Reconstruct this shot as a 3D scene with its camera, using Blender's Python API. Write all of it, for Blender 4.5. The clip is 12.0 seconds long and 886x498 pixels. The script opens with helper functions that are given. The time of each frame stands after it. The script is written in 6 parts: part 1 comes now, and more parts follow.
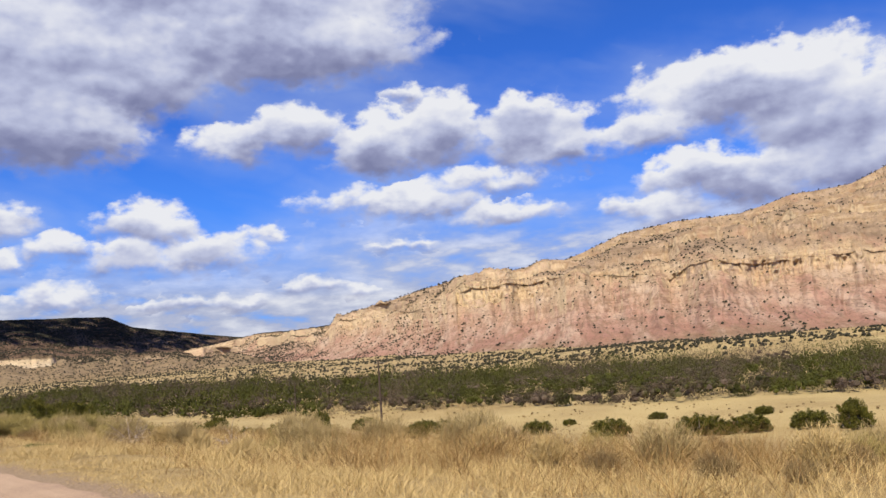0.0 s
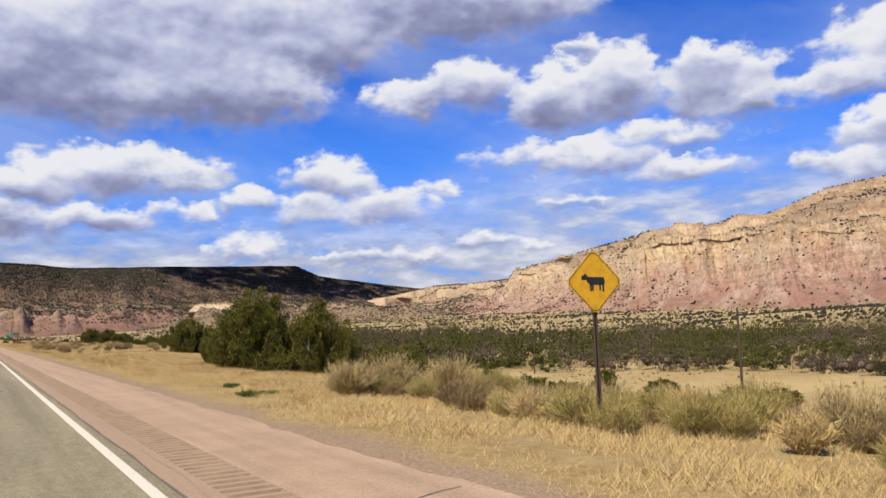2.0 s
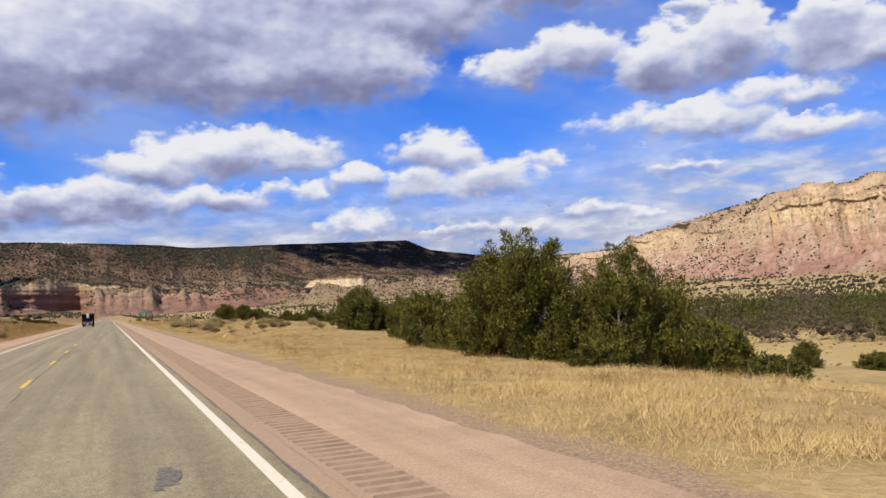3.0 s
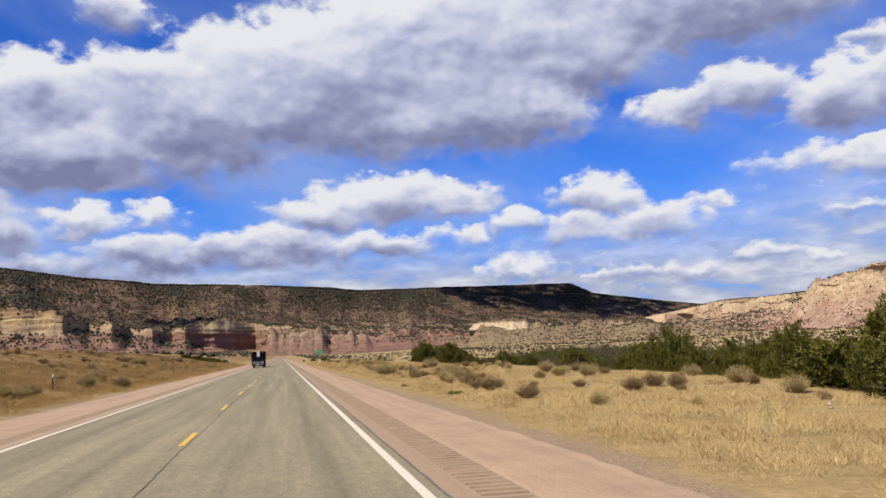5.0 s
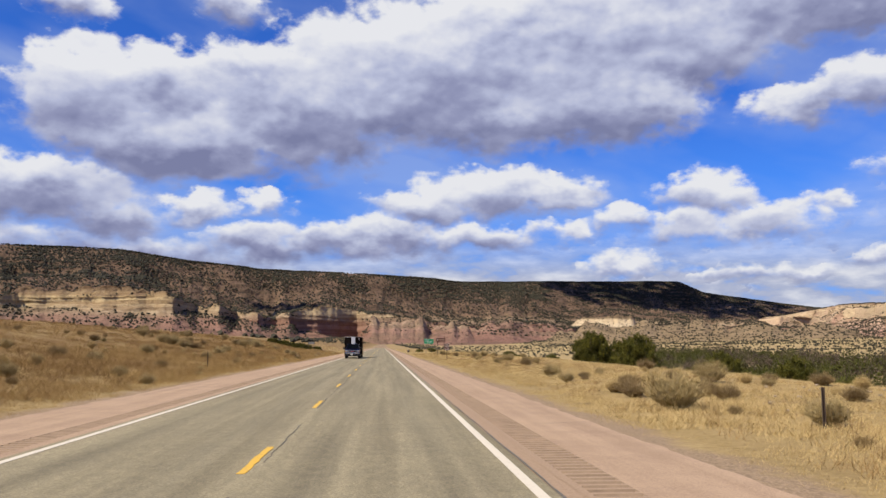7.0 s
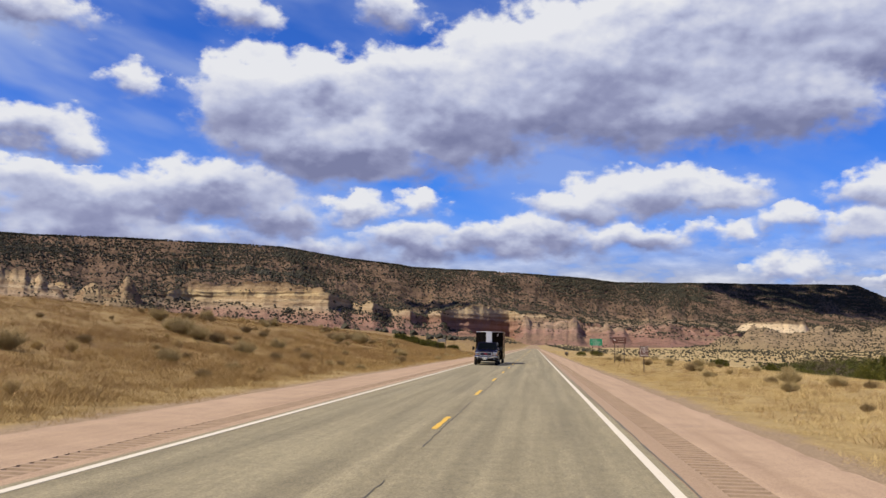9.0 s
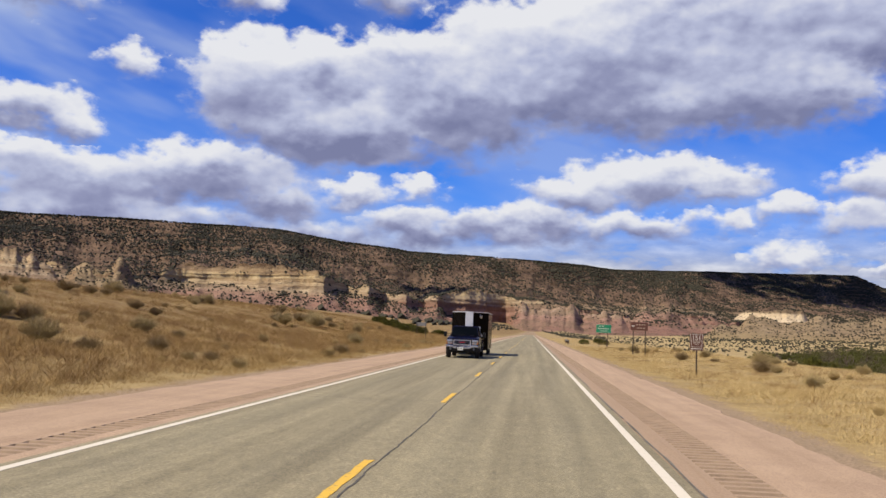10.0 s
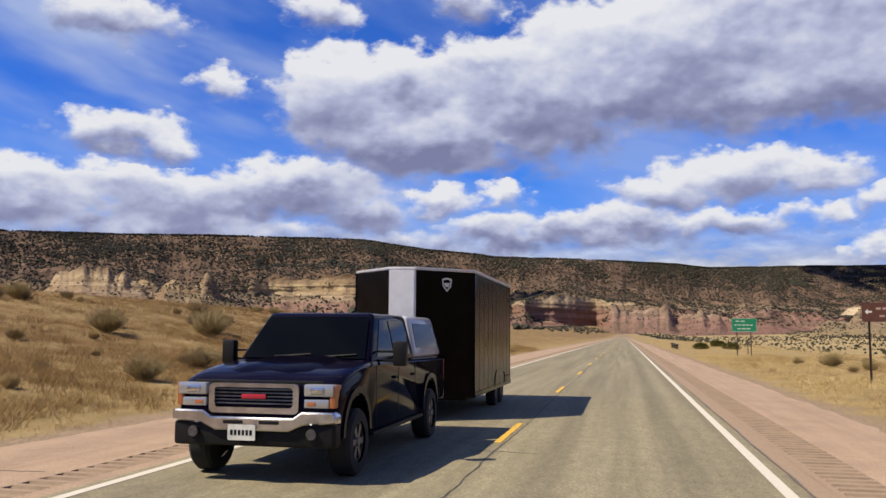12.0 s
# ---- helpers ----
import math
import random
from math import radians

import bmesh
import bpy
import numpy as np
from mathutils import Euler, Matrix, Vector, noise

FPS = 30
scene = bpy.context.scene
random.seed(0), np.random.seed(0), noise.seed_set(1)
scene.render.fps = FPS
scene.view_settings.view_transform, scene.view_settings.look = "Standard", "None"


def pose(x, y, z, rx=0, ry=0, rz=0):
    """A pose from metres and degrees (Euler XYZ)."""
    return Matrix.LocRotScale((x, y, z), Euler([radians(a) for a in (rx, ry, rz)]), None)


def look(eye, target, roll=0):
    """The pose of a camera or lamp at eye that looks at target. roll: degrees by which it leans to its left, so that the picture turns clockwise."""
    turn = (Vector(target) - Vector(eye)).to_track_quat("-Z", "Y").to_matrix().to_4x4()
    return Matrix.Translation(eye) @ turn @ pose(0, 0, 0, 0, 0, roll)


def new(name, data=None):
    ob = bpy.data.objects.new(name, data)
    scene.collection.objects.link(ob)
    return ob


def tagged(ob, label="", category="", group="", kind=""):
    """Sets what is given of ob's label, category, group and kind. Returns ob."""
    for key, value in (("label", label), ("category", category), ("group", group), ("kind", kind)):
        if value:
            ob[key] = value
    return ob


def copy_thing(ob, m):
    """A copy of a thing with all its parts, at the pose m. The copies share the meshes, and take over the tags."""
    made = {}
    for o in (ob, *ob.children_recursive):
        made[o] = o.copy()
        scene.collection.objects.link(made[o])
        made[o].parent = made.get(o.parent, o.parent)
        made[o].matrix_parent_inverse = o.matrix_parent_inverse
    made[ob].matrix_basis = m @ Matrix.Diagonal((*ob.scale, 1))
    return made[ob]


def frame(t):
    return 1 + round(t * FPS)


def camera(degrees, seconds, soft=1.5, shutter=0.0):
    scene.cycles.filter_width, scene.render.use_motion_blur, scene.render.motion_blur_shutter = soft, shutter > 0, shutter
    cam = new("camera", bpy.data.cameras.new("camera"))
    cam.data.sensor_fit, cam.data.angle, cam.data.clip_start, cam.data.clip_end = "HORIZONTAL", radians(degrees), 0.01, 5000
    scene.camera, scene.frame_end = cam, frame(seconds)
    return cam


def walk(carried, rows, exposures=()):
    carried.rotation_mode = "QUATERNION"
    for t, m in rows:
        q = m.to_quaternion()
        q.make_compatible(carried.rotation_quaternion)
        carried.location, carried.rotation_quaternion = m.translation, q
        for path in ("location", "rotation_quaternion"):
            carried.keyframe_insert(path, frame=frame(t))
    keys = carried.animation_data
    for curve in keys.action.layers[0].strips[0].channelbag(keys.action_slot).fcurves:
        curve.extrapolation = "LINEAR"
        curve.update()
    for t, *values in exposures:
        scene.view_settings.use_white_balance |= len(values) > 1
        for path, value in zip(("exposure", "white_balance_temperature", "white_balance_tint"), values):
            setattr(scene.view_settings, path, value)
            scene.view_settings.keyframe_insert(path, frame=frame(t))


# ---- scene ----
# ---- camera and its way: a car in the right-hand lane, 21.6 m/s along +y ----
cam = camera(55.1, 12.0)
EYE = 1.70
WAY = [  # seconds, x, y, yaw, pitch, roll
    (0.0, 0, 0.0, -40.29, 7.25, 4.19),
    (0.5, 0, 10.8, -38.80, 7.26, 4.11),
    (1.0, 0, 21.6, -34.14, 6.89, 3.38),
    (1.5, 0, 32.4, -30.74, 6.21, 2.95),
    (2.0, 0, 43.2, -28.80, 4.88, 2.21),
    (2.5, 0.1, 54.0, -25.32, 3.21, 2.70),
    (3.0, 0.18, 64.9, -21.44, 3.35, 3.30),
    (3.5, 0.2, 75.7, -18.31, 3.93, 3.46),
    (5.5, -0.05, 118.9, -8.85, 7.27, 1.66),
    (6.0, -0.1, 129.7, -7.47, 7.17, 0.88),
    (6.5, -0.15, 140.4, -6.28, 6.63, 0.29),
    (8.5, -0.06, 183.6, 4.66, 6.39, -0.60),
    (9.0, -0.02, 194.4, 6.12, 6.41, -1.39),
    (9.5, 0.02, 205.2, 6.49, 5.83, -1.44),
    (10.0, 0, 216.0, 5.91, 5.43, -2.14),
    (10.5, 0, 226.7, 6.27, 5.78, -2.55),
    (11.0, -0.02, 237.5, 6.59, 6.13, -2.29),
    (11.5, -0.04, 248.3, 7.56, 5.39, -2.03),
    (12.0, -0.04, 259.1, 11.96, 5.74, -0.42),
]
walk(cam, [(t, pose(x, y, EYE, 90 + pitch, roll, yaw)) for t, x, y, yaw, pitch, roll in WAY], [(0, 0.66), (3.5, 0.64), (5.5, 0.60), (12, 0.60)])

# ---- node helpers ----
class Nodes:
    """A small builder of node trees: values may be sockets or plain numbers."""

    def __init__(self, tree):
        self.tree = tree
        tree.nodes.clear()

    def add(self, kind, **settings):
        n = self.tree.nodes.new(kind)
        for key, value in settings.items():
            setattr(n, key, value)
        return n

    def feed(self, socket, value):
        if isinstance(value, bpy.types.NodeSocket):
            self.tree.links.new(value, socket)
        elif value is not None:
            socket.default_value = value

    def math(self, op, a, b=None, c=None, clamp=False):
        n = self.add("ShaderNodeMath", operation=op, use_clamp=clamp)
        for s, v in zip(n.inputs, (a, b, c)):
            self.feed(s, v)
        return n.outputs[0]

    def vec(self, op, a, b=None):
        n = self.add("ShaderNodeVectorMath", operation=op)
        self.feed(n.inputs[0], a)
        if b is not None:
            self.feed(n.inputs[1], b)
        return n.outputs[1] if op in ("LENGTH", "DOT_PRODUCT", "DISTANCE") else n.outputs[0]

    def split(self, v):
        n = self.add("ShaderNodeSeparateXYZ")
        self.feed(n.inputs[0], v)
        return n.outputs[0], n.outputs[1], n.outputs[2]

    def join(self, x, y, z):
        n = self.add("ShaderNodeCombineXYZ")
        for s, v in zip(n.inputs, (x, y, z)):
            self.feed(s, v)
        return n.outputs[0]

    def noise(self, vector, scale, detail=4.0, rough=0.55, out=0):
        n = self.add("ShaderNodeTexNoise")
        self.feed(n.inputs["Vector"], vector)
        n.inputs["Scale"].default_value, n.inputs["Detail"].default_value, n.inputs["Roughness"].default_value = scale, detail, rough
        return n.outputs[out]

    def cells(self, vector, scale, feature="F1", out=0):
        n = self.add("ShaderNodeTexVoronoi", feature=feature)
        self.feed(n.inputs["Vector"], vector)
        n.inputs["Scale"].default_value = scale
        return n.outputs[out]

    def ramp(self, fac, stops, smooth=False):
        n = self.add("ShaderNodeValToRGB")
        el = n.color_ramp.elements
        while len(el) < len(stops):
            el.new(0.5)
        for e, (at, colour) in zip(el, stops):
            e.position = at
            e.color = (*colour, 1) if len(colour) == 3 else colour
        if smooth:
            n.color_ramp.interpolation = "EASE"
        self.feed(n.inputs[0], fac)
        return n.outputs[0]

    def span(self, value, lo, hi, to_lo=0.0, to_hi=1.0, smooth=False):
        n = self.add("ShaderNodeMapRange", interpolation_type="SMOOTHSTEP" if smooth else "LINEAR")
        for s, v in zip(n.inputs, (value, lo, hi, to_lo, to_hi)):
            self.feed(s, v)
        return n.outputs[0]

    def mix(self, fac, a, b, mode="MIX"):
        n = self.add("ShaderNodeMix", data_type="RGBA", blend_type=mode)
        self.feed(n.inputs[0], fac)
        for s, v in zip(n.inputs[6:8], (a, b)):
            self.feed(s, (*v, 1) if isinstance(v, tuple) and len(v) == 3 else v)
        return n.outputs[2]

    def bump(self, height, strength=0.3, distance=0.05):
        n = self.add("ShaderNodeBump")
        n.inputs["Strength"].default_value, n.inputs["Distance"].default_value = strength, distance
        self.feed(n.inputs["Height"], height)
        return n.outputs[0]


def material(name, build):
    """A material whose build(n) gives a dict of inputs of the Principled shader."""
    m = bpy.data.materials.new(name)
    m.use_nodes = True
    n = Nodes(m.node_tree)
    given = build(n)
    shader, out = n.add("ShaderNodeBsdfPrincipled"), n.add("ShaderNodeOutputMaterial")
    for key, value in given.items():
        if isinstance(value, tuple) and len(value) == 3:
            value = (*value, 1)
        n.feed(shader.inputs[key], value)
    n.tree.links.new(shader.outputs[0], out.inputs[0])
    return m


def where(n):
    return n.add("ShaderNodeNewGeometry").outputs["Position"]


# ---- sky, clouds and sun ----
SUN_AZ, SUN_EL = -121.0, 51.0  # degrees from +y towards +x; above the horizon


def make_sky():
    world = bpy.data.worlds.new("sky")
    world.use_nodes = True
    scene.world = world
    n = Nodes(world.node_tree)
    way = n.add("ShaderNodeTexCoord").outputs["Generated"]
    x, y, z = n.split(way)
    az = n.math("MULTIPLY", n.math("ARCTAN2", x, y), 57.2958)
    el = n.math("MULTIPLY", n.math("ARCSINE", z), 57.2958)
    sky = n.add("ShaderNodeTexSky", sky_type="NISHITA", sun_disc=False)
    sky.sun_elevation, sky.sun_rotation = radians(SUN_EL), radians(SUN_AZ)
    sky.altitude, sky.dust_density, sky.ozone_density = 1900, 0.3, 3.0
    blue = n.mix(1.0, sky.outputs[0], (0.31, 0.73, 1.64), "MULTIPLY")

    # drawn in degrees, a little flattened, so that puffs lie wider than high
    plane = n.join(n.math("MULTIPLY", az, 0.1), n.math("MULTIPLY", el, 0.15), 0.0)
    swirl = n.noise(plane, 3.2, 4, 0.55, 1)
    warp = n.vec("MULTIPLY", n.vec("SUBTRACT", swirl, (0.5, 0.5, 0.5)), (5.0, 3.0, 0.0))
    at = n.vec("ADD", n.join(az, el, 0.0), warp)
    frayed = n.vec("ADD", plane, n.vec("MULTIPLY", n.vec("SUBTRACT", n.noise(plane, 9.0, 4, 0.6, 1), (0.5, 0.5, 0.5)), (0.16, 0.16, 0.0)))
    body, lift, weight = -9.0, 0.0, 0.0001

    def cloud(a, e, w, h, base=1.15, thick=0.0):
        """A heap of vapour round azimuth a and elevation e: half width, half height, how flat its base is and how much its depth greys it."""
        nonlocal body, lift, weight
        d = n.vec("MULTIPLY", n.vec("SUBTRACT", at, (a, e, 0)), (1 / w, 1 / h, 0))
        dx, dy, _ = n.split(d)
        drop = n.math("MAXIMUM", dy, n.math("MULTIPLY", dy, -base))
        far = n.math("SQRT", n.math("MULTIPLY_ADD", dx, dx, n.math("MULTIPLY", drop, drop)))
        share = n.math("POWER", n.math("SUBTRACT", 1.3, far, clamp=True), 2.0)
        lift = n.math("MULTIPLY_ADD", share, n.math("SUBTRACT", dy, thick), lift)
        weight = n.math("ADD", weight, share)
        deep = min(h, 3.0) * 1.15
        body = n.math("SMOOTH_MAX", body, n.math("MULTIPLY_ADD", far, -deep, deep), 0.45)

    # the great bank overhead and to the north-east
    cloud(19.0, 19.6, 8.0, 4.6)
    cloud(29.0, 21.0, 12.5, 3.0)
    cloud(16.6, 15.6, 4.4, 2.9)
    cloud(25.5, 24.5, 17.0, 4.6)
    cloud(8.5, 15.0, 9.0, 2.3, 1.0, 0.3)
    cloud(13.6, 14.5, 6.4, 2.0, 1.1, 0.1)
    # heaps over the pink mesa
    cloud(27.4, 14.9, 3.6, 1.5)
    cloud(31.4, 15.6, 3.2, 2.1)
    cloud(36.8, 14.1, 3.2, 2.5)
    cloud(40.8, 14.9, 3.6, 3.0)
    cloud(47.3, 14.1, 4.4, 2.5)
    cloud(49.6, 12.9, 3.4, 1.4)
    cloud(47.0, 15.9, 2.0, 1.6)
    cloud(38.0, 10.4, 6.2, 1.2)
    cloud(43.5, 11.4, 4.6, 1.0)
    cloud(45.3, 9.1, 4.0, 1.15, 1.9)
    cloud(62.0, 15.4, 8.4, 2.7)
    cloud(66.5, 12.9, 6.0, 2.9)
    cloud(55.4, 13.4, 3.0, 1.5)
    cloud(58.6, 10.4, 4.4, 1.7)
    cloud(55.6, 8.5, 3.2, 1.3)
    cloud(62.0, 9.4, 4.0, 2.0)
    cloud(38.8, 17.6, 1.0, 0.8)
    cloud(28.6, 8.7, 1.9, 0.8)
    cloud(38.3, 7.6, 2.4, 0.5)
    # small heaps farther off
    cloud(21.7, 9.6, 3.0, 1.7)
    cloud(20.2, 7.6, 2.6, 1.2)
    cloud(25.3, 7.7, 4.2, 1.35)
    cloud(22.8, 7.0, 5.6, 0.9)
    cloud(15.8, 8.1, 1.9, 1.1)
    cloud(12.9, 7.4, 1.5, 0.9)
    cloud(16.3, 5.2, 3.2, 0.8, 2.0)
    cloud(24.8, 4.5, 4.0, 0.6)
    cloud(34.5, 4.9, 1.2, 0.6)
    cloud(31.6, 5.3, 2.2, 0.7)
    cloud(8.0, 10.2, 4.4, 1.9)
    cloud(3.2, 9.2, 4.0, 1.6)
    cloud(12.2, 9.9, 2.8, 1.4)
    cloud(-1.0, 7.0, 7.0, 1.5, 1.15, 0.25)
    cloud(6.6, 7.3, 4.6, 1.1)
    cloud(-8.4, 6.6, 4.4, 1.5, 1.15, 0.35)
    cloud(-12.2, 8.8, 2.4, 1.0)
    cloud(-8.0, 9.3, 1.5, 0.9)
    # the long cloud across the road
    cloud(1.4, 17.4, 9.5, 5.4)
    cloud(-6.0, 14.4, 7.5, 3.4, 1.15, 0.2)
    cloud(-11.0, 11.9, 8.5, 1.5, 1.0, 0.7)
    cloud(8.0, 19.5, 6.5, 4.6)
    cloud(13.4, 16.6, 6.8, 4.4)
    cloud(12.2, 21.0, 7.5, 3.4)
    cloud(-13.6, 12.6, 7.8, 3.0, 1.15, 0.1)
    cloud(-19.2, 15.0, 4.3, 4.3)
    cloud(-14.6, 16.4, 4.2, 2.8)
    cloud(-9.4, 17.3, 4.6, 2.6)
    cloud(18.5, 15.2, 3.6, 1.9)
    # banks to the north-west
    cloud(-21.5, 9.3, 6.6, 2.2, 1.15, 0.2)
    cloud(-17.6, 7.9, 3.8, 1.6, 1.15, 0.45)
    cloud(-29.5, 8.0, 6.5, 2.2, 1.15, 0.15)
    cloud(-33.2, 9.6, 3.2, 1.6)
    cloud(-38.5, 8.2, 5.5, 2.4)
    cloud(-33.0, 12.3, 4.0, 1.5)
    cloud(-30.2, 11.7, 2.0, 1.0)
    cloud(-26.9, 16.0, 1.6, 1.1)
    cloud(-34.2, 19.4, 4.4, 1.6)
    cloud(-20.2, 20.8, 2.6, 1.4)
    cloud(-10.5, 21.8, 2.4, 1.4)
    cloud(-29.0, 6.4, 12.0, 1.5, 1.15, 0.3)
    cloud(-16.0, 6.0, 7.0, 1.2, 1.15, 0.5)
    cloud(67.0, 10.0, 5.5, 2.6)
    # behind the traveller
    cloud(82, 16, 10, 5)
    cloud(-62, 14, 15, 5)
    cloud(110, 20, 16, 6)
    cloud(160, 24, 20, 7)
    cloud(-150, 22, 18, 7)

    # low, thin banks towards the horizon and streaks of high cloud
    banks = n.noise(n.join(n.math("MULTIPLY", az, 0.15), n.math("MULTIPLY", el, 0.48), 3.0), 1.6, 5, 0.55)
    low = n.math("MULTIPLY", n.span(el, 8.0, 4.5), n.span(banks, 0.26, 0.46), clamp=True)
    east = n.math("MULTIPLY", n.span(az, 27.0, 37.0), n.span(el, 10.5, 7.0))
    low = n.math("MAXIMUM", low, n.math("MULTIPLY", east, n.span(banks, 0.36, 0.56, 0.35, 0.9)))
    streak = n.noise(n.join(n.math("MULTIPLY", n.math("SUBTRACT", az, el), 0.03), n.math("MULTIPLY_ADD", az, 0.035, n.math("MULTIPLY", el, 0.11)), 7.0), 1.7, 4, 0.5)
    veil = n.math("MULTIPLY", n.span(streak, 0.46, 0.72), 0.42)
    wisps = n.math("MULTIPLY", n.math("MULTIPLY", n.span(az, -14.0, -30.0), n.span(el, 10.0, 15.0)), n.span(streak, 0.38, 0.62, 0.0, 0.5))
    halo = n.math("MULTIPLY", n.span(body, -3.0, 0.3), n.span(streak, 0.36, 0.62, 0.0, 0.40))
    veil = n.math("MAXIMUM", n.math("ADD", veil, wisps, clamp=True), halo)

    height = n.math("DIVIDE", lift, weight)
    sunward = n.vec("ADD", frayed, (-0.028, 0.062, 0.0))
    fine = n.noise(plane, 5.5, 7, 0.56)
    puff, puff_up = n.cells(frayed, 7.5), n.cells(sunward, 7.5)
    edge = n.math("ADD", body, n.math("MULTIPLY_ADD", n.math("SUBTRACT", fine, 0.5), 2.2, 0.45))
    edge = n.math("ADD", edge, n.math("MULTIPLY", n.math("SUBTRACT", 0.42, puff), 0.6))
    cover = n.span(edge, -0.05, n.span(height, -0.5, 0.4, 1.7, 0.75), smooth=True)
    lump, over = n.noise(plane, 2.0, 3.5, 0.5), n.noise(n.vec("ADD", plane, (-0.05, 0.11, 0.0)), 2.0, 3.5, 0.5)
    lit = n.math("MULTIPLY_ADD", n.span(height, -0.56, 0.58), 0.98, 0.05)
    lit = n.math("ADD", lit, n.math("MULTIPLY", n.math("SUBTRACT", lump, over), 1.15))
    lit = n.math("ADD", lit, n.math("MULTIPLY", n.math("SUBTRACT", puff_up, puff), 0.14))
    lit = n.math("ADD", lit, n.math("MULTIPLY", n.math("SUBTRACT", n.noise(plane, 1.5, 4, 0.5), 0.5), 0.55))
    lit = n.math("ADD", lit, n.span(edge, 2.6, 0.2, -0.10, 0.20))
    tone = n.ramp(lit, [(0.0, (0.225, 0.245, 0.42)), (0.25, (0.33, 0.355, 0.55)), (0.52, (0.53, 0.57, 0.77)), (0.78, (0.76, 0.785, 0.90)), (1.0, (0.90, 0.91, 0.955))])
    scaled = n.mix(1.0, blue, (SKY_GAIN, SKY_GAIN, SKY_GAIN), "MULTIPLY")
    pale = n.mix(n.span(el, 15.0, 4.0, 0.0, 0.60), scaled, (0.11, 0.36, 0.96))
    hazy = n.mix(veil, pale, (0.50, 0.60, 0.86))
    hazy = n.mix(low, hazy, n.ramp(banks, [(0.36, (0.38, 0.44, 0.64)), (0.50, (0.50, 0.55, 0.73)), (0.66, (0.80, 0.82, 0.90))]))
    final = n.mix(cover, hazy, tone)
    back, out = n.add("ShaderNodeBackground"), n.add("ShaderNodeOutputWorld")
    n.feed(back.inputs[0], final)
    back.inputs[1].default_value = 0.58
    n.tree.links.new(back.outputs[0], out.inputs[0])


SKY_GAIN = 0.11
make_sky()
sun = new("sun", bpy.data.lights.new("sun", "SUN"))
sun.data.energy, sun.data.angle, sun.data.color = 5.0, radians(0.5), (1.0, 0.88, 0.69)
SUN_WAY = Vector((math.sin(radians(SUN_AZ)) * math.cos(radians(SUN_EL)), math.cos(radians(SUN_AZ)) * math.cos(radians(SUN_EL)), math.sin(radians(SUN_EL))))
sun.matrix_world = look(SUN_WAY * 100, (0, 0, 0))

# ---- number noise for shapes ----
def hash2(ix, iy, seed):
    h = (ix.astype(np.int64) * 374761393 + iy.astype(np.int64) * 668265263 + seed * 974711) & 0x7FFFFFFF
    h = ((h ^ (h >> 13)) * 1274126177) & 0x7FFFFFFF
    return ((h ^ (h >> 16)) & 0xFFFF) / 65535.0


def value2(x, y, seed=0):
    ix, iy = np.floor(x), np.floor(y)
    fx, fy = x - ix, y - iy
    fx, fy = fx * fx * (3 - 2 * fx), fy * fy * (3 - 2 * fy)
    a, b = hash2(ix, iy, seed), hash2(ix + 1, iy, seed)
    c, d = hash2(ix, iy + 1, seed), hash2(ix + 1, iy + 1, seed)
    return (a + (b - a) * fx) * (1 - fy) + (c + (d - c) * fx) * fy - 0.5


def fbm(x, y, octaves=4, seed=0, gain=0.5):
    total, amp = 0.0, 1.0
    for k in range(octaves):
        total = total + amp * value2(x * 2.0**k + 17.3 * k, y * 2.0**k + 9.1 * k, seed + k)
        amp *= gain
    return total


def smooth(x, lo, hi):
    t = np.clip((x - lo) / (hi - lo), 0, 1)
    return t * t * (3 - 2 * t)


def big_mesh(name, verts, faces, mat, smooth_shade=False):
    """A mesh from arrays of vertices (n, 3) and of faces (m, 3) or (m, 4)."""
    me = bpy.data.meshes.new(name)
    verts, faces = np.asarray(verts, np.float32), np.asarray(faces, np.int32)
    k = faces.shape[1]
    me.vertices.add(len(verts))
    me.vertices.foreach_set("co", verts.ravel())
    me.loops.add(faces.size)
    me.loops.foreach_set("vertex_index", faces.ravel())
    me.polygons.add(len(faces))
    me.polygons.foreach_set("loop_start", np.arange(0, faces.size, k, dtype=np.int32))
    me.polygons.foreach_set("use_smooth", np.full(len(faces), smooth_shade))
    me.update(calc_edges=True)
    me.materials.append(mat)
    return me


def sheet(name, X, Y, Z, mat, smooth_shade=True):
    """A mesh over a grid of points, given as three arrays of one shape."""
    r, c = X.shape
    i = np.arange(r * c).reshape(r, c)
    faces = np.stack([i[:-1, :-1], i[:-1, 1:], i[1:, 1:], i[1:, :-1]], -1).reshape(-1, 4)
    return big_mesh(name, np.stack([X, Y, Z], -1).reshape(-1, 3), faces, mat, smooth_shade)


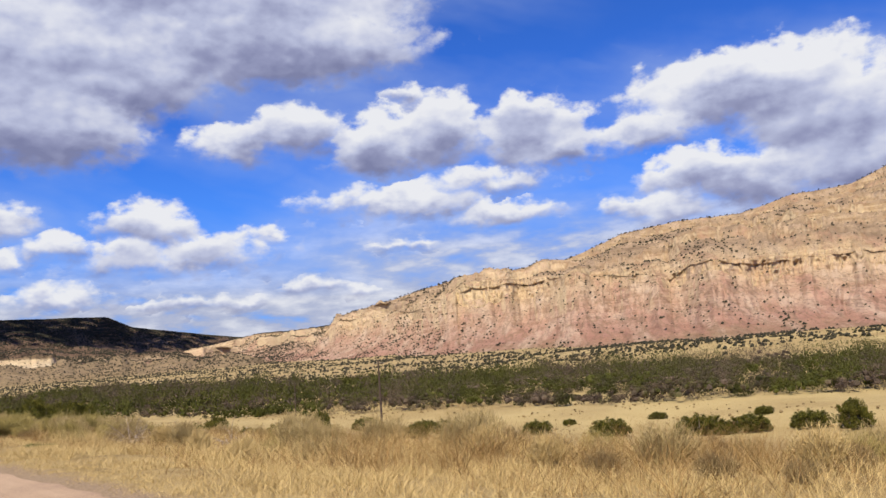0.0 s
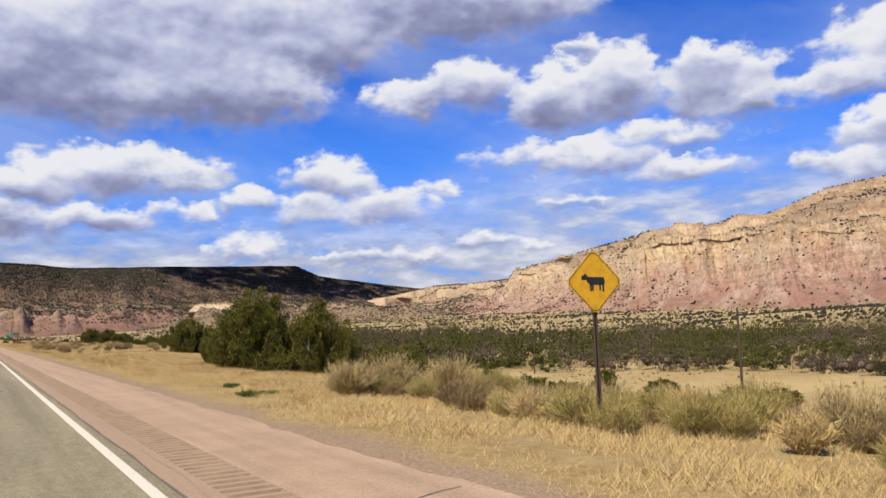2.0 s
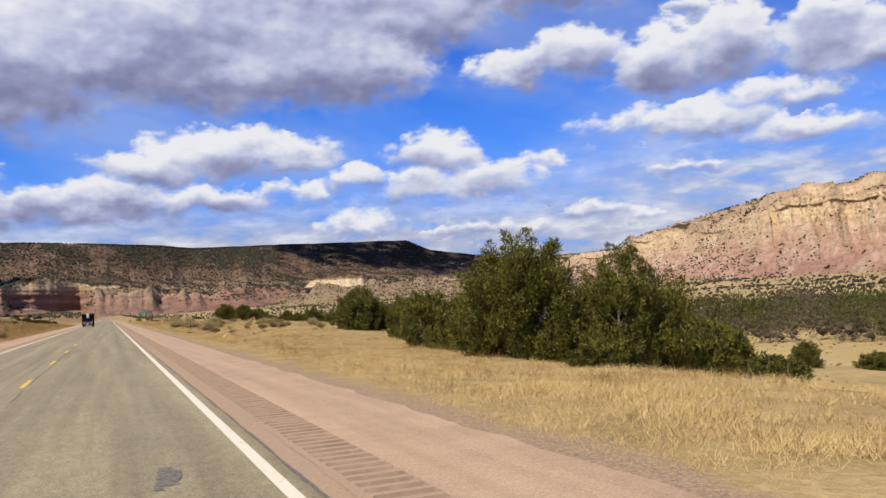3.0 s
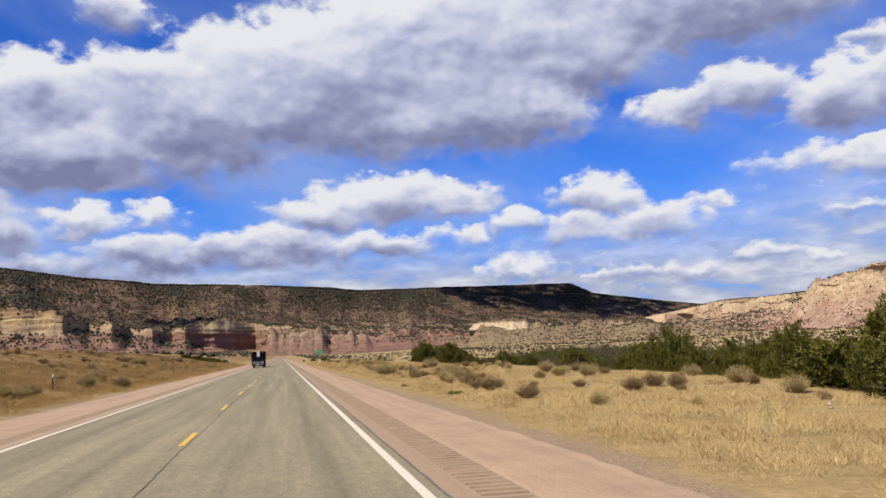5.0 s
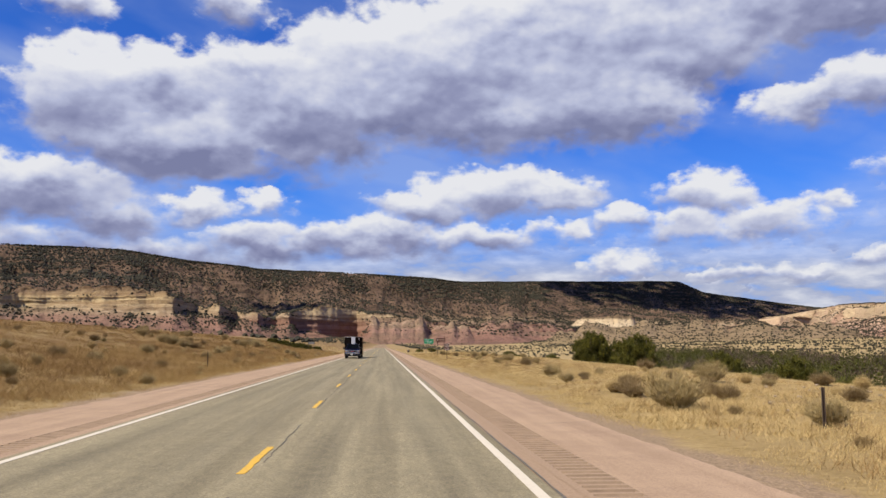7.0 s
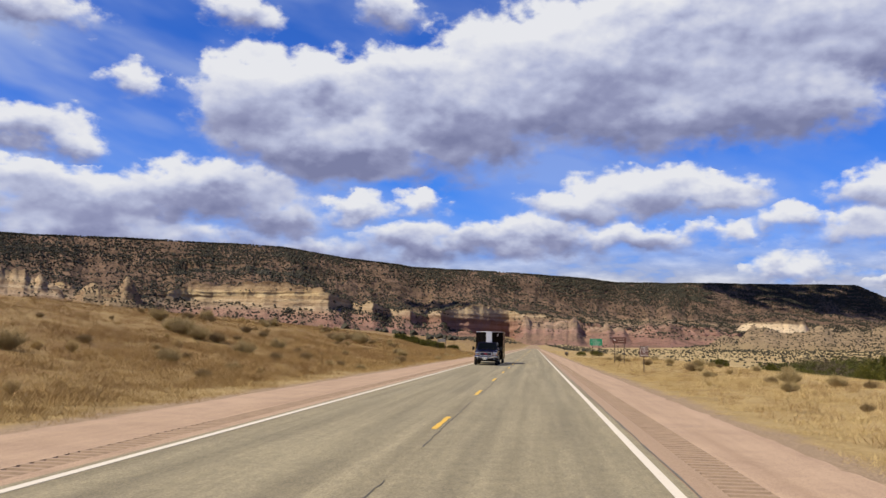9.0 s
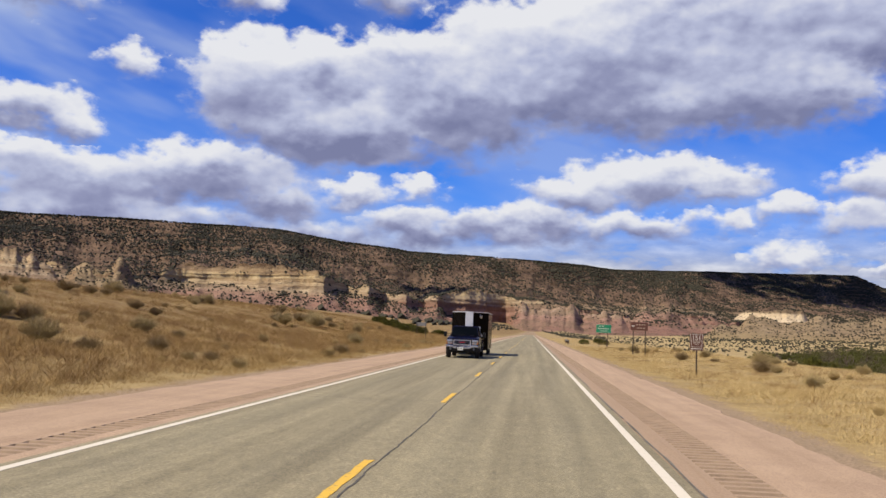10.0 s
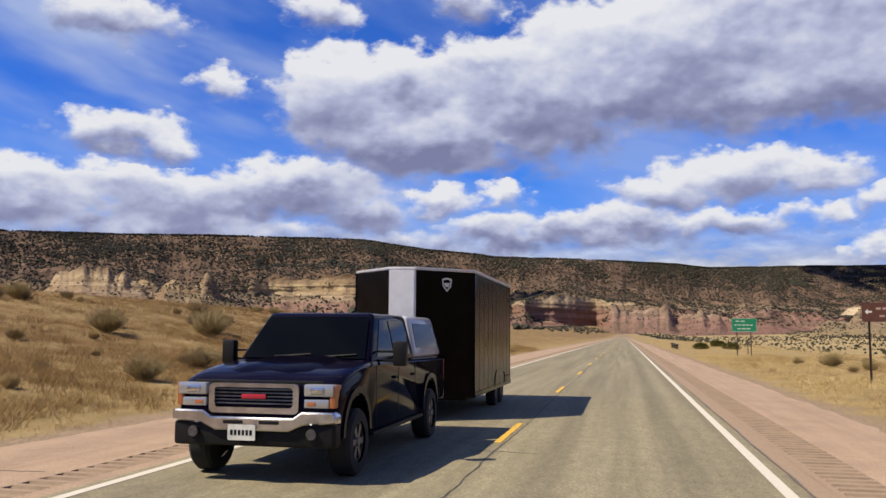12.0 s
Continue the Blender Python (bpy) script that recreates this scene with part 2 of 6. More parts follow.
# ---- materials of the land ----
def sand_and_grass(n):
    p = where(n)
    big, mid, small = n.noise(p, 0.05, 4), n.noise(p, 0.45, 5, 0.6), n.noise(p, 6.0, 4, 0.7)
    c = n.ramp(mid, [(0.30, (0.198, 0.143, 0.068)), (0.48, (0.298, 0.223, 0.105)), (0.70, (0.360, 0.279, 0.143))])
    dry = n.noise(p, 0.011, 6, 0.68)
    c = n.mix(n.math("MULTIPLY", n.span(dry, 0.40, 0.58), n.span(n.split(p)[0], 30.0, 90.0)), c, (0.400, 0.325, 0.165))
    c = n.mix(n.span(big, 0.45, 0.65, 0.0, 0.6), c, (0.285, 0.218, 0.108))
    c = n.mix(n.span(small, 0.35, 0.7), n.mix(1.0, c, (0.7, 0.66, 0.6), "MULTIPLY"), c)
    x, y, z = n.split(p)
    c = n.mix(n.math("MULTIPLY", n.span(y, 330.0, 650.0, 0.0, 0.7), n.span(mid, 0.35, 0.6)), c, (0.235, 0.178, 0.098))
    c = n.mix(n.math("MULTIPLY", n.span(x, -9.8, -16.0), n.span(mid, 0.25, 0.6, 1.0, 0.25)), c, (0.125, 0.066, 0.026))
    off = n.math("MAXIMUM", n.math("SUBTRACT", x, 4.6), n.math("SUBTRACT", -9.0, x))
    verge = n.span(n.math("ADD", off, n.math("MULTIPLY", n.math("SUBTRACT", mid, 0.5), 2.0)), 0.95, 0.45)
    stones = n.ramp(n.noise(p, 22.0, 3, 0.7), [(0.35, (0.150, 0.108, 0.070)), (0.65, (0.300, 0.222, 0.148))])
    c = n.mix(verge, c, stones)
    return {"Base Color": c, "Roughness": 0.95, "Specular IOR Level": 0.1, "Normal": n.bump(n.math("ADD", mid, small), 0.6, 0.12)}


def asphalt(n):
    p = where(n)
    x, y, z = n.split(p)
    long = n.noise(n.join(n.math("MULTIPLY", x, 2.2), n.math("MULTIPLY", y, 0.05), 0.0), 1.0, 4)
    patch, grain = n.noise(p, 0.6, 5, 0.6), n.noise(p, 26.0, 4, 0.8)
    c = n.ramp(long, [(0.34, (0.186, 0.161, 0.102)), (0.66, (0.267, 0.233, 0.149))])
    c = n.mix(n.span(patch, 0.4, 0.62), c, n.mix(1.0, c, (0.92, 0.92, 0.93), "MULTIPLY"))
    c = n.mix(n.span(grain, 0.35, 0.7), n.mix(1.0, c, (0.55, 0.55, 0.55), "MULTIPLY"), n.mix(1.0, c, (1.32, 1.32, 1.30), "MULTIPLY"))
    mid = n.noise(n.join(x, n.math("MULTIPLY", y, 0.45), 0.0), 7.0, 4, 0.7)
    c = n.mix(n.span(mid, 0.36, 0.64), n.mix(1.0, c, (0.84, 0.84, 0.85), "MULTIPLY"), n.mix(1.0, c, (1.10, 1.10, 1.09), "MULTIPLY"))
    path = n.math("ABSOLUTE", n.math("SUBTRACT", n.math("ABSOLUTE", n.math("SUBTRACT", n.math("ABSOLUTE", n.math("ADD", x, 2.02)), 1.85)), 0.88))
    wobble = n.math("MULTIPLY", n.math("SUBTRACT", n.noise(n.join(x, n.math("MULTIPLY", y, 0.12), 0.0), 1.3, 4), 0.5), 0.9)
    c = n.mix(n.span(n.math("ADD", path, wobble), 0.42, 0.05, 0.0, 0.55), c, n.mix(1.0, c, (0.80, 0.81, 0.83), "MULTIPLY"))
    return {"Base Color": c, "Roughness": 0.85, "Specular IOR Level": 0.25, "Normal": n.bump(grain, 0.5, 0.006)}


def pink_asphalt(n):
    p = where(n)
    x, y, z = n.split(p)
    patch, grain = n.noise(p, 0.8, 5, 0.6), n.noise(p, 45.0, 3, 0.7)
    long = n.noise(n.join(n.math("MULTIPLY", x, 2.5), n.math("MULTIPLY", y, 0.08), 0.0), 1.0, 4)
    c = n.ramp(long, [(0.3, (0.320, 0.228, 0.154)), (0.65, (0.395, 0.288, 0.198))])
    c = n.mix(n.span(patch, 0.42, 0.66), c, n.mix(1.0, c, (0.86, 0.85, 0.86), "MULTIPLY"))
    c = n.mix(n.span(grain, 0.35, 0.7), n.mix(1.0, c, (0.66, 0.64, 0.63), "MULTIPLY"), n.mix(1.0, c, (1.08, 1.08, 1.08), "MULTIPLY"))
    return {"Base Color": c, "Roughness": 0.9, "Specular IOR Level": 0.2, "Normal": n.bump(grain, 0.4, 0.006)}


def rock_layers(low, bands, top, scale, soil_a, soil_b, soil_from, soil_to, sway=44.0, beds=1.0, streaks=0.3, talus=None, scrub=0.5, face=None, mantle=0.0):
    """Layered sandstone: colours by height over the valley, with soil and scrub on the gentle ground above it."""
    def build(n):
        p = where(n)
        x, y, z = n.split(p)
        wob = n.math("MULTIPLY", n.math("SUBTRACT", n.noise(p, 0.006, 5, 0.6), 0.5), sway)
        h = n.math("ADD", z, wob)
        c = n.ramp(n.span(h, low, top), bands)
        strata = n.noise(n.join(n.math("MULTIPLY", x, 0.003), n.math("MULTIPLY", y, 0.003), n.math("MULTIPLY", z, 0.13)), 1.0, 5, 0.65)
        flat = n.split(n.add("ShaderNodeNewGeometry").outputs["Normal"])[2]
        c = n.mix(n.math("MULTIPLY", n.span(strata, 0.54, 0.46), n.span(flat, 0.85, 0.55, 0.35 * beds, beds)), c, n.mix(1.0, c, (0.70, 0.62, 0.58), "MULTIPLY"))
        blotch = n.noise(p, 0.035, 5, 0.7)
        c = n.mix(n.span(blotch, 0.40, 0.68), n.mix(1.0, c, (0.84, 0.79, 0.76), "MULTIPLY"), n.mix(1.0, c, (1.06, 1.05, 1.03), "MULTIPLY"))
        if face:
            c = n.mix(n.math("MULTIPLY", n.span(flat, 0.62, 0.45, 0.0, 0.85), n.span(h, 35.0, 75.0)), c, n.mix(n.span(n.noise(p, 0.006, 4, 0.6), 0.42, 0.58), face, n.mix(n.span(blotch, 0.35, 0.65), face, (0.40, 0.28, 0.205))))
        runs = n.noise(n.join(n.math("MULTIPLY", x, 0.16), n.math("MULTIPLY", y, 0.16), n.math("MULTIPLY", z, 0.012)), 1.0, 5, 0.62)
        c = n.mix(n.math("MULTIPLY", n.span(runs, 0.52, 0.74), n.span(flat, 0.56, 0.38, 0.0, streaks)), c, n.mix(1.0, c, (0.66, 0.57, 0.52), "MULTIPLY"))
        if talus:
            along = n.math("SUBTRACT", n.math("MULTIPLY", x, 0.64), n.math("MULTIPLY", y, 0.77))
            down = n.join(n.math("MULTIPLY", along, 0.022), n.math("MULTIPLY", z, 0.016), 0.0)
            fan = n.noise(down, 1.0, 6, 0.62)
            pale, red = talus
            slide = n.mix(n.span(fan, 0.50, 0.64, 0.0, 0.65), n.mix(n.span(fan, 0.50, 0.36, 0.0, 0.6), c, red), pale)
            wash = n.math("ABSOLUTE", n.math("SUBTRACT", n.noise(down, 1.7, 4, 0.55), 0.5))
            slide = n.mix(n.span(wash, 0.0, 0.035, 0.55, 0.0), slide, (0.17, 0.115, 0.075))
            c = n.mix(n.span(flat, 0.55, 0.75), c, slide)
        soil = n.ramp(n.noise(p, 0.02, 6, 0.7), [(0.35, soil_a), (0.65, soil_b)])
        high = n.math("MULTIPLY", n.span(h, soil_from, soil_to), n.span(flat, 0.66, 0.86))
        c = n.mix(high, c, soil)
        if mantle:
            spread = n.noise(n.join(n.math("MULTIPLY", x, 0.012), n.math("MULTIPLY", y, 0.012), n.math("MULTIPLY", z, 0.02)), 1.0, 6, 0.65)
            c = n.mix(n.math("MULTIPLY", n.span(spread, 0.46, 0.56), n.span(flat, 0.42, 0.68, 0.0, mantle)), c, soil)
        rough = n.math("ADD", n.noise(p, scale, 8, 0.72), n.math("MULTIPLY", n.noise(p, scale * 0.25, 4, 0.6), 2.0))
        specks = n.math("MULTIPLY", n.span(n.noise(p, 0.16, 3, 0.7), 0.57, 0.63), n.span(flat, 0.5, 0.75, 0.0, scrub))
        c = n.mix(specks, c, (0.050, 0.042, 0.022))
        return {"Base Color": c, "Roughness": 0.95, "Specular IOR Level": 0.1, "Normal": n.bump(rough, 1.0, 7.0)}
    return build


M_LAND = material("dry_grassland", sand_and_grass)
M_ROAD = material("worn_grey_asphalt", asphalt)
M_SHOULDER = material("pinkish_shoulder_asphalt", pink_asphalt)
M_EAST = material("pink_and_cream_sandstone", rock_layers(0, [(0.0, (0.28, 0.200, 0.130)), (0.06, (0.31, 0.188, 0.146)), (0.13, (0.35, 0.225, 0.174)), (0.22, (0.385, 0.268, 0.205)), (0.36, (0.395, 0.290, 0.212)), (0.52, (0.43, 0.338, 0.222)), (0.64, (0.45, 0.36, 0.228)), (0.72, (0.34, 0.262, 0.175)), (1.0, (0.35, 0.272, 0.170))], 230, 0.06, (0.165, 0.116, 0.078), (0.36, 0.265, 0.175), 130, 165, 46.0, 0.9, 0.95, ((0.44, 0.345, 0.265), (0.31, 0.165, 0.128)), 0.45, (0.49, 0.39, 0.25)))
M_NORTH = material("banded_red_and_white_sandstone", rock_layers(15, [(0.0, (0.215, 0.125, 0.100)), (0.20, (0.265, 0.165, 0.130)), (0.27, (0.24, 0.160, 0.122)), (0.35, (0.36, 0.295, 0.20)), (0.50, (0.365, 0.295, 0.17)), (0.56, (0.22, 0.165, 0.105)), (0.66, (0.105, 0.075, 0.049)), (1.0, (0.105, 0.075, 0.050))], 220, 0.05, (0.056, 0.037, 0.027), (0.160, 0.105, 0.072), 70, 112, 30.0, 0.75, 0.5, None, 0.8, None, 0.6))
M_PALE = material("cream_sandstone", rock_layers(40, [(0.0, (0.25, 0.170, 0.125)), (0.25, (0.29, 0.215, 0.155)), (0.45, (0.36, 0.29, 0.195)), (0.7, (0.33, 0.26, 0.165)), (0.85, (0.18, 0.132, 0.085)), (1.0, (0.16, 0.118, 0.075))], 150, 0.05, (0.09, 0.066, 0.042), (0.18, 0.13, 0.08), 118, 140, 20.0, 1.3))
M_CHALK = material("white_sandstone", rock_layers(40, [(0.0, (0.20, 0.145, 0.095)), (0.18, (0.24, 0.172, 0.115)), (0.26, (0.47, 0.395, 0.28)), (0.46, (0.46, 0.38, 0.25)), (0.54, (0.16, 0.115, 0.072)), (1.0, (0.15, 0.108, 0.068))], 150, 0.05, (0.09, 0.065, 0.04), (0.18, 0.13, 0.08), 92, 100, 9.0, 0.5))
M_MOUND = material("pink_and_cream_badland", rock_layers(8, [(0.0, (0.215, 0.132, 0.105)), (0.4, (0.25, 0.158, 0.125)), (0.62, (0.33, 0.25, 0.18)), (0.8, (0.23, 0.16, 0.115)), (1.0, (0.15, 0.108, 0.07))], 92, 0.05, (0.08, 0.058, 0.04), (0.16, 0.115, 0.075), 72, 88, 26.0, 0.8, 0.2, None, 0.6, None, 0.6))
M_HILL = material("tan_badland_soil", rock_layers(0, [(0.0, (0.23, 0.182, 0.10)), (0.4, (0.23, 0.168, 0.105)), (1.0, (0.20, 0.145, 0.092))], 140, 0.05, (0.125, 0.092, 0.056), (0.27, 0.20, 0.122), 10, 30, 20.0, 0.4, 0.2, None, 0.5))


# ---- the lie of the land ----
RIGHT_EDGE, LEFT_EDGE = 4.6, -9.0


def land(x, y):
    """Height of the ground."""
    early = np.interp(x, [4.6, 7, 10, 14, 25, 50, 91, 146, 200, 300, 624, 1000, 1500, 4800], [-0.03, -0.08, -0.45, -0.65, -2.6, -7, -12.9, -17.0, -15.3, -13.5, -8, 0, 8, 14])
    late = np.interp(x, [4.6, 7, 10, 17, 24, 42, 91, 146, 200, 300, 624, 1000, 1500, 4800], [-0.03, -0.04, 0.05, 0.25, -0.4, -4.5, -12.9, -17.0, -15.3, -13.5, -8, 0, 8, 14])
    k = smooth(y, 95, 150)
    right = early * (1 - k) + late * k
    left = np.interp(-x, [9.0, 11, 20, 32, 45, 60, 130, 400, 1500, 4800], [-0.03, -0.01, 1.1, 3.3, 4.8, 4.6, 1.5, 3, 12, 16])
    z = np.where(x > -2, right, left)
    z = np.where((x < RIGHT_EDGE) & (x > LEFT_EDGE), -0.06, z)
    off = np.maximum(x - RIGHT_EDGE, LEFT_EDGE - x)
    rough = 0.22 * smooth(off, 0.6, 6) * fbm(x / 6, y / 6, 3, 5) + 1.3 * smooth(off, 14, 60) * fbm(x / 30, y / 30, 4, 9) + 6 * smooth(off, 150, 700) * fbm(x / 260, y / 260, 4, 3)
    rise = np.clip(y - 700, 0, 4000) * 0.009 * smooth(off, 5, 80) + np.clip(y - 900, 0, 4000) * 0.004
    return z + rough + rise


def make_ground():
    xs = np.concatenate([-np.geomspace(4800, 62, 50), np.arange(-60, -9.1, 0.8), np.linspace(-9.0, 4.6, 6), np.arange(4.9, 30, 0.5), np.arange(30.5, 110, 1.5), np.geomspace(112, 4800, 60)])
    ys = np.concatenate([-np.geomspace(4800, 32, 34), np.arange(-30, 330, 0.9), np.geomspace(331, 4900, 110)])
    X, Y = np.meshgrid(xs, ys)
    tagged(new("ground", sheet("ground", X, Y, land(X, Y), M_LAND)), "dry sandy grassland falling from the highway to a creek", "ground", kind="structure")


make_ground()


def make_mesa(name, label, centre, az, profile, mat, ledges=3.0, flutes=1.0, steps=0.0, nooks=16.0, tread=17.0, gullies=1.0, lumps=7.0):
    """A mesa seen round a centre: profile(az) gives distances and heights of its ledges, from foot to top, the rows and the steepness of each stretch, and how freely each wanders."""
    A = np.radians(az)
    R, H, rows, steep, free = profile(az)
    rr, zz, cc, ff = [], [], [], []
    for k in range(len(rows)):
        for s in np.arange(rows[k]) / rows[k]:
            rr.append(R[k] * (1 - s) + R[k + 1] * s)
            zz.append(H[k] * (1 - s) + H[k + 1] * s)
            cc.append(steep[k])
            ff.append(free[k] * (1 - s) + free[k + 1] * s)
    rr.append(R[-1]), zz.append(H[-1]), cc.append(0), ff.append(free[-1])
    Rr, Z, cliff, loose = np.array(rr), np.array(zz), np.array(cc)[:, None], np.array(ff)[:, None]
    X, Y = centre[0] + Rr * np.sin(A), centre[1] + Rr * np.cos(A)
    hi = smooth(Z, 6, 30)
    wander = az[None] + 0.9 * fbm(X / 220, Y / 220, 3, 40)
    gully = np.abs(fbm(wander * 0.55, Z / 260, 3, 41)) * 2
    rill = np.abs(fbm(wander * 1.9, Z / 200, 3, 42)) * 2
    bay = fbm(az[None] * 0.5 + 0 * Z, Z / 400, 2, 21)
    flute = np.abs(fbm(az[None] * 3.3 + 0.5 * fbm(X / 60, Z / 25, 2, 29), Z / 45, 2, 25)) * 2
    bed = fbm(Z / 11 + 2 * fbm(X / 300, Y / 300, 2, 47), az[None] * 0.08 + 0 * Z, 3, 26)
    nook = fbm(az[None] * 1.6 + 0.3 * fbm(X / 90, Z / 40, 2, 30), Z / 70, 2, 22)
    under = 1 - smooth(np.cumsum(np.array(cc) > 0.5)[:, None] + 0 * Z, 0, 2)
    above = smooth(np.cumsum(np.array(cc) == 1.0)[:, None] + 0 * Z, 2, 8) * (1 - cliff)
    q = (Z + 30 * fbm(X / 240, Y / 240, 3, 48)) / tread
    ledge = tread * (np.floor(q) + smooth(q - np.floor(q), 0.40, 0.58) - q)
    Z = Z + hi * above * steps * ledge * smooth(loose, 0.1, 0.5) * smooth(fbm(X / 170, Y / 170, 3, 49), -0.22, 0.12)
    push = hi * loose * (44 * bay + nooks * nook + cliff * (ledges * 2.4 * bed - flutes * 7 * (0.4 - flute).clip(0) + 3 * fbm(X / 22, Z / 14, 2, 28)))
    X, Y = X + push * np.sin(A), Y + push * np.cos(A)
    Z = Z + hi * loose * (1 - cliff) * (gullies * ((14 - 5 * under) * (gully - 0.4) + (6.0 - 2.0 * under) * (rill - 0.35)) + 2.2 * (1 - 2 * np.abs(fbm(X / 34, Y / 34, 3, 34))) + lumps * fbm(X / 110, Y / 110, 3, 31) + 2.0 * fbm(X / 24, Y / 24, 2, 32)) + (1 - loose) * 0.8 * fbm(X / 30, Y / 30, 2, 33)
    tagged(new(name, sheet(name, X, Y, Z, mat)), label, "mesa", kind="structure")
    return X, Y, Z


def east_profile(az):
    tan = lambda d: np.tan(np.radians(d))
    rc = np.interp(az, [18, 28, 33, 36, 39, 42, 49, 56, 66, 80, 115], [4300, 3700, 2930, 2500, 2150, 1823, 1700, 1600, 1520, 1480, 1600])
    rc = rc * (1 + 0.10 * fbm(az * 0.28, az * 0 + 2, 3, 15))
    lip = 0.0036 * smooth(fbm(az * 1.3, az * 0, 3, 16), -0.15, 0.2)
    foot_r = rc * 0.74
    crest = np.interp(az, [18, 25, 28, 31, 32.9, 33.3, 35.5, 42, 46.2, 47.5, 49, 52.8, 56.2, 60.4, 63.5, 67, 69, 75, 90, 115], [1.2, 1.8, 2.37, 2.44, 2.62, 3.18, 3.64, 5.27, 5.5, 5.97, 5.8, 7.17, 7.64, 7.68, 8.45, 8.6, 9.44, 10, 10, 9])
    top = np.minimum(0.14 * fbm(az * 0.8, az * 0 + 5, 4, 23) + np.interp(az, [18, 28, 32.8, 33.5, 38.7, 41.4, 42.4, 48.9, 54.4, 55.6, 57, 64.7, 68.4, 115], [0.8, 1.4, 1.9, 3.1, 3.42, 4.3, 5.0, 4.8, 4.3, 4.2, 4.95, 4.8, 4.66, 4.6]), crest - 0.06)
    base = np.minimum(np.interp(az, [18, 28, 33.5, 35.7, 38.8, 42.2, 43.6, 45, 48.7, 56, 57.5, 62, 68, 115], [0.6, 1.1, 2.7, 2.5, 2.6, 2.9, 3.4, 3.8, 3.9, 3.6, 3.7, 3.5, 3.6, 3.2]), top - 0.1)
    base = np.where((az > 49.5) & (az < 55.5), top - 0.3, base)
    base = np.where((az > 39) & (az < 41.4), top - 0.3, base)
    base = np.minimum(base + 1.0 * fbm(az * 0.7, az * 0, 4, 19), top - 0.1)
    rs = np.interp(az, [18, 28, 33, 36, 42, 47.5, 52, 56, 66, 115], [4500, 3900, 3050, 2640, 1960, 2230, 2350, 2463, 2480, 2500])
    foot = land(foot_r * np.sin(np.radians(az)), foot_r * np.cos(np.radians(az))) - 4
    zb, zt, zs = EYE + rc * tan(base), EYE + rc * tan(top), EYE + rs * tan(crest)
    R = np.array([foot_r, rc * 0.80, rc * 0.90, rc * 0.985, rc * 0.9965, rc * (0.9965 - lip), rc, rc + 0.06 * (rs - rc), rc + 0.5 * (rs - rc), rs - 30, rs, rs * 1.15])
    H = np.array([foot, foot + 0.10 * (zb - foot) + 5, foot + 0.42 * (zb - foot) + 3, zb, zb + 0.66 * (zt - zb), zb + 0.70 * (zt - zb), zt, zt + 0.10 * (zs - zt), zt + 0.52 * (zs - zt), zs - np.minimum(30, 0.28 * (zs - zt)), zs, zs * 0.97])
    return R, H, [5, 14, 26, 16, 2, 9, 4, 36, 30, 9, 3], [0, 0, 0, 1, 1, 1, 0.4, 0, 0, 0.9, 0], [0.3, 0.6, 1.0, 0.9, 0.9, 0.9, 0.8, 0.8, 1, 0.5, 0.15, 0]


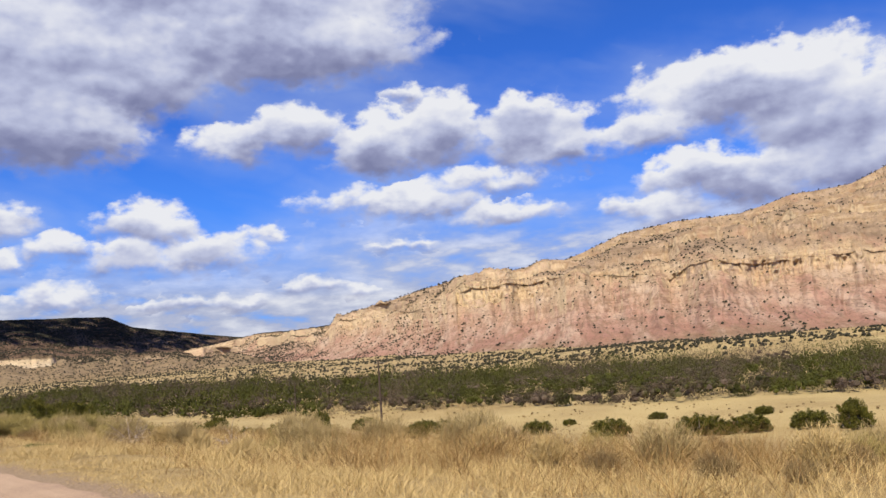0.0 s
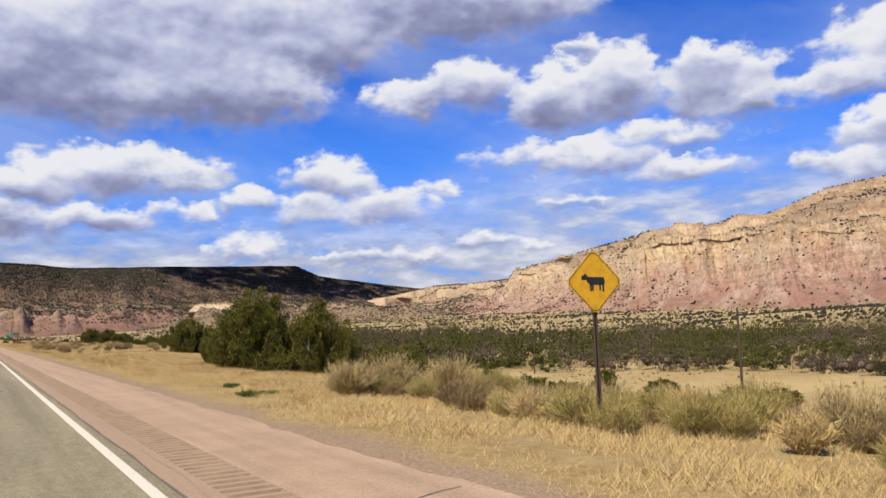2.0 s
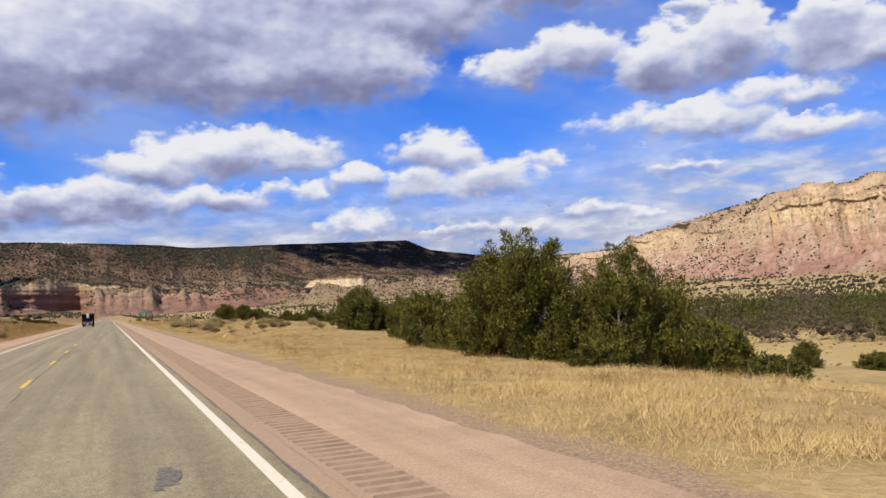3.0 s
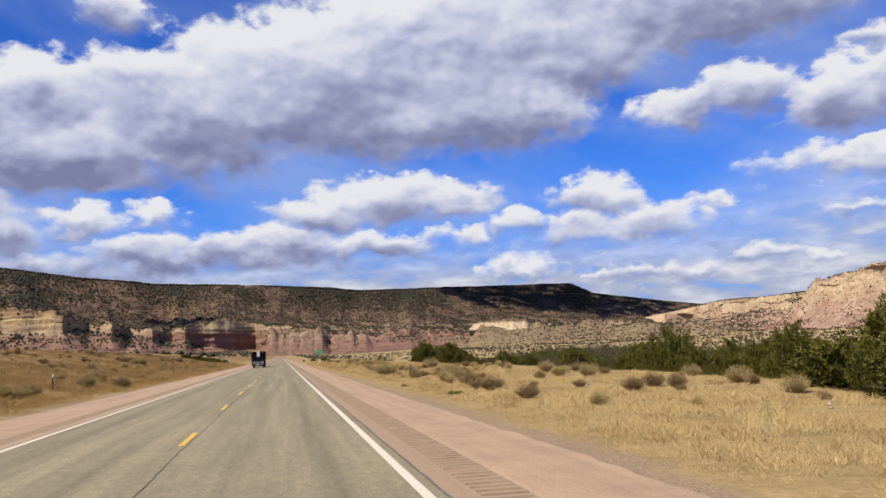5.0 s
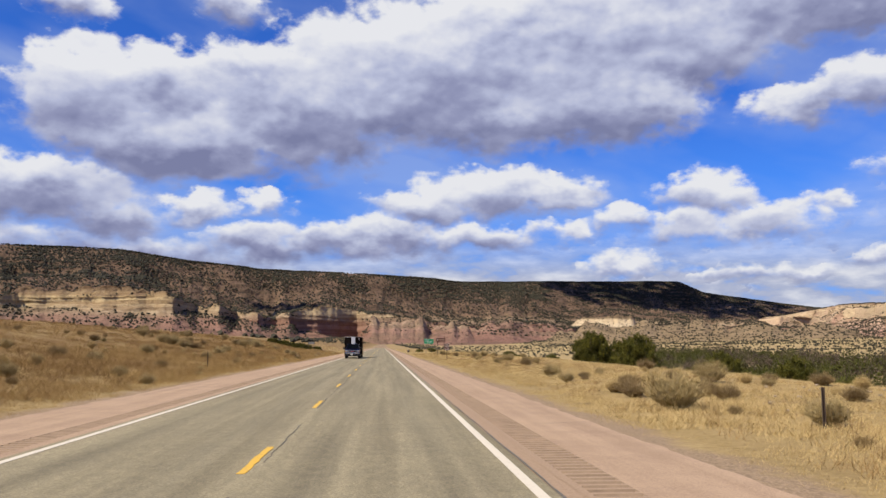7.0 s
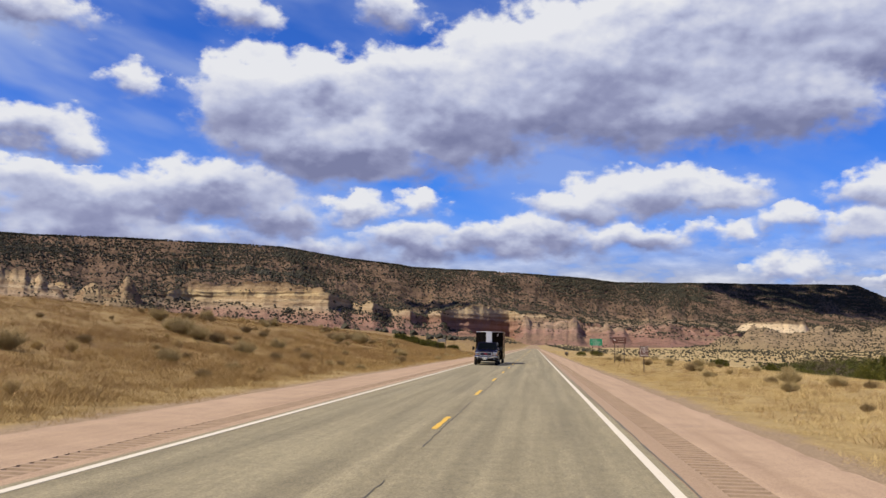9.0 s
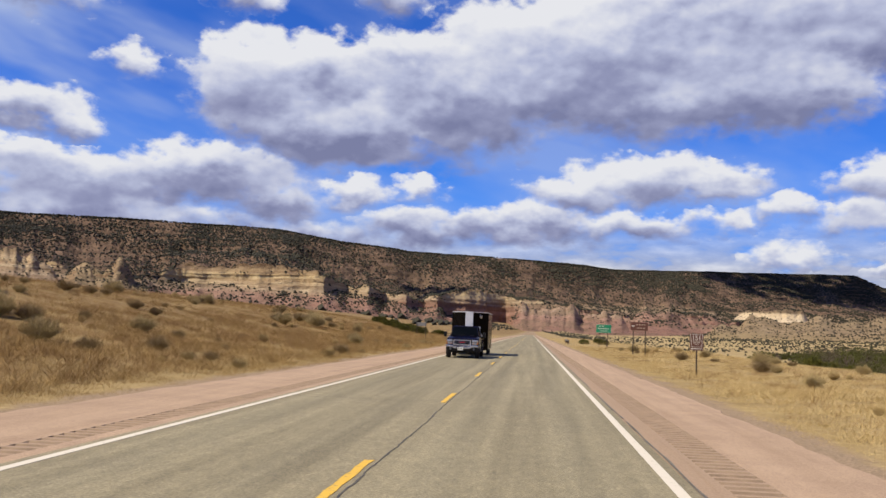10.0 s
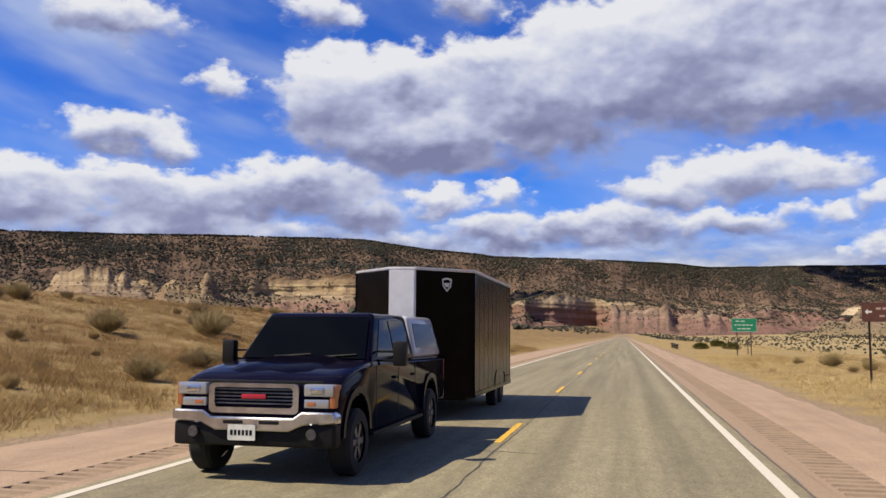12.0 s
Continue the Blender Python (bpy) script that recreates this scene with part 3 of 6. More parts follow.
def north_profile(az):
    tan = lambda d: np.tan(np.radians(d))
    # each bluff comes nearer towards its right-hand end and then falls back, so that its long face looks south-west
    rc = np.interp(az, [-95, -60, -40, -33, -31, -27.5, -23.0, -13.9, -12.4, -10.9, -9.8, -8.4, -7.2, -6.3, -5.8, -1.7, -0.9, 3.0, 4.4, 8.0, 9.5, 13.0, 15, 20, 34], [2100, 2050, 2120, 2010, 2110, 2060, 2230, 2030, 2210, 2130, 2270, 2200, 2330, 2300, 2400, 2540, 2430, 2330, 2350, 2400, 2480, 2560, 3080, 3300, 3600])
    rc = rc * (1 + 0.004 * fbm(az * 1.6, az * 0 + 3, 3, 24))
    rs = np.interp(az, [-95, -40, -20, -10, 0, 8, 14, 20, 26, 34], [2750, 2700, 2750, 2900, 3150, 3600, 3900, 4200, 4400, 4450])
    crest = np.interp(az, [-95, -60, -39.7, -33, -27, -19, -17, -13.3, -10, -8.5, -2, 3.5, 5.3, 12, 19.8, 21.3, 25.4, 28.2, 31, 34], [5, 5.6, 5.87, 6.0, 6.2, 6.2, 6.1, 5.6, 5.3, 5.1, 4.9, 4.55, 4.3, 4.28, 4.14, 3.4, 2.7, 2.29, 1.9, 1.5])
    top = np.interp(az, [-95, -40, -34, -33, -31.1, -29.2, -27, -25.5, -24.7, -23.4, -18, -14.5, -12.6, -11.8, -10.3, -9, -7.4, -6, -3.3, -1, 1.3, 5.3, 8.9, 12.4, 15.7, 20, 34], [3.4, 3.5, 3.3, 3.5, 3.2, 3.2, 3.0, 2.8, 3.2, 3.49, 3.6, 3.3, 3.1, 2.67, 2.7, 2.4, 2.04, 2.27, 2.71, 2.2, 1.86, 1.2, 1.57, 1.16, 1.3, 1.1, 1.0])
    low = np.interp(az, [-95, -33, -25.4, -18, -12.7, -9.7, -5.9, -1, 5.3, 12.4, 17.3, 34], [2.3, 2.4, 2.03, 1.55, 1.44, 1.22, 0.94, 0.42, 0.2, 0.3, 0.6, 0.6])
    share = np.interp(az, [-95, -27, -24, -14, -8, -6.2, -5.8, -1.5, -0.8, 6, 34], [0.4, 0.4, 0.35, 0.35, 0.40, 0.35, 0.0, 0.0, 0.70, 0.72, 0.6])
    base = np.minimum(low + share * (top - low) + 0.3 * fbm(az * 0.7, az * 0 + 7, 3, 17), top - 0.2)
    notch = np.interp(az, [-24.5, -22.0, -14.2, -13.0, -12.0, -11.2, -10.2, -9.4, -8.6, -7.6, -6.8], [0.5, 0.0, 0.0, 0.45, 0.25, 0.0, 0.35, 0.2, 0.0, 0.3, 0.0])
    top = np.maximum(top - notch, base + 0.12) + 0.26 * fbm(az * 1.5, az * 0, 4, 18)
    foot_r = np.convolve(np.pad(rc, 30, "edge"), np.ones(61) / 61, "valid") * 0.82
    foot = land(foot_r * np.sin(np.radians(az)), 205 + foot_r * np.cos(np.radians(az))) - 6
    zb, zt, zs = EYE + rc * tan(base), EYE + rc * 1.02 * tan(top), EYE + rs * tan(crest)
    zr = zt + 0.80 * (zs - zt)
    back = np.interp(az, [-95, -40, -20, -9, 0, 9, 20, 34], [2200, 2160, 2180, 2480, 2720, 2900, 3450, 3780])
    back = np.maximum(back, rc * 1.03)
    R = np.array([foot_r, 0.55 * foot_r + 0.45 * rc, rc * 0.993, rc * 1.004, back, back + 0.5 * (rs - back), rs * 0.972, rs, rs * 1.1])
    H = np.array([foot, foot + 0.30 * (zb - foot), zb, zt, zt + 0.07 * (zr - zt), zt + 0.48 * (zr - zt), zr, zs, zs + 6])
    return R, H, [4, 14, 24, 8, 24, 22, 10, 2], [0, 0, 1, 0.2, 0, 0, 0.4, 0], [0.3, 0.8, 0.8, 0.8, 0.9, 1, 0.4, 0.1, 0]


EAST = make_mesa("mesa_east", "pink and cream sandstone mesa with sunlit cliffs", (0, 0), np.arange(18, 115, 0.06), east_profile, M_EAST, 3.4, 4.5, 1.0, 16.0, 36.0)
NORTH = make_mesa("mesa_north", "long juniper-dotted mesa with red and white cliffs", (0, 205), np.arange(-95, 34, 0.07), north_profile, M_NORTH, 6.0, 0.2, 0.25, 4.0, 20.0, 0.6, 20.0)



def outcrop(label, centre, az0, az1, reach, low, base, top, peak, mat, sharp=1.0, deep=90):
    """A bluff before the mesa: talus, a face of bare rock and a domed or pointed top; angles in degrees."""
    def profile(az):
        tan = lambda d: np.tan(np.radians(d))
        u = np.clip((az - az0) / (az1 - az0), 0, 1)
        shape = smooth(np.minimum(u, 1 - u), 0.0, 0.3 * sharp) * (0.80 + 0.55 * fbm(az * 0.9, az * 0 + az0, 4, 14))
        lift = lambda e: EYE + reach * tan(low + (e - low) * shape)
        front = reach * (1 - 0.02 * np.sin(np.pi * u))
        one = np.ones_like(az)
        R = np.array([front - deep, front - 0.35 * deep, front, front + 0.5 * deep, front + 1.6 * deep])
        H = np.array([EYE + reach * tan(low) * one - 12, lift(base), lift(top), lift(peak), EYE + reach * tan(low) * one - 14])
        return R, H, [12, 14, 10, 8], [0, 0.8, 0, 0], [0.4, 0.9, 0.8, 0.7, 0.2]
    return make_mesa("bluff", label, centre, np.arange(az0, az1, (az1 - az0) / 120), profile, mat, 2.6, 0.15, 0.3, 5.0)


BLUFFS = [
    outcrop("white sandstone bluff with a juniper cap", (0, 205), 12.4, 17.6, 3000, 1.0, 1.30, 1.72, 2.15, M_CHALK, 0.6),
    outcrop("domed cream sandstone bluff", (0, 205), -36.6, -29.8, 1960, 1.9, 2.7, 3.45, 4.15, M_PALE, 0.8),
    outcrop("rounded tan badland hill", (0, 205), -30.6, -25.0, 1900, 1.8, 2.2, 3.0, 3.75, M_HILL, 1.0),
    outcrop("bare pink sandstone spur", (0, 205), -1.5, 3.6, 2190, 0.3, 1.1, 1.6, 2.1, M_MOUND, 0.6, 190),
    outcrop("low pink sandstone bluff", (0, 205), 1.0, 6.8, 2290, 0.2, 0.85, 1.25, 1.7, M_MOUND, 0.7, 220),
    outcrop("low pink sandstone bluff", (0, 205), 4.6, 9.6, 2400, 0.2, 0.65, 1.0, 1.35, M_MOUND, 0.6, 180),
    outcrop("low pink sandstone bluff", (0, 205), 7.4, 13.2, 2540, 0.2, 0.75, 1.15, 1.55, M_MOUND, 0.7, 200),
    outcrop("long low hill dotted with junipers", (0, 205), 8.5, 34, 2250, 0.1, 0.55, 1.05, 1.75, M_HILL, 0.8, 420),
]

# ---- road ----
def strip(name, x0, x1, y0, y1, z, mat, label, category, step=6.0, thick=0.12, kind="structure"):
    ys = np.linspace(y0, y1, max(2, int((y1 - y0) / step)))
    bm = bmesh.new()
    rows = [[bm.verts.new((x, y, zz)) for x, zz in ((x0, z - thick), (x0, z), (x1, z), (x1, z - thick))] for y in ys]
    for a, b in zip(rows, rows[1:]):
        for k in range(3):
            bm.faces.new((a[k], a[k + 1], b[k + 1], b[k]))
    bm.faces.new(rows[0]), bm.faces.new(rows[-1])
    bmesh.ops.recalc_face_normals(bm, faces=bm.faces)
    me = bpy.data.meshes.new(name)
    bm.to_mesh(me)
    bm.free()
    me.materials.append(mat)
    return tagged(new(name, me), label, category, kind=kind)


Y0, Y1 = -120, 1300
strip("road", -5.95, 1.9, Y0, Y1, 0.0, M_ROAD, "worn grey two-lane asphalt highway", "road")
M_CRACK = material("tar_filled_crack", lambda n: {"Base Color": n.ramp(n.noise(where(n), 8.0, 4), [(0.35, (0.030, 0.027, 0.024)), (0.65, (0.085, 0.077, 0.060))]), "Roughness": 0.8})
M_GROOVE = material("milled_shoulder_asphalt", lambda n: {"Base Color": n.ramp(n.noise(where(n), 30.0, 3), [(0.3, (0.22, 0.155, 0.105)), (0.7, (0.29, 0.21, 0.143))]), "Roughness": 0.9, "Specular IOR Level": 0.2})
M_WHITE = material("white_road_paint", lambda n: {"Base Color": n.ramp(n.noise(where(n), 9.0, 5, 0.7), [(0.30, (0.27, 0.24, 0.19)), (0.42, (0.50, 0.46, 0.38))]), "Roughness": 0.7})
M_YELLOW = material("yellow_road_paint", lambda n: {"Base Color": n.ramp(n.noise(where(n), 12.0, 5, 0.7), [(0.32, (0.22, 0.17, 0.07)), (0.46, (0.52, 0.32, 0.03))]), "Roughness": 0.7})
M_MILLED = material("dirty_shaded_groove", lambda n: {"Base Color": n.ramp(n.noise(where(n), 2.0, 5, 0.7), [(0.35, (0.150, 0.105, 0.070)), (0.65, (0.235, 0.168, 0.113))]), "Roughness": 0.95})
M_TAR = material("worn_tar", lambda n: {"Base Color": n.ramp(n.noise(where(n), 14.0, 5, 0.7), [(0.38, (0.045, 0.040, 0.036)), (0.6, (0.135, 0.122, 0.098))]), "Roughness": 0.85})


def ragged_strip(name, inner, outer, jag, z, mat, label, category, thick=0.1):
    """A long paved strip whose outer edge is broken and uneven."""
    ys = np.concatenate([np.arange(Y0, -12, 8.0), np.arange(-12, 360, 0.35), np.arange(361, Y1, 6.0)])
    out = outer + jag * (fbm(ys / 0.8, ys * 0 + 3.3, 4, 51) * 1.2 + 0.5 * fbm(ys / 9, ys * 0 + 1.3, 2, 52))
    mid = (inner + outer) / 2
    X = np.stack([np.full_like(ys, inner), np.full_like(ys, mid), out, out + 0.02 * np.sign(outer - inner)], 1)
    Z = np.stack([np.full_like(ys, z), np.full_like(ys, z), np.full_like(ys, z), np.full_like(ys, z - thick)], 1)
    Y = np.repeat(ys[:, None], 4, 1)
    if outer < inner:
        X, Y, Z = X[:, ::-1], Y[:, ::-1], Z[:, ::-1]
    return tagged(new(name, sheet(name, X, Y, Z, mat, False)), label, category, kind="structure")


def rumble(name, x0, x1, base):
    """Milled grooves across a shoulder, 0.3 m apart, coloured dark for dirt and for their shade."""
    pitch = np.arange(-12, 400, 0.3)
    ys = (pitch[:, None] + np.array([0, 0.10, 0.12, 0.265, 0.29])).ravel()
    dip = np.tile(np.array([0.004, 0.004, -0.026, -0.026, 0.004]), len(pitch))
    X = np.repeat(np.array([[x0, x0 + 0.02, x1 - 0.02, x1]]), len(ys), 0)
    X[:, 1:3] += 0.03 * fbm(ys / 0.3, ys * 0, 2, 55)[:, None]
    Y = np.repeat(ys[:, None], 4, 1)
    Z = base + np.stack([0 * ys, dip, dip, 0 * ys], 1)
    me = sheet(name, X, Y, Z, M_GROOVE, False)
    me.materials.append(M_MILLED)
    side = np.repeat(np.arange(len(ys) - 1) % 5, 3).reshape(-1, 3)
    me.polygons.foreach_set("material_index", ((side >= 1) & (side <= 3)).astype(np.int32).ravel())
    tagged(new(name, me), "rumble strip of milled grooves in the shoulder", "rumble strip", kind="structure")


strip("shoulder_inner", 1.9, 2.3, Y0, Y1, -0.012, M_GROOVE, "pinkish paved strip beside the travel lane", "shoulder")
rumble("rumble_strip", 2.3, 2.9, -0.012)
ragged_strip("shoulder_right", 2.9, RIGHT_EDGE, 0.15, -0.012, M_SHOULDER, "pinkish paved road shoulder with a broken edge", "shoulder")
strip("shoulder_inner_left", -6.25, -5.95, Y0, Y1, -0.012, M_SHOULDER, "pinkish paved strip beside the travel lane", "shoulder")
rumble("rumble_strip_left", -6.75, -6.25, -0.012)
ragged_strip("shoulder_left", -6.75, LEFT_EDGE, 0.15, -0.012, M_SHOULDER, "pinkish paved road shoulder with a broken edge", "shoulder")
strip("edge_line_right", 1.62, 1.76, Y0, Y1, 0.005, M_WHITE, "white painted edge line", "road marking", thick=0.004)
strip("edge_line_left", -5.81, -5.67, Y0, Y1, 0.005, M_WHITE, "white painted edge line", "road marking", thick=0.004)


def wiggle(name, pts_x, ys, width, mat, label, z=0.004, gaps=0.0, seed=1):
    """A thin uneven line on the pavement: cracks and seams."""
    w = width * (0.6 + 0.9 * (value2(ys / 0.7, ys * 0 + seed, seed) + 0.5))
    if gaps:
        w = w * (value2(ys / 3.0, ys * 0 + seed, seed + 5) + 0.5 > gaps)
    X = np.stack([pts_x - w / 2, pts_x + w / 2], 1)
    Y = np.repeat(ys[:, None], 2, 1)
    keep = w[:-1] * w[1:] > 0
    i = np.arange(len(ys) - 1)[keep]
    faces = np.stack([2 * i, 2 * i + 1, 2 * i + 3, 2 * i + 2], 1)
    me = big_mesh(name, np.stack([X, Y, np.full_like(X, z)], -1).reshape(-1, 3), faces, mat)
    return tagged(new(name, me), label, "road crack", kind="structure")


line_y = np.arange(-12, 420, 0.12)
wiggle("seam_centre", -1.90 + 0.07 * fbm(line_y / 5, line_y * 0, 2, 61) + 0.035 * fbm(line_y / 0.35, line_y * 0 + 2, 2, 67), line_y, 0.022, M_CRACK, "dark jagged crack along the middle of the road", gaps=0.14, seed=2)
wiggle("seam_edge", 1.93 + 0.03 * fbm(line_y / 2, line_y * 0 + 5, 4, 62), line_y, 0.035, M_TAR, "dark worn seam between lane and shoulder", gaps=0.05, seed=3)
wiggle("seam_shoulder", 2.22 + 0.05 * fbm(line_y / 2, line_y * 0 + 5, 3, 64), line_y, 0.10, M_GROOVE, "worn seam beside the rumble strip", z=-0.006, gaps=0.05, seed=4)


def cross_crack(y, x0, x1, slope, seed, width=0.014, z=0.003):
    xs = np.arange(x0, x1, 0.1)
    yy = y + slope * (xs - x0) + 0.5 * fbm(xs / 1.3, xs * 0 + seed, 4, seed)
    w = width * (0.4 + value2(xs / 0.4, xs * 0 + seed, seed + 1) + 0.5)
    V = np.stack([np.stack([xs, yy - w, 0 * xs + z], 1), np.stack([xs, yy + w, 0 * xs + z], 1)], 1).reshape(-1, 3)
    i = np.arange(len(xs) - 1)
    me = big_mesh("cross_crack", V, np.stack([2 * i, 2 * i + 2, 2 * i + 3, 2 * i + 1], 1), M_CRACK)
    tagged(new("cross_crack", me), "thin dark crack across the pavement", "road crack", kind="structure")


for k, (cy, cx0, cx1, sl) in enumerate(((50.2, 2.95, 4.5, 0.5), (63.0, 2.4, 4.3, 0.35), (92.0, 3.0, 4.6, 0.2), (137.5, 2.9, 4.5, 0.1), (153.0, -1.8, 1.4, 0.1), (170.0, 3.0, 4.6, 0.3), (196.0, 2.9, 4.4, 0.1), (214.0, 2.6, 4.5, 0.2), (236.0, -5.5, -2.0, 0.1), (263.0, 2.5, 4.5, 0.05), (271.5, -2.6, -1.2, 0.05), (290.0, 2.7, 4.4, 0.1), (268.0, -8.6, -6.9, 0.3))):
    cross_crack(cy, cx0, cx1, sl, 70 + k, z=0.003 if cx1 < 2 and cx0 > -5.9 else -0.008)


def dash(y):
    bm = bmesh.new()
    bmesh.ops.create_grid(bm, x_segments=2, y_segments=10, size=0.5)
    for v in bm.verts:
        edge = abs(v.co.x) > 0.4 or abs(v.co.y) > 0.45
        jit = random.uniform(-0.012, 0.012) if edge else 0
        v.co = Vector((v.co.x * 0.115 + jit, v.co.y * 3.05 + jit, 0))
    ext = bmesh.ops.extrude_face_region(bm, geom=list(bm.faces))
    for v in [g for g in ext["geom"] if isinstance(g, bmesh.types.BMVert)]:
        v.co.z += 0.005
    bmesh.ops.recalc_face_normals(bm, faces=bm.faces)
    me = bpy.data.meshes.new("centre_dash")
    bm.to_mesh(me)
    bm.free()
    me.materials.append(M_YELLOW)
    ob = tagged(new("centre_dash", me), "yellow painted dash of the centre line", "road marking", "dashes of the centre line", "structure")
    ob.location = (-2.02, y, 0.001)


for k in range(-1, 50):
    dash(-7.71 + 1.52 + 12.19 * k)

# dark tar patch in the lane
for k, (tx, t0, t1, tw) in enumerate(((0.60, 73.7, 74.5, 0.10), (0.70, 73.9, 75.0, 0.14), (0.80, 74.2, 74.8, 0.07))):
    ty = np.arange(t0, t1, 0.03)
    wiggle("tar_patch", tx + 0.05 * fbm(ty / 0.15, ty * 0 + k, 2, 66), ty, tw, M_TAR, "worn dark tar patch on the travel lane", z=0.003 + 0.001 * k, seed=9 + k)

# ---- clouds high over the valley, whose shade lies on the far mesa ----
def shade_cloud(x, y, w, d, seed, low=150):
    """A flat-bottomed heap of vapour at 2600 m, whose shade falls round (x, y)."""
    up = 2600.0
    k = (up - low) / SUN_WAY.z
    rnd = random.Random(seed)
    bm = bmesh.new()
    for i in range(int(w * d / 600)):
        bmesh.ops.create_icosphere(bm, subdivisions=1, radius=1.0, matrix=Matrix.Translation((rnd.uniform(-1, 1) * w, rnd.triangular(-1, 1) * d, rnd.uniform(0, 50))) @ Matrix.Diagonal((rnd.uniform(15, 34), rnd.uniform(15, 34), rnd.uniform(12, 30), 1)))
    for v in bm.verts:
        v.co += noise.noise_vector(v.co * 0.03) * 12
    me = bpy.data.meshes.new("cloud")
    bm.to_mesh(me)
    bm.free()
    me.materials.append(M_VAPOUR)
    ob = tagged(new("cloud_bank", me), "white heaped cloud high over the valley", "cloud", kind="structure")
    ob.location = (x + SUN_WAY.x * k, y + SUN_WAY.y * k, up)


M_VAPOUR = material("white_vapour", lambda n: {"Base Color": n.ramp(n.noise(where(n), 0.01, 5), [(0.3, (0.7, 0.7, 0.72)), (0.7, (0.85, 0.85, 0.85))]), "Roughness": 1.0, "Specular IOR Level": 0.0})
for k, (bearing, reach, w, d) in enumerate(((-8.0, 2560, 130, 70), (15.0, 3820, 260, 200), (17.5, 3880, 330, 260), (20.5, 4000, 330, 280), (23.5, 4150, 300, 300))):
    shade_cloud(reach * math.sin(radians(bearing)), 205 + reach * math.cos(radians(bearing)), w, d, k)

# ---- plants ----
def foliage(name_a, base, tip, brown=0.0):
    def build(n):
        tint = n.add("ShaderNodeNewGeometry").outputs["Random Per Island"]
        place = n.noise(where(n), 0.9, 3)
        c = n.mix(tint, base, tip)
        c = n.mix(n.span(place, 0.4, 0.65, 0, 0.5), c, base)
        return {"Base Color": c, "Roughness": 0.75, "Specular IOR Level": 0.2}
    return material(name_a, build)


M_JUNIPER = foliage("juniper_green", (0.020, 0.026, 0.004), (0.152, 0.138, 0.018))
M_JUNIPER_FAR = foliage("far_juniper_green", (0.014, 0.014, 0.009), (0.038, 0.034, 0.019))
M_BARK = material("grey_shaggy_bark", lambda n: {"Base Color": n.ramp(n.noise(where(n), 14.0, 4), [(0.3, (0.080, 0.064, 0.048)), (0.7, (0.192, 0.160, 0.128))]), "Roughness": 0.95})
M_CHAMISA = foliage("dry_chamisa_stems", (0.235, 0.175, 0.078), (0.41, 0.325, 0.160))
M_OLIVE = foliage("yellow_green_chamisa", (0.195, 0.160, 0.052), (0.355, 0.288, 0.108))
M_SAGE = foliage("grey_sage", (0.135, 0.093, 0.043), (0.275, 0.198, 0.095))
M_STRAW = foliage("straw_grass", (0.355, 0.258, 0.112), (0.48, 0.370, 0.175))
M_GOLD = foliage("golden_brown_grass", (0.225, 0.145, 0.052), (0.355, 0.242, 0.094))
M_WEED = foliage("green_roadside_weed", (0.045, 0.070, 0.012), (0.120, 0.150, 0.028))
M_TAWNY = foliage("tawny_grass", (0.160, 0.094, 0.034), (0.300, 0.190, 0.074))


def thicket_colours(n):
    p = where(n)
    zone = n.noise(p, 0.035, 4, 0.65)
    lump = n.span(n.noise(p, 0.13, 3, 0.6), 0.35, 0.65)
    tint = n.math("MULTIPLY_ADD", n.add("ShaderNodeNewGeometry").outputs["Random Per Island"], 0.4, n.math("MULTIPLY", lump, 0.6))
    green = n.mix(tint, (0.019, 0.024, 0.005), (0.076, 0.078, 0.015))
    bare = n.mix(tint, (0.040, 0.030, 0.023), (0.112, 0.083, 0.062))
    return {"Base Color": n.mix(n.span(zone, 0.49, 0.57), green, bare), "Roughness": 0.85, "Specular IOR Level": 0.15}


M_THICKET = material("creek_thicket", thicket_colours)
rng = np.random.default_rng(7)


def sprigs(points, outward, length, width, rnd, up=0.35):
    """Small pointed leaves: one triangle at each point, turned outward and up."""
    m = len(points)
    d = outward + rnd.normal(0, 0.75, (m, 3)) + np.array([0, 0, up])
    d /= np.linalg.norm(d, axis=1)[:, None] + 1e-9
    side = np.cross(d, rnd.normal(0, 1, (m, 3)))
    side /= np.linalg.norm(side, axis=1)[:, None] + 1e-9
    L, Wd = length * rnd.uniform(0.6, 1.4, (m, 1)), width * rnd.uniform(0.7, 1.3, (m, 1))
    a, b, c = points - side * Wd / 2, points + side * Wd / 2, points + d * L
    V = np.stack([a, b, c], 1).reshape(-1, 3)
    return V, np.arange(3 * m).reshape(-1, 3)


def bough(p0, p1, r0, r1, sides=6):
    """A tapered limb as vertices and quads."""
    p0, p1 = np.array(p0, float), np.array(p1, float)
    d = (p1 - p0) / np.linalg.norm(p1 - p0)
    u = np.cross(d, [0.3, 0.9, 0.2])
    u /= np.linalg.norm(u)
    w = np.cross(d, u)
    a = np.linspace(0, 2 * np.pi, sides, endpoint=False)
    ring = np.cos(a)[:, None] * u + np.sin(a)[:, None] * w
    V = np.concatenate([p0 + ring * r0, p1 + ring * r1])
    i = np.arange(sides)
    j = (i + 1) % sides
    return V, np.stack([i, j, j + sides, i + sides], 1)


def merge(parts):
    V, F, k = [], [], 0
    for v, f in parts:
        V.append(v), F.append(f + k)
        k += len(v)
    return np.concatenate(V), np.concatenate(F)


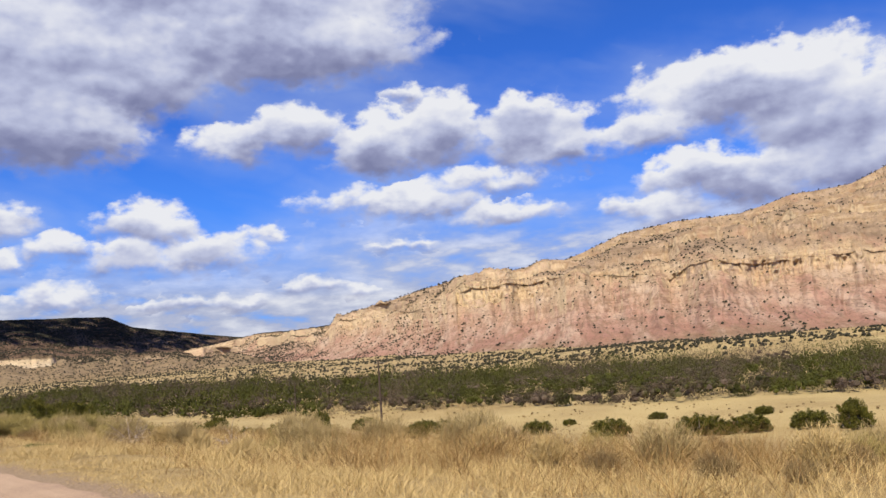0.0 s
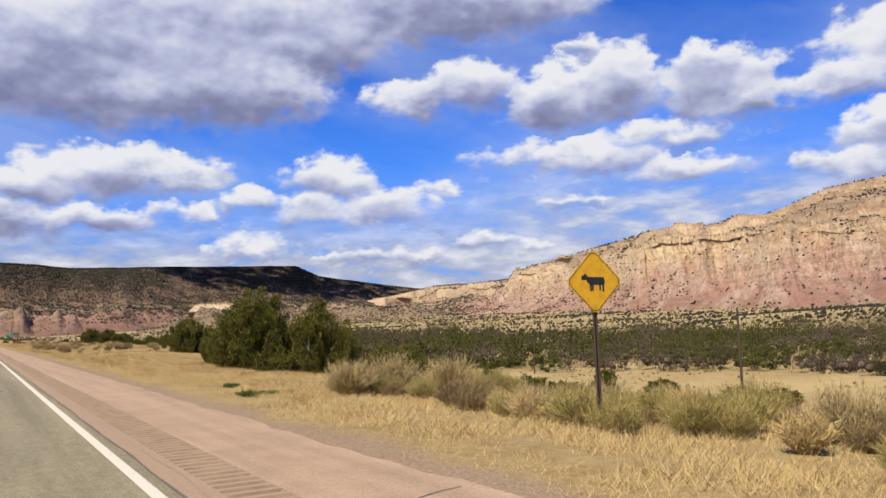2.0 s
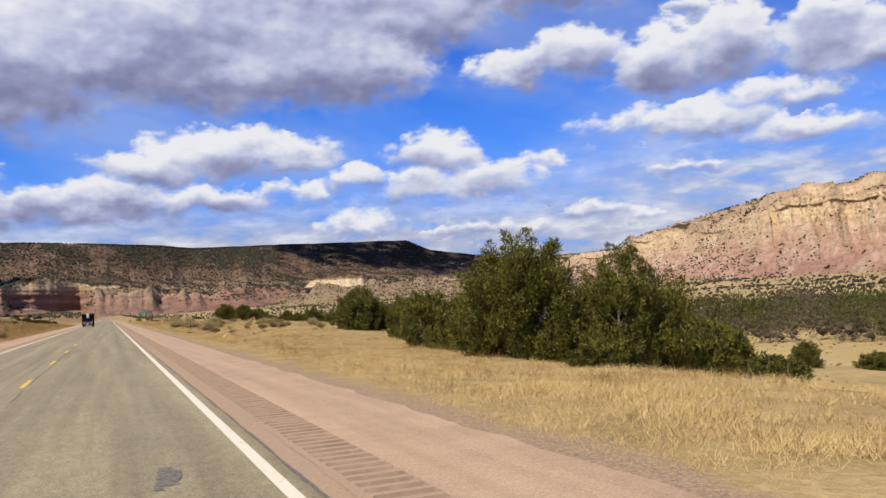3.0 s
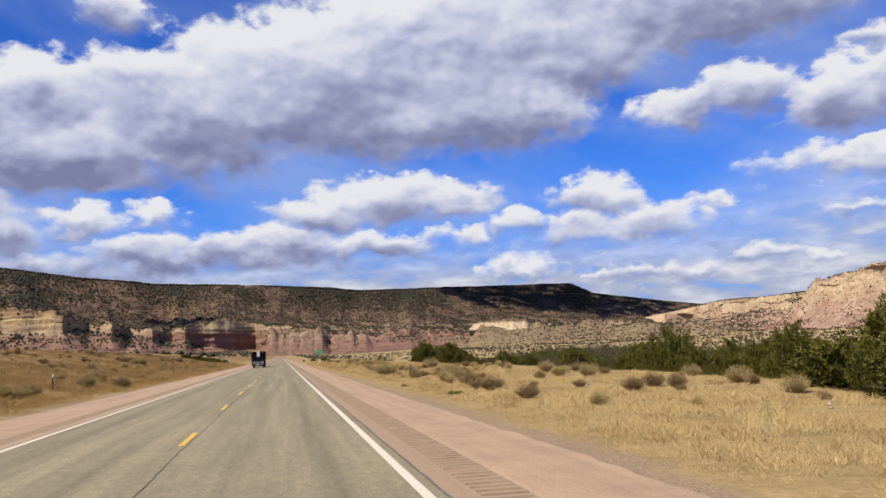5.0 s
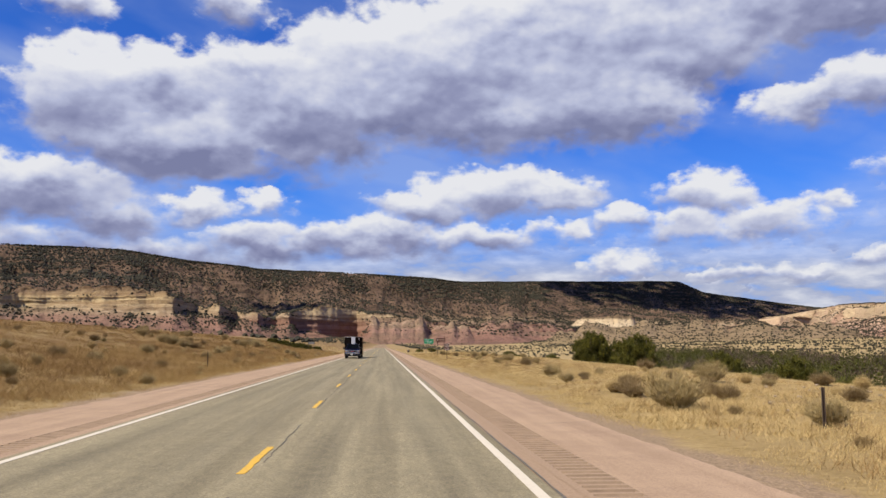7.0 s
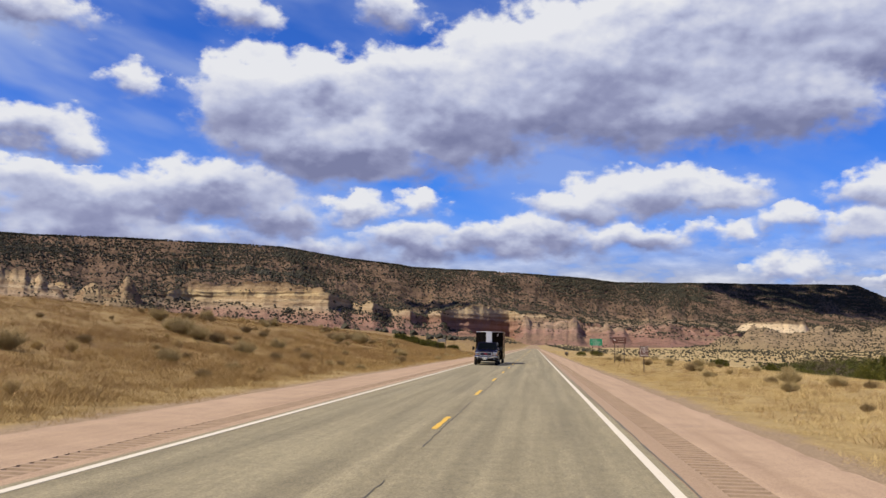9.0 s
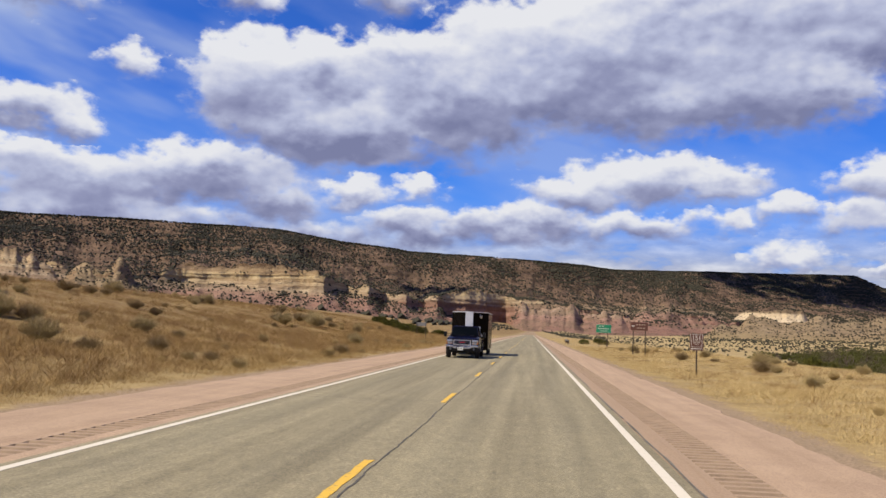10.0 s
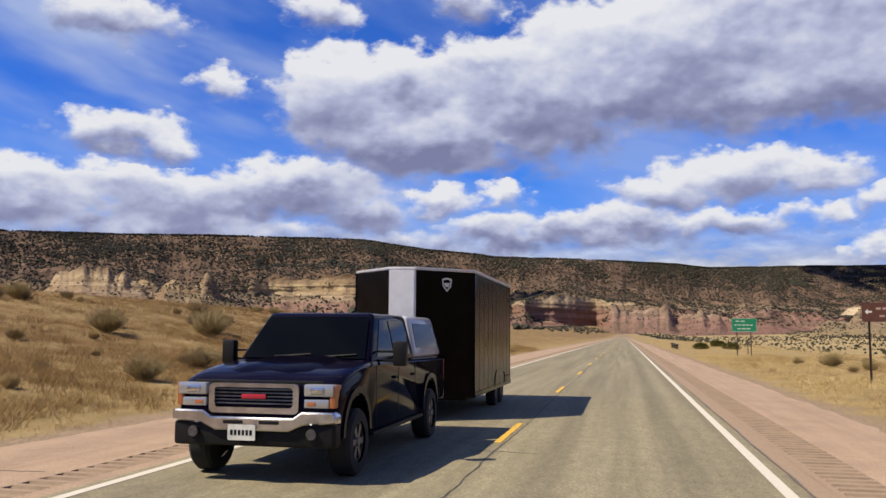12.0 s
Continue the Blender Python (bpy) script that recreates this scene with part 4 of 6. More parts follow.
def make_juniper(height, radius, count, seed, leaf=0.055, label="dense dark green juniper tree with a ragged crown"):
    """A juniper: several leaning stems, each with a ragged crown of upright sprays of scale leaves, and dark gaps between."""
    rnd = np.random.default_rng(seed)
    tree = tagged(new("juniper_tree"), label, "tree", "junipers")
    stems = 7
    limbs, sprays = [bough((0, 0, -0.3), (0.05, 0.03, height * 0.3), 0.17 * height / 4, 0.10 * height / 4, 8)], []
    turn0 = rnd.uniform(0, 2 * np.pi)
    for k in range(stems):
        a = turn0 + 2 * np.pi * k / (stems - 1) + rnd.uniform(-0.3, 0.3)
        out = 0.0 if k == 0 else radius * rnd.uniform(0.38, 0.62)
        tall = height * (0.98 if k == 0 else rnd.uniform(0.52, 0.90))
        wide = radius * rnd.uniform(0.40, 0.58)
        foot = np.array([out * np.cos(a), out * np.sin(a), 0.0])
        limbs.append(bough((0.05, 0.03, height * 0.12), foot + np.array([0, 0, tall * 0.5]), 0.07 * height / 4, 0.05 * height / 4))
        limbs.append(bough(foot + np.array([0, 0, tall * 0.5]), foot + np.array([0, 0, tall * 0.9]), 0.05 * height / 4, 0.015))
        for j in range(46):
            h = rnd.uniform(0.03, 0.97)
            w = wide * (np.sin(np.pi * min(1.0, (h * 0.86 + 0.14)) ** 0.8) ** 0.75 + 0.06) * rnd.uniform(0.55, 1.12)
            b = rnd.uniform(0, 2 * np.pi)
            base = foot + np.array([w * np.cos(b), w * np.sin(b), h * tall * 0.94])
            axis = np.array([0.55 * np.cos(b), 0.55 * np.sin(b), 1.0]) + rnd.normal(0, 0.18, 3)
            sprays.append((base, axis / np.linalg.norm(axis), height * rnd.uniform(0.075, 0.17)))
            if j % 4 == 0:
                limbs.append(bough(foot + np.array([0, 0, h * tall * 0.7]), base, 0.02 * height / 4, 0.008, 5))
    per = count // len(sprays)
    pts, outs = [], []
    for base, axis, size in sprays:
        along = rnd.random((per, 1)) ** 1.25
        ring = rnd.normal(0, 1, (per, 3))
        ring -= (ring @ axis)[:, None] * axis
        ring /= np.linalg.norm(ring, axis=1)[:, None]
        fat = size * 0.52 * (np.sin(np.pi * (0.22 + 0.76 * along)) ** 0.8) * np.sqrt(rnd.random((per, 1)))
        pts.append(base + axis * (along - 0.3) * size * 1.5 + ring * fat)
        outs.append(axis * 0.9 + ring * 0.7)
    pts, outs = np.concatenate(pts), np.concatenate(outs)
    pts[:, 2] = np.maximum(pts[:, 2], 0.04 + 0.2 * rnd.random(len(pts)))
    crown = new("crown", big_mesh("crown", *sprigs(pts, outs, leaf * 2.6, leaf * 0.72, rnd, 0.5), M_JUNIPER))
    trunk = new("trunk", big_mesh("trunk", *merge(limbs), M_BARK))
    crown.parent = trunk.parent = tree
    return tree


def put(ob, x, y, size, turn, sink=0.05, lean=0.0):
    m = pose(x, y, float(land(np.array(x), np.array(y))) - sink, lean, 0, turn)
    size = size * 0.78 if ob == JUNIPERS[1] else size
    made = copy_thing(ob, m)
    made.scale = (size * 1.25, size * 1.2, size * 0.78) if ob == JUNIPERS[3] else (size, size, size)
    return made


JUNIPERS = [make_juniper(5.5, 2.5, 84000, 11, 0.055), make_juniper(5.0, 2.35, 70000, 12, 0.055), make_juniper(3.2, 1.8, 36000, 13, 0.06), make_juniper(2.4, 1.6, 16000, 14, 0.08, label="low rounded green juniper bush")]
for tree, (x, y) in zip(JUNIPERS, ((15.0, 94.6), (18.2, 92.2), (16.6, 101.2), (23.6, 94.0))):
    tree.location = (x, y, float(land(np.array(x), np.array(y))) - 0.05)
for kind, x, y, size, turn in (
    (2, 17.0, 105.0, 0.95, 70), (2, 17.2, 109.8, 1.0, 200), (1, 20.4, 100.5, 0.85, 130), (3, 14.3, 87.6, 0.55, 20), (2, 18.2, 114.0, 0.9, 250), (1, 18.9, 120.0, 0.72, 10),
    (2, 18.8, 130.2, 1.1, 160), (1, 22.0, 126.0, 0.9, 300), (3, 20.5, 136.5, 1.1, 40), (1, 29.0, 169.0, 1.2, 220), (2, 34.0, 166.0, 1.0, 20), (2, 38.0, 172.0, 1.0, 80), (3, 33.5, 177.0, 1.2, 140),
    (2, 27.5, 186.0, 0.85, 260), (1, 32.0, 200.0, 0.85, 60), (2, 31.0, 214.0, 0.85, 100), (2, 33.0, 233.0, 1.1, 310), (1, 38.0, 246.0, 1.0, 200), (2, 36.0, 268.0, 1.1, 350), (0, 40.0, 152.0, 0.9, 140), (1, 44.0, 140.0, 1.0, 240), (2, 39.0, 128.0, 1.1, 10),
    (2, 50.0, 190.0, 1.3, 44), (1, 58.0, 215.0, 1.2, 140), (2, 47.0, 222.0, 1.3, 12), (1, 55.0, 248.0, 1.2, 77), (2, 62.0, 262.0, 1.4, 190), (2, 50.0, 285.0, 1.3, 250), (1, 60.0, 300.0, 1.2, 5), (2, 44.0, 310.0, 1.2, 66), (2, 46.0, 345.0, 1.3, 123), (1, 52.0, 370.0, 1.2, 321),
    (2, 20.0, 131.0, 0.8, 40), (1, 21.5, 141.0, 0.7, 110), (2, 24.8, 148.5, 0.75, 210), (1, 26.2, 155.0, 0.7, 300), (2, 27.5, 163.0, 0.8, 15), (2, 30.5, 158.0, 0.75, 75), (1, 24.0, 136.0, 0.8, 165), (2, 23.0, 121.0, 1.0, 255), (1, 21.5, 113.0, 0.95, 345), (2, 30.5, 178.0, 1.1, 5),
    (1, 30.0, 104.0, 0.9, 33), (2, 26.0, 97.0, 0.9, 77), (3, 22.4, 89.5, 0.7, 99), (3, 30.5, 83.0, 0.8, 12), (3, 24.0, 78.5, 0.7, 190), (3, 34.0, 76.0, 0.8, 71), (3, 40.0, 78.0, 0.9, 171),
    (2, 21.7, 239.5, 1.05, 10), (1, 24.5, 250.0, 0.85, 70), (2, 28.0, 262.0, 1.2, 140), (2, 26.5, 243.0, 1.1, 200), (1, 33.0, 275.0, 1.1, 260), (2, 31.0, 255.0, 1.25, 320), (1, 36.5, 292.0, 1.2, 30), (2, 24.0, 231.0, 1.0, 100),
    (3, 133.8, 109.0, 2.0, 50), (3, 143.8, 95.3, 2.2, 150), (3, 147.0, 93.0, 1.5, 250), (3, 150.9, 89.0, 1.9, 330), (3, 160.0, 81.6, 1.9, 15), (2, 160.2, 73.1, 1.7, 95), (3, 109.6, 140.0, 1.5, 300), (3, 158.4, 141.1, 0.9, 215), (3, 125.1, 120.5, 1.6, 20), (3, 170.8, 124.3, 1.0, 120), (3, 122.3, 145.6, 1.8, 88), (3, 116.0, 146.0, 1.4, 190), (3, 104.0, 132.0, 0.9, 260), (3, 176.0, 100.0, 1.1, 10), (3, 150.0, 118.0, 0.8, 210), (3, 128.0, 160.0, 1.5, 40), (3, 120.0, 172.0, 1.7, 80), (2, 112.0, 180.0, 1.5, 70), (3, 100.0, 178.0, 1.6, 170), (2, 88.0, 186.0, 1.5, 20), (3, 165.0, 58.0, 1.6, 30),
):
    put(JUNIPERS[kind], x, y, size, turn)


def make_shrub(name, mat, height, radius, stems, seed, label, category="shrub"):
    """A dry shrub: a dome of thin stems that fork into fine tips."""
    rnd = np.random.default_rng(seed)
    parts = []
    a, tilt = rnd.uniform(0, 2 * np.pi, stems), np.sqrt(rnd.random(stems)) * 1.15
    reach = rnd.uniform(0.75, 1.05, stems) * (1 + 0.18 * np.sin(a * 3 + seed))
    tip = np.stack([radius * np.sin(tilt) * np.cos(a) * reach, radius * np.sin(tilt) * np.sin(a) * reach, height * np.cos(tilt * 0.95) * reach], 1)
    root = tip * 0.12 * np.array([1, 1, 0]) + rnd.normal(0, 0.03, (stems, 3)) * np.array([1, 1, 0])
    side = np.cross(tip - root, rnd.normal(0, 1, (stems, 3)))
    side /= np.linalg.norm(side, axis=1)[:, None]
    w = 0.007
    V = np.stack([root - side * w, root + side * w, tip], 1).reshape(-1, 3)
    parts.append((V, np.arange(3 * stems).reshape(-1, 3)))
    t = rnd.uniform(0.40, 1.0, (stems * 4, 1))
    base = np.repeat(root, 4, 0) * (1 - t) + np.repeat(tip, 4, 0) * t
    out = np.repeat(tip / (np.linalg.norm(tip, axis=1)[:, None] + 1e-6), 4, 0)
    parts.append(sprigs(base, out * 1.2, 0.13 * height + 0.04, 0.013, rnd, 0.5))
    top = tagged(new(name), label, category, "roadside shrubs")
    for piece, (verts, faces) in zip(("woody_base", "crown"), parts):
        new(piece, big_mesh(piece, verts, faces, mat)).parent = top
    return top


SHRUBS = [
    make_shrub("chamisa_shrub", M_CHAMISA, 1.05, 0.95, 1300, 21, "dry tan chamisa shrub with feathery tips"),
    make_shrub("chamisa_shrub", M_OLIVE, 0.95, 0.9, 1300, 22, "yellow-green chamisa shrub in dry grass"),
    make_shrub("sage_shrub", M_SAGE, 0.75, 0.75, 1100, 23, "grey-brown leafless sage shrub"),
    make_shrub("grass_clump", M_STRAW, 0.75, 0.5, 1000, 24, "tall clump of straw-yellow grass"),
]
weeds = make_shrub("weed_clump", M_WEED, 0.16, 0.34, 500, 25, "low green weeds beside the road shoulder", "weed")
weeds.location = (6.3, 65.4, float(land(np.array(6.3), np.array(65.4))))
first = iter(((9.6, 66.5), (9.2, 40.0), (10.6, 61.8), (12.9, 14.0)))
for s in SHRUBS:
    x, y = next(first)
    s.location = (x, y, float(land(np.array(x), np.array(y))) - 0.03)
for kind, x, y, size in (
    (0, 8.6, 43.6, 1.05), (0, 9.7, 45.2, 0.95), (1, 8.3, 39.2, 1.0), (1, 9.0, 48.8, 0.8), (2, 10.4, 56.4, 0.8), (0, 11.2, 67.0, 1.15), (0, 13.2, 66.9, 1.05), (3, 12.0, 70.5, 1.0), (2, 11.8, 62.5, 0.9),
    (0, 12.7, 34.7, 1.0), (0, 14.9, 25.6, 1.0), (0, 16.6, 28.0, 1.0), (2, 13.2, 30.8, 0.9), (1, 10.5, 42.4, 1.0), (1, 12.8, 40.5, 0.9), (0, 15.5, 21.5, 1.0), (3, 12.2, 11.5, 0.9), (0, 13.6, 15.2, 1.0), (2, 16.0, 16.5, 1.0), (0, 18.0, 20.0, 1.2),
    (0, 13.0, 22.0, 0.85), (3, 11.0, 24.5, 0.9), (3, 10.6, 20.8, 0.9), (3, 11.5, 28.3, 0.95), (1, 13.8, 47.0, 1.0), (0, 12.0, 52.0, 0.9), (1, 11.8, 58.5, 0.75), (3, 13.5, 57.0, 0.9), (3, 10.4, 51.5, 0.9), (2, 18.5, 12.0, 1.0), (0, 20.0, 8.5, 1.1), (3, 14.0, 7.0, 1.0), (2, 11.0, 31.0, 0.8),
    (0, 7.8, 174.0, 1.0), (1, 8.6, 176.5, 0.7), (2, 9.2, 150.0, 0.85), (2, 8.3, 141.8, 0.8), (0, 9.8, 158.0, 0.8), (3, 10.6, 184.5, 0.9), (2, 12.0, 136.2, 0.7), (1, 14.1, 150.6, 0.55), (0, 13.7, 186.5, 0.9), (2, 10.5, 165.0, 0.7), (2, 16.1, 203.0, 0.9), (0, 9.0, 197.0, 0.7), (2, 11.5, 220.0, 0.9), (0, 10.8, 308.0, 0.8), (2, 11.5, 312.5, 0.7), (0, 13.0, 240.0, 0.8), (2, 12.0, 262.0, 0.9), (0, 14.0, 270.0, 0.8), (2, 11.0, 280.0, 0.8), (0, 15.0, 292.0, 0.7),
    (0, -17.8, 245.4, 0.9), (0, -24.3, 251.5, 1.15), (0, -25.6, 252.6, 1.0), (2, -21.6, 250.8, 1.0), (0, -22.6, 250.0, 0.95), (2, -26.5, 270.8, 0.9), (0, -23.1, 294.0, 1.1), (2, -24.6, 296.5, 1.1), (0, -23.0, 304.3, 1.4), (2, -24.9, 305.9, 1.15), (0, -22.0, 301.7, 1.3), (2, -30.2, 316.1, 1.2), (0, -33.5, 301.1, 1.0), (2, -19.6, 311.3, 0.9), (0, -13.6, 281.5, 0.75), (2, -11.4, 266.8, 0.8), (3, -11.0, 262.0, 0.7), (0, -16.3, 231.2, 0.7), (2, -11.1, 172.5, 1.0), (0, -13.0, 170.0, 0.9), (3, -12.4, 176.5, 0.8), (0, -15.0, 182.0, 0.8), (2, -20.0, 205.0, 0.9), (0, -30.0, 260.0, 1.0), (2, -34.0, 275.0, 1.1), (0, -38.0, 290.0, 1.1), (0, -20.0, 225.0, 0.8), (2, -26.0, 230.0, 0.8),
):
    put(SHRUBS[kind], x, y, size, rng.uniform(0, 360), 0.04)
# a loose belt of junipers on the slope below the verge
for x, y, size in zip(rng.uniform(34, 66, 46), rng.uniform(165, 330, 46), rng.uniform(0.6, 1.0, 46)):
    put(JUNIPERS[2], float(x), float(y), float(size), rng.uniform(0, 360))
for kind, x, y, size in ((1, -14.2, 149.0, 0.8), (0, -15.1, 150.6, 0.9), (2, -16.4, 152.0, 0.9), (1, -13.4, 153.4, 0.7), (0, -17.2, 149.6, 0.9), (2, -12.9, 156.8, 0.7), (1, -15.8, 155.4, 0.8)):
    put(SHRUBS[kind], x, y, size, rng.uniform(0, 360), 0.04)
# dark junipers and bushes beside the road far ahead
for x, y, size in ((-17.7, 349.3, 0.75), (-19.5, 352.0, 0.8), (-21.5, 356.0, 0.7), (-24.0, 362.0, 0.8), (-16.8, 371.0, 0.6), (-28.0, 372.0, 0.8), (9.5, 372.0, 0.5), (12.5, 366.0, 0.5), (14.0, 395.0, 0.6), (22.0, 300.0, 0.55), (26.0, 318.0, 0.6)):
    put(JUNIPERS[3], x, y, size, rng.uniform(0, 360))


def strew(x0, x1, y0, y1, m, small, large, kinds):
    """Shrubs strewn over a stretch of ground."""
    for x, y in zip(rng.uniform(x0, x1, m), rng.uniform(y0, y1, m)):
        put(SHRUBS[kinds[int(rng.integers(0, len(kinds)))]], float(x), float(y), float(rng.uniform(small, large)), rng.uniform(0, 360), 0.04)


for x, y, size in ((6.9, 65.9, 0.8), (7.4, 66.8, 0.7), (7.0, 69.8, 0.9), (8.0, 67.4, 0.8), (6.6, 141.2, 0.9), (7.0, 141.9, 0.7), (7.6, 29.0, 0.9), (8.4, 30.2, 0.8), (6.2, 152.0, 0.6)):
    put(weeds, x, y, size, rng.uniform(0, 360), 0.02)
strew(9.8, 14, 33, 62, 50, 0.4, 0.8, (0, 1, 2))
strew(9.8, 15, 33, 74, 60, 0.5, 0.95, (0, 1, 1, 1, 2, 3))
strew(11.5, 22, 6, 74, 90, 0.4, 0.8, (0, 0, 1, 2, 2))
strew(-40, -14, 165, 345, 130, 0.3, 0.85, (0, 2, 2, 3))
strew(-14, -10.6, 130, 350, 44, 0.25, 0.55, (0, 2, 3))
strew(8.0, 18, 128, 205, 90, 0.3, 0.7, (0, 2, 2, 3))
strew(8.5, 17, 205, 330, 30, 0.3, 0.6, (0, 2, 3))


def lay_grass(name, mat, label, boxes, height, seed, blades=21):
    """Tufts of dry grass over stretches (x0, x1, y0, y1, tufts per square metre), all one sheet of blades."""
    rnd = np.random.default_rng(seed)
    P = []
    for x0, x1, y0, y1, per in boxes:
        m = int((x1 - x0) * (y1 - y0) * per)
        q = np.stack([rnd.uniform(x0, x1, m), rnd.uniform(y0, y1, m)], 1)
        q = q[1.5 * fbm(q[:, 0] / 1.6, q[:, 1] / 1.6, 3, seed) + 0.48 > rnd.uniform(-0.15, 0.70, len(q))]
        P.append(q)
    P = np.concatenate(P)
    size = 0.55 + 0.9 * np.clip(fbm(P[:, 0] / 5, P[:, 1] / 5, 3, seed + 9) + 0.5, 0, 1)
    off = np.maximum(P[:, 0] - RIGHT_EDGE, LEFT_EDGE - P[:, 0])
    size = size * (0.40 + 0.60 * smooth(off, 0.3, 2.2))
    m = len(P)
    root = np.stack([P[:, 0], P[:, 1], land(P[:, 0], P[:, 1]) - 0.02], 1)
    root = np.repeat(root, blades, 0) + rnd.normal(0, 0.15, (m * blades, 3)) * np.array([1, 1, 0])
    hgt = np.repeat(size, blades) * height * rnd.uniform(0.5, 1.2, m * blades)
    lean = rnd.normal(0, 0.8, (m * blades, 2)) * hgt[:, None]
    tip = root + np.stack([lean[:, 0] + 0.08 * hgt, lean[:, 1], hgt], 1)
    a = rnd.uniform(0, np.pi, m * blades)
    wide = 0.0028 + 0.0018 * np.repeat(size, blades)
    side = np.stack([np.cos(a) * wide, np.sin(a) * wide, 0 * a], 1)
    V = np.stack([root - side, root + side, tip], 1).reshape(-1, 3)
    tagged(new(name, big_mesh(name, V, np.arange(len(V)).reshape(-1, 3), mat)), label, "grass", kind="stuff")


lay_grass("roadside_grass", M_STRAW, "dry straw-yellow grass along the road", [(5.0, 12, 4, 120, 18), (12, 22, 4, 120, 7), (22, 40, 4, 130, 2), (5.0, 13, 120, 345, 14), (13, 22, 120, 330, 7)], 0.17, 31)
lay_grass("tall_grass", M_STRAW, "tall pale straw grass below the road shoulder", [(8.6, 17, 4, 33, 6)], 0.46, 37, 24)
lay_grass("seeded_grass", M_TAWNY, "brown seeded grass standing among the straw", [(8.6, 17, 6, 36, 3.2)], 0.62, 38, 24)
lay_grass("verge_grass", M_GOLD, "golden-brown grass at the foot of the bank", [(-12.5, -9.3, 118, 360, 13), (-19, -12.5, 118, 360, 6)], 0.24, 34)
lay_grass("bank_grass", M_TAWNY, "tawny dry grass on the roadside bank", [(-26, -11, 130, 370, 8), (-48, -26, 190, 380, 2.6), (6, 16, 4, 330, 1.4)], 0.30, 32)
lay_grass("bank_tufts", M_GOLD, "pale tufts of grass on the roadside bank", [(-24, -10, 125, 350, 2.2), (-44, -24, 170, 370, 0.8)], 0.34, 36, 26)
lay_grass("far_grass", M_STRAW, "dry grass farther down the road", [(5.0, 26, 345, 520, 1.5), (-30, -9.5, 370, 520, 1.2), (36, 110, 20, 150, 1.0)], 0.5, 33, 5)


def lay_blobs(name, mat, label, P, size, seed, squash=0.8, category="shrubs", far=False):
    """Rough clumps of leaves at the given points, all one object."""
    rnd = np.random.default_rng(seed)
    bm = bmesh.new()
    if far:
        low, high = [[bm.verts.new((math.cos(2.094 * k + t) * w, math.sin(2.094 * k + t) * w, z)) for k in range(3)] for t, w, z in ((0.0, 1.0, -0.5), (1.05, 0.8, 0.45))]
        tip = bm.verts.new((0, 0, 1.0))
        for k in range(3):
            j = (k + 1) % 3
            bm.faces.new((low[k], low[j], high[k])), bm.faces.new((high[k], low[j], high[j])), bm.faces.new((high[k], high[j], tip))
    else:
        bmesh.ops.create_icosphere(bm, subdivisions=1, radius=1.0)
    bm.verts.index_update()
    ico = np.array([v.co[:] for v in bm.verts])
    F = np.array([[v.index for v in f.verts] for f in bm.faces])
    bm.free()
    m, k = len(P), len(ico)
    V = ico[None] * (size[:, None, None] * rnd.uniform(0.65, 1.25, (m, k, 1))) * np.array([1, 1, squash]) + P[:, None] + np.array([0, 0, 0.5]) * size[:, None, None]
    faces = (F[None] + (np.arange(m) * k)[:, None, None]).reshape(-1, 3)
    tagged(new(name, big_mesh(name, V.reshape(-1, 3), faces, mat)), label, category, kind="stuff")


def on_surface(grid, m, weight, seed):
    """Points strewn over a mesa, by a weight for each place of its grid."""
    rnd = np.random.default_rng(seed)
    X, Y, Z = (g.ravel() for g in grid)
    w = weight(*grid).ravel()
    i = rnd.choice(len(X), m, p=w / w.sum())
    return np.stack([X[i], Y[i], Z[i]], 1) + rnd.normal(0, 3, (m, 3)) * np.array([1, 1, 0])


def area_weight(X, Y, Z):
    a = np.zeros_like(X)
    dx = np.hypot(np.gradient(X, axis=0), np.gradient(Y, axis=0))
    dz = np.abs(np.gradient(Z, axis=0))
    return dx * np.hypot(np.gradient(X, axis=1), np.gradient(Y, axis=1)) * (dz < 0.9 * dx) * (1.0 + 1.7 * fbm(X / 110, Y / 110, 4, 77)).clip(0.15)


P = on_surface(NORTH, 122000, lambda X, Y, Z: area_weight(X, Y, Z) * (smooth(Z, 20, 60) + 2.6 * smooth(Z, 150, 215)) * (np.hypot(X, Y - 205) < 4460) * (0.12 + smooth(np.degrees(np.arctan2(X, Y - 205)), -48, -38)), 81)
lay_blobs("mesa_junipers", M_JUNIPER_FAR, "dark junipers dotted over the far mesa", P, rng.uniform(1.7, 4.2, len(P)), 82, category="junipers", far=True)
P = on_surface(EAST, 34000, lambda X, Y, Z: area_weight(X, Y, Z) * (0.75 + 0.6 * smooth(Z, 90, 190) + 2.2 * smooth(Y, 2300, 2900)) * (0.05 + smooth(Y / (X + 1), 0.22, 0.4)), 83)
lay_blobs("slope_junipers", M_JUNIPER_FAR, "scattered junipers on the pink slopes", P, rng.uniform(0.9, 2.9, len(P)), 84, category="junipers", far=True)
for k, (bluff, m) in enumerate(zip(BLUFFS, (350, 350, 700, 160, 160, 160, 200, 5200))):
    P = on_surface(bluff, m, area_weight, 120 + k)
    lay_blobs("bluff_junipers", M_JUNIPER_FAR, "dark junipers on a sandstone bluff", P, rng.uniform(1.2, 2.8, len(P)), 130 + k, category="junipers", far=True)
px, py = rng.uniform(330, 1500, 19000), rng.uniform(-200, 2600, 19000)
keep = fbm(px / 45, py / 200, 4, 85) > rng.uniform(0.0, 0.45, len(px)) - 0.05
px, py = px[keep], py[keep]
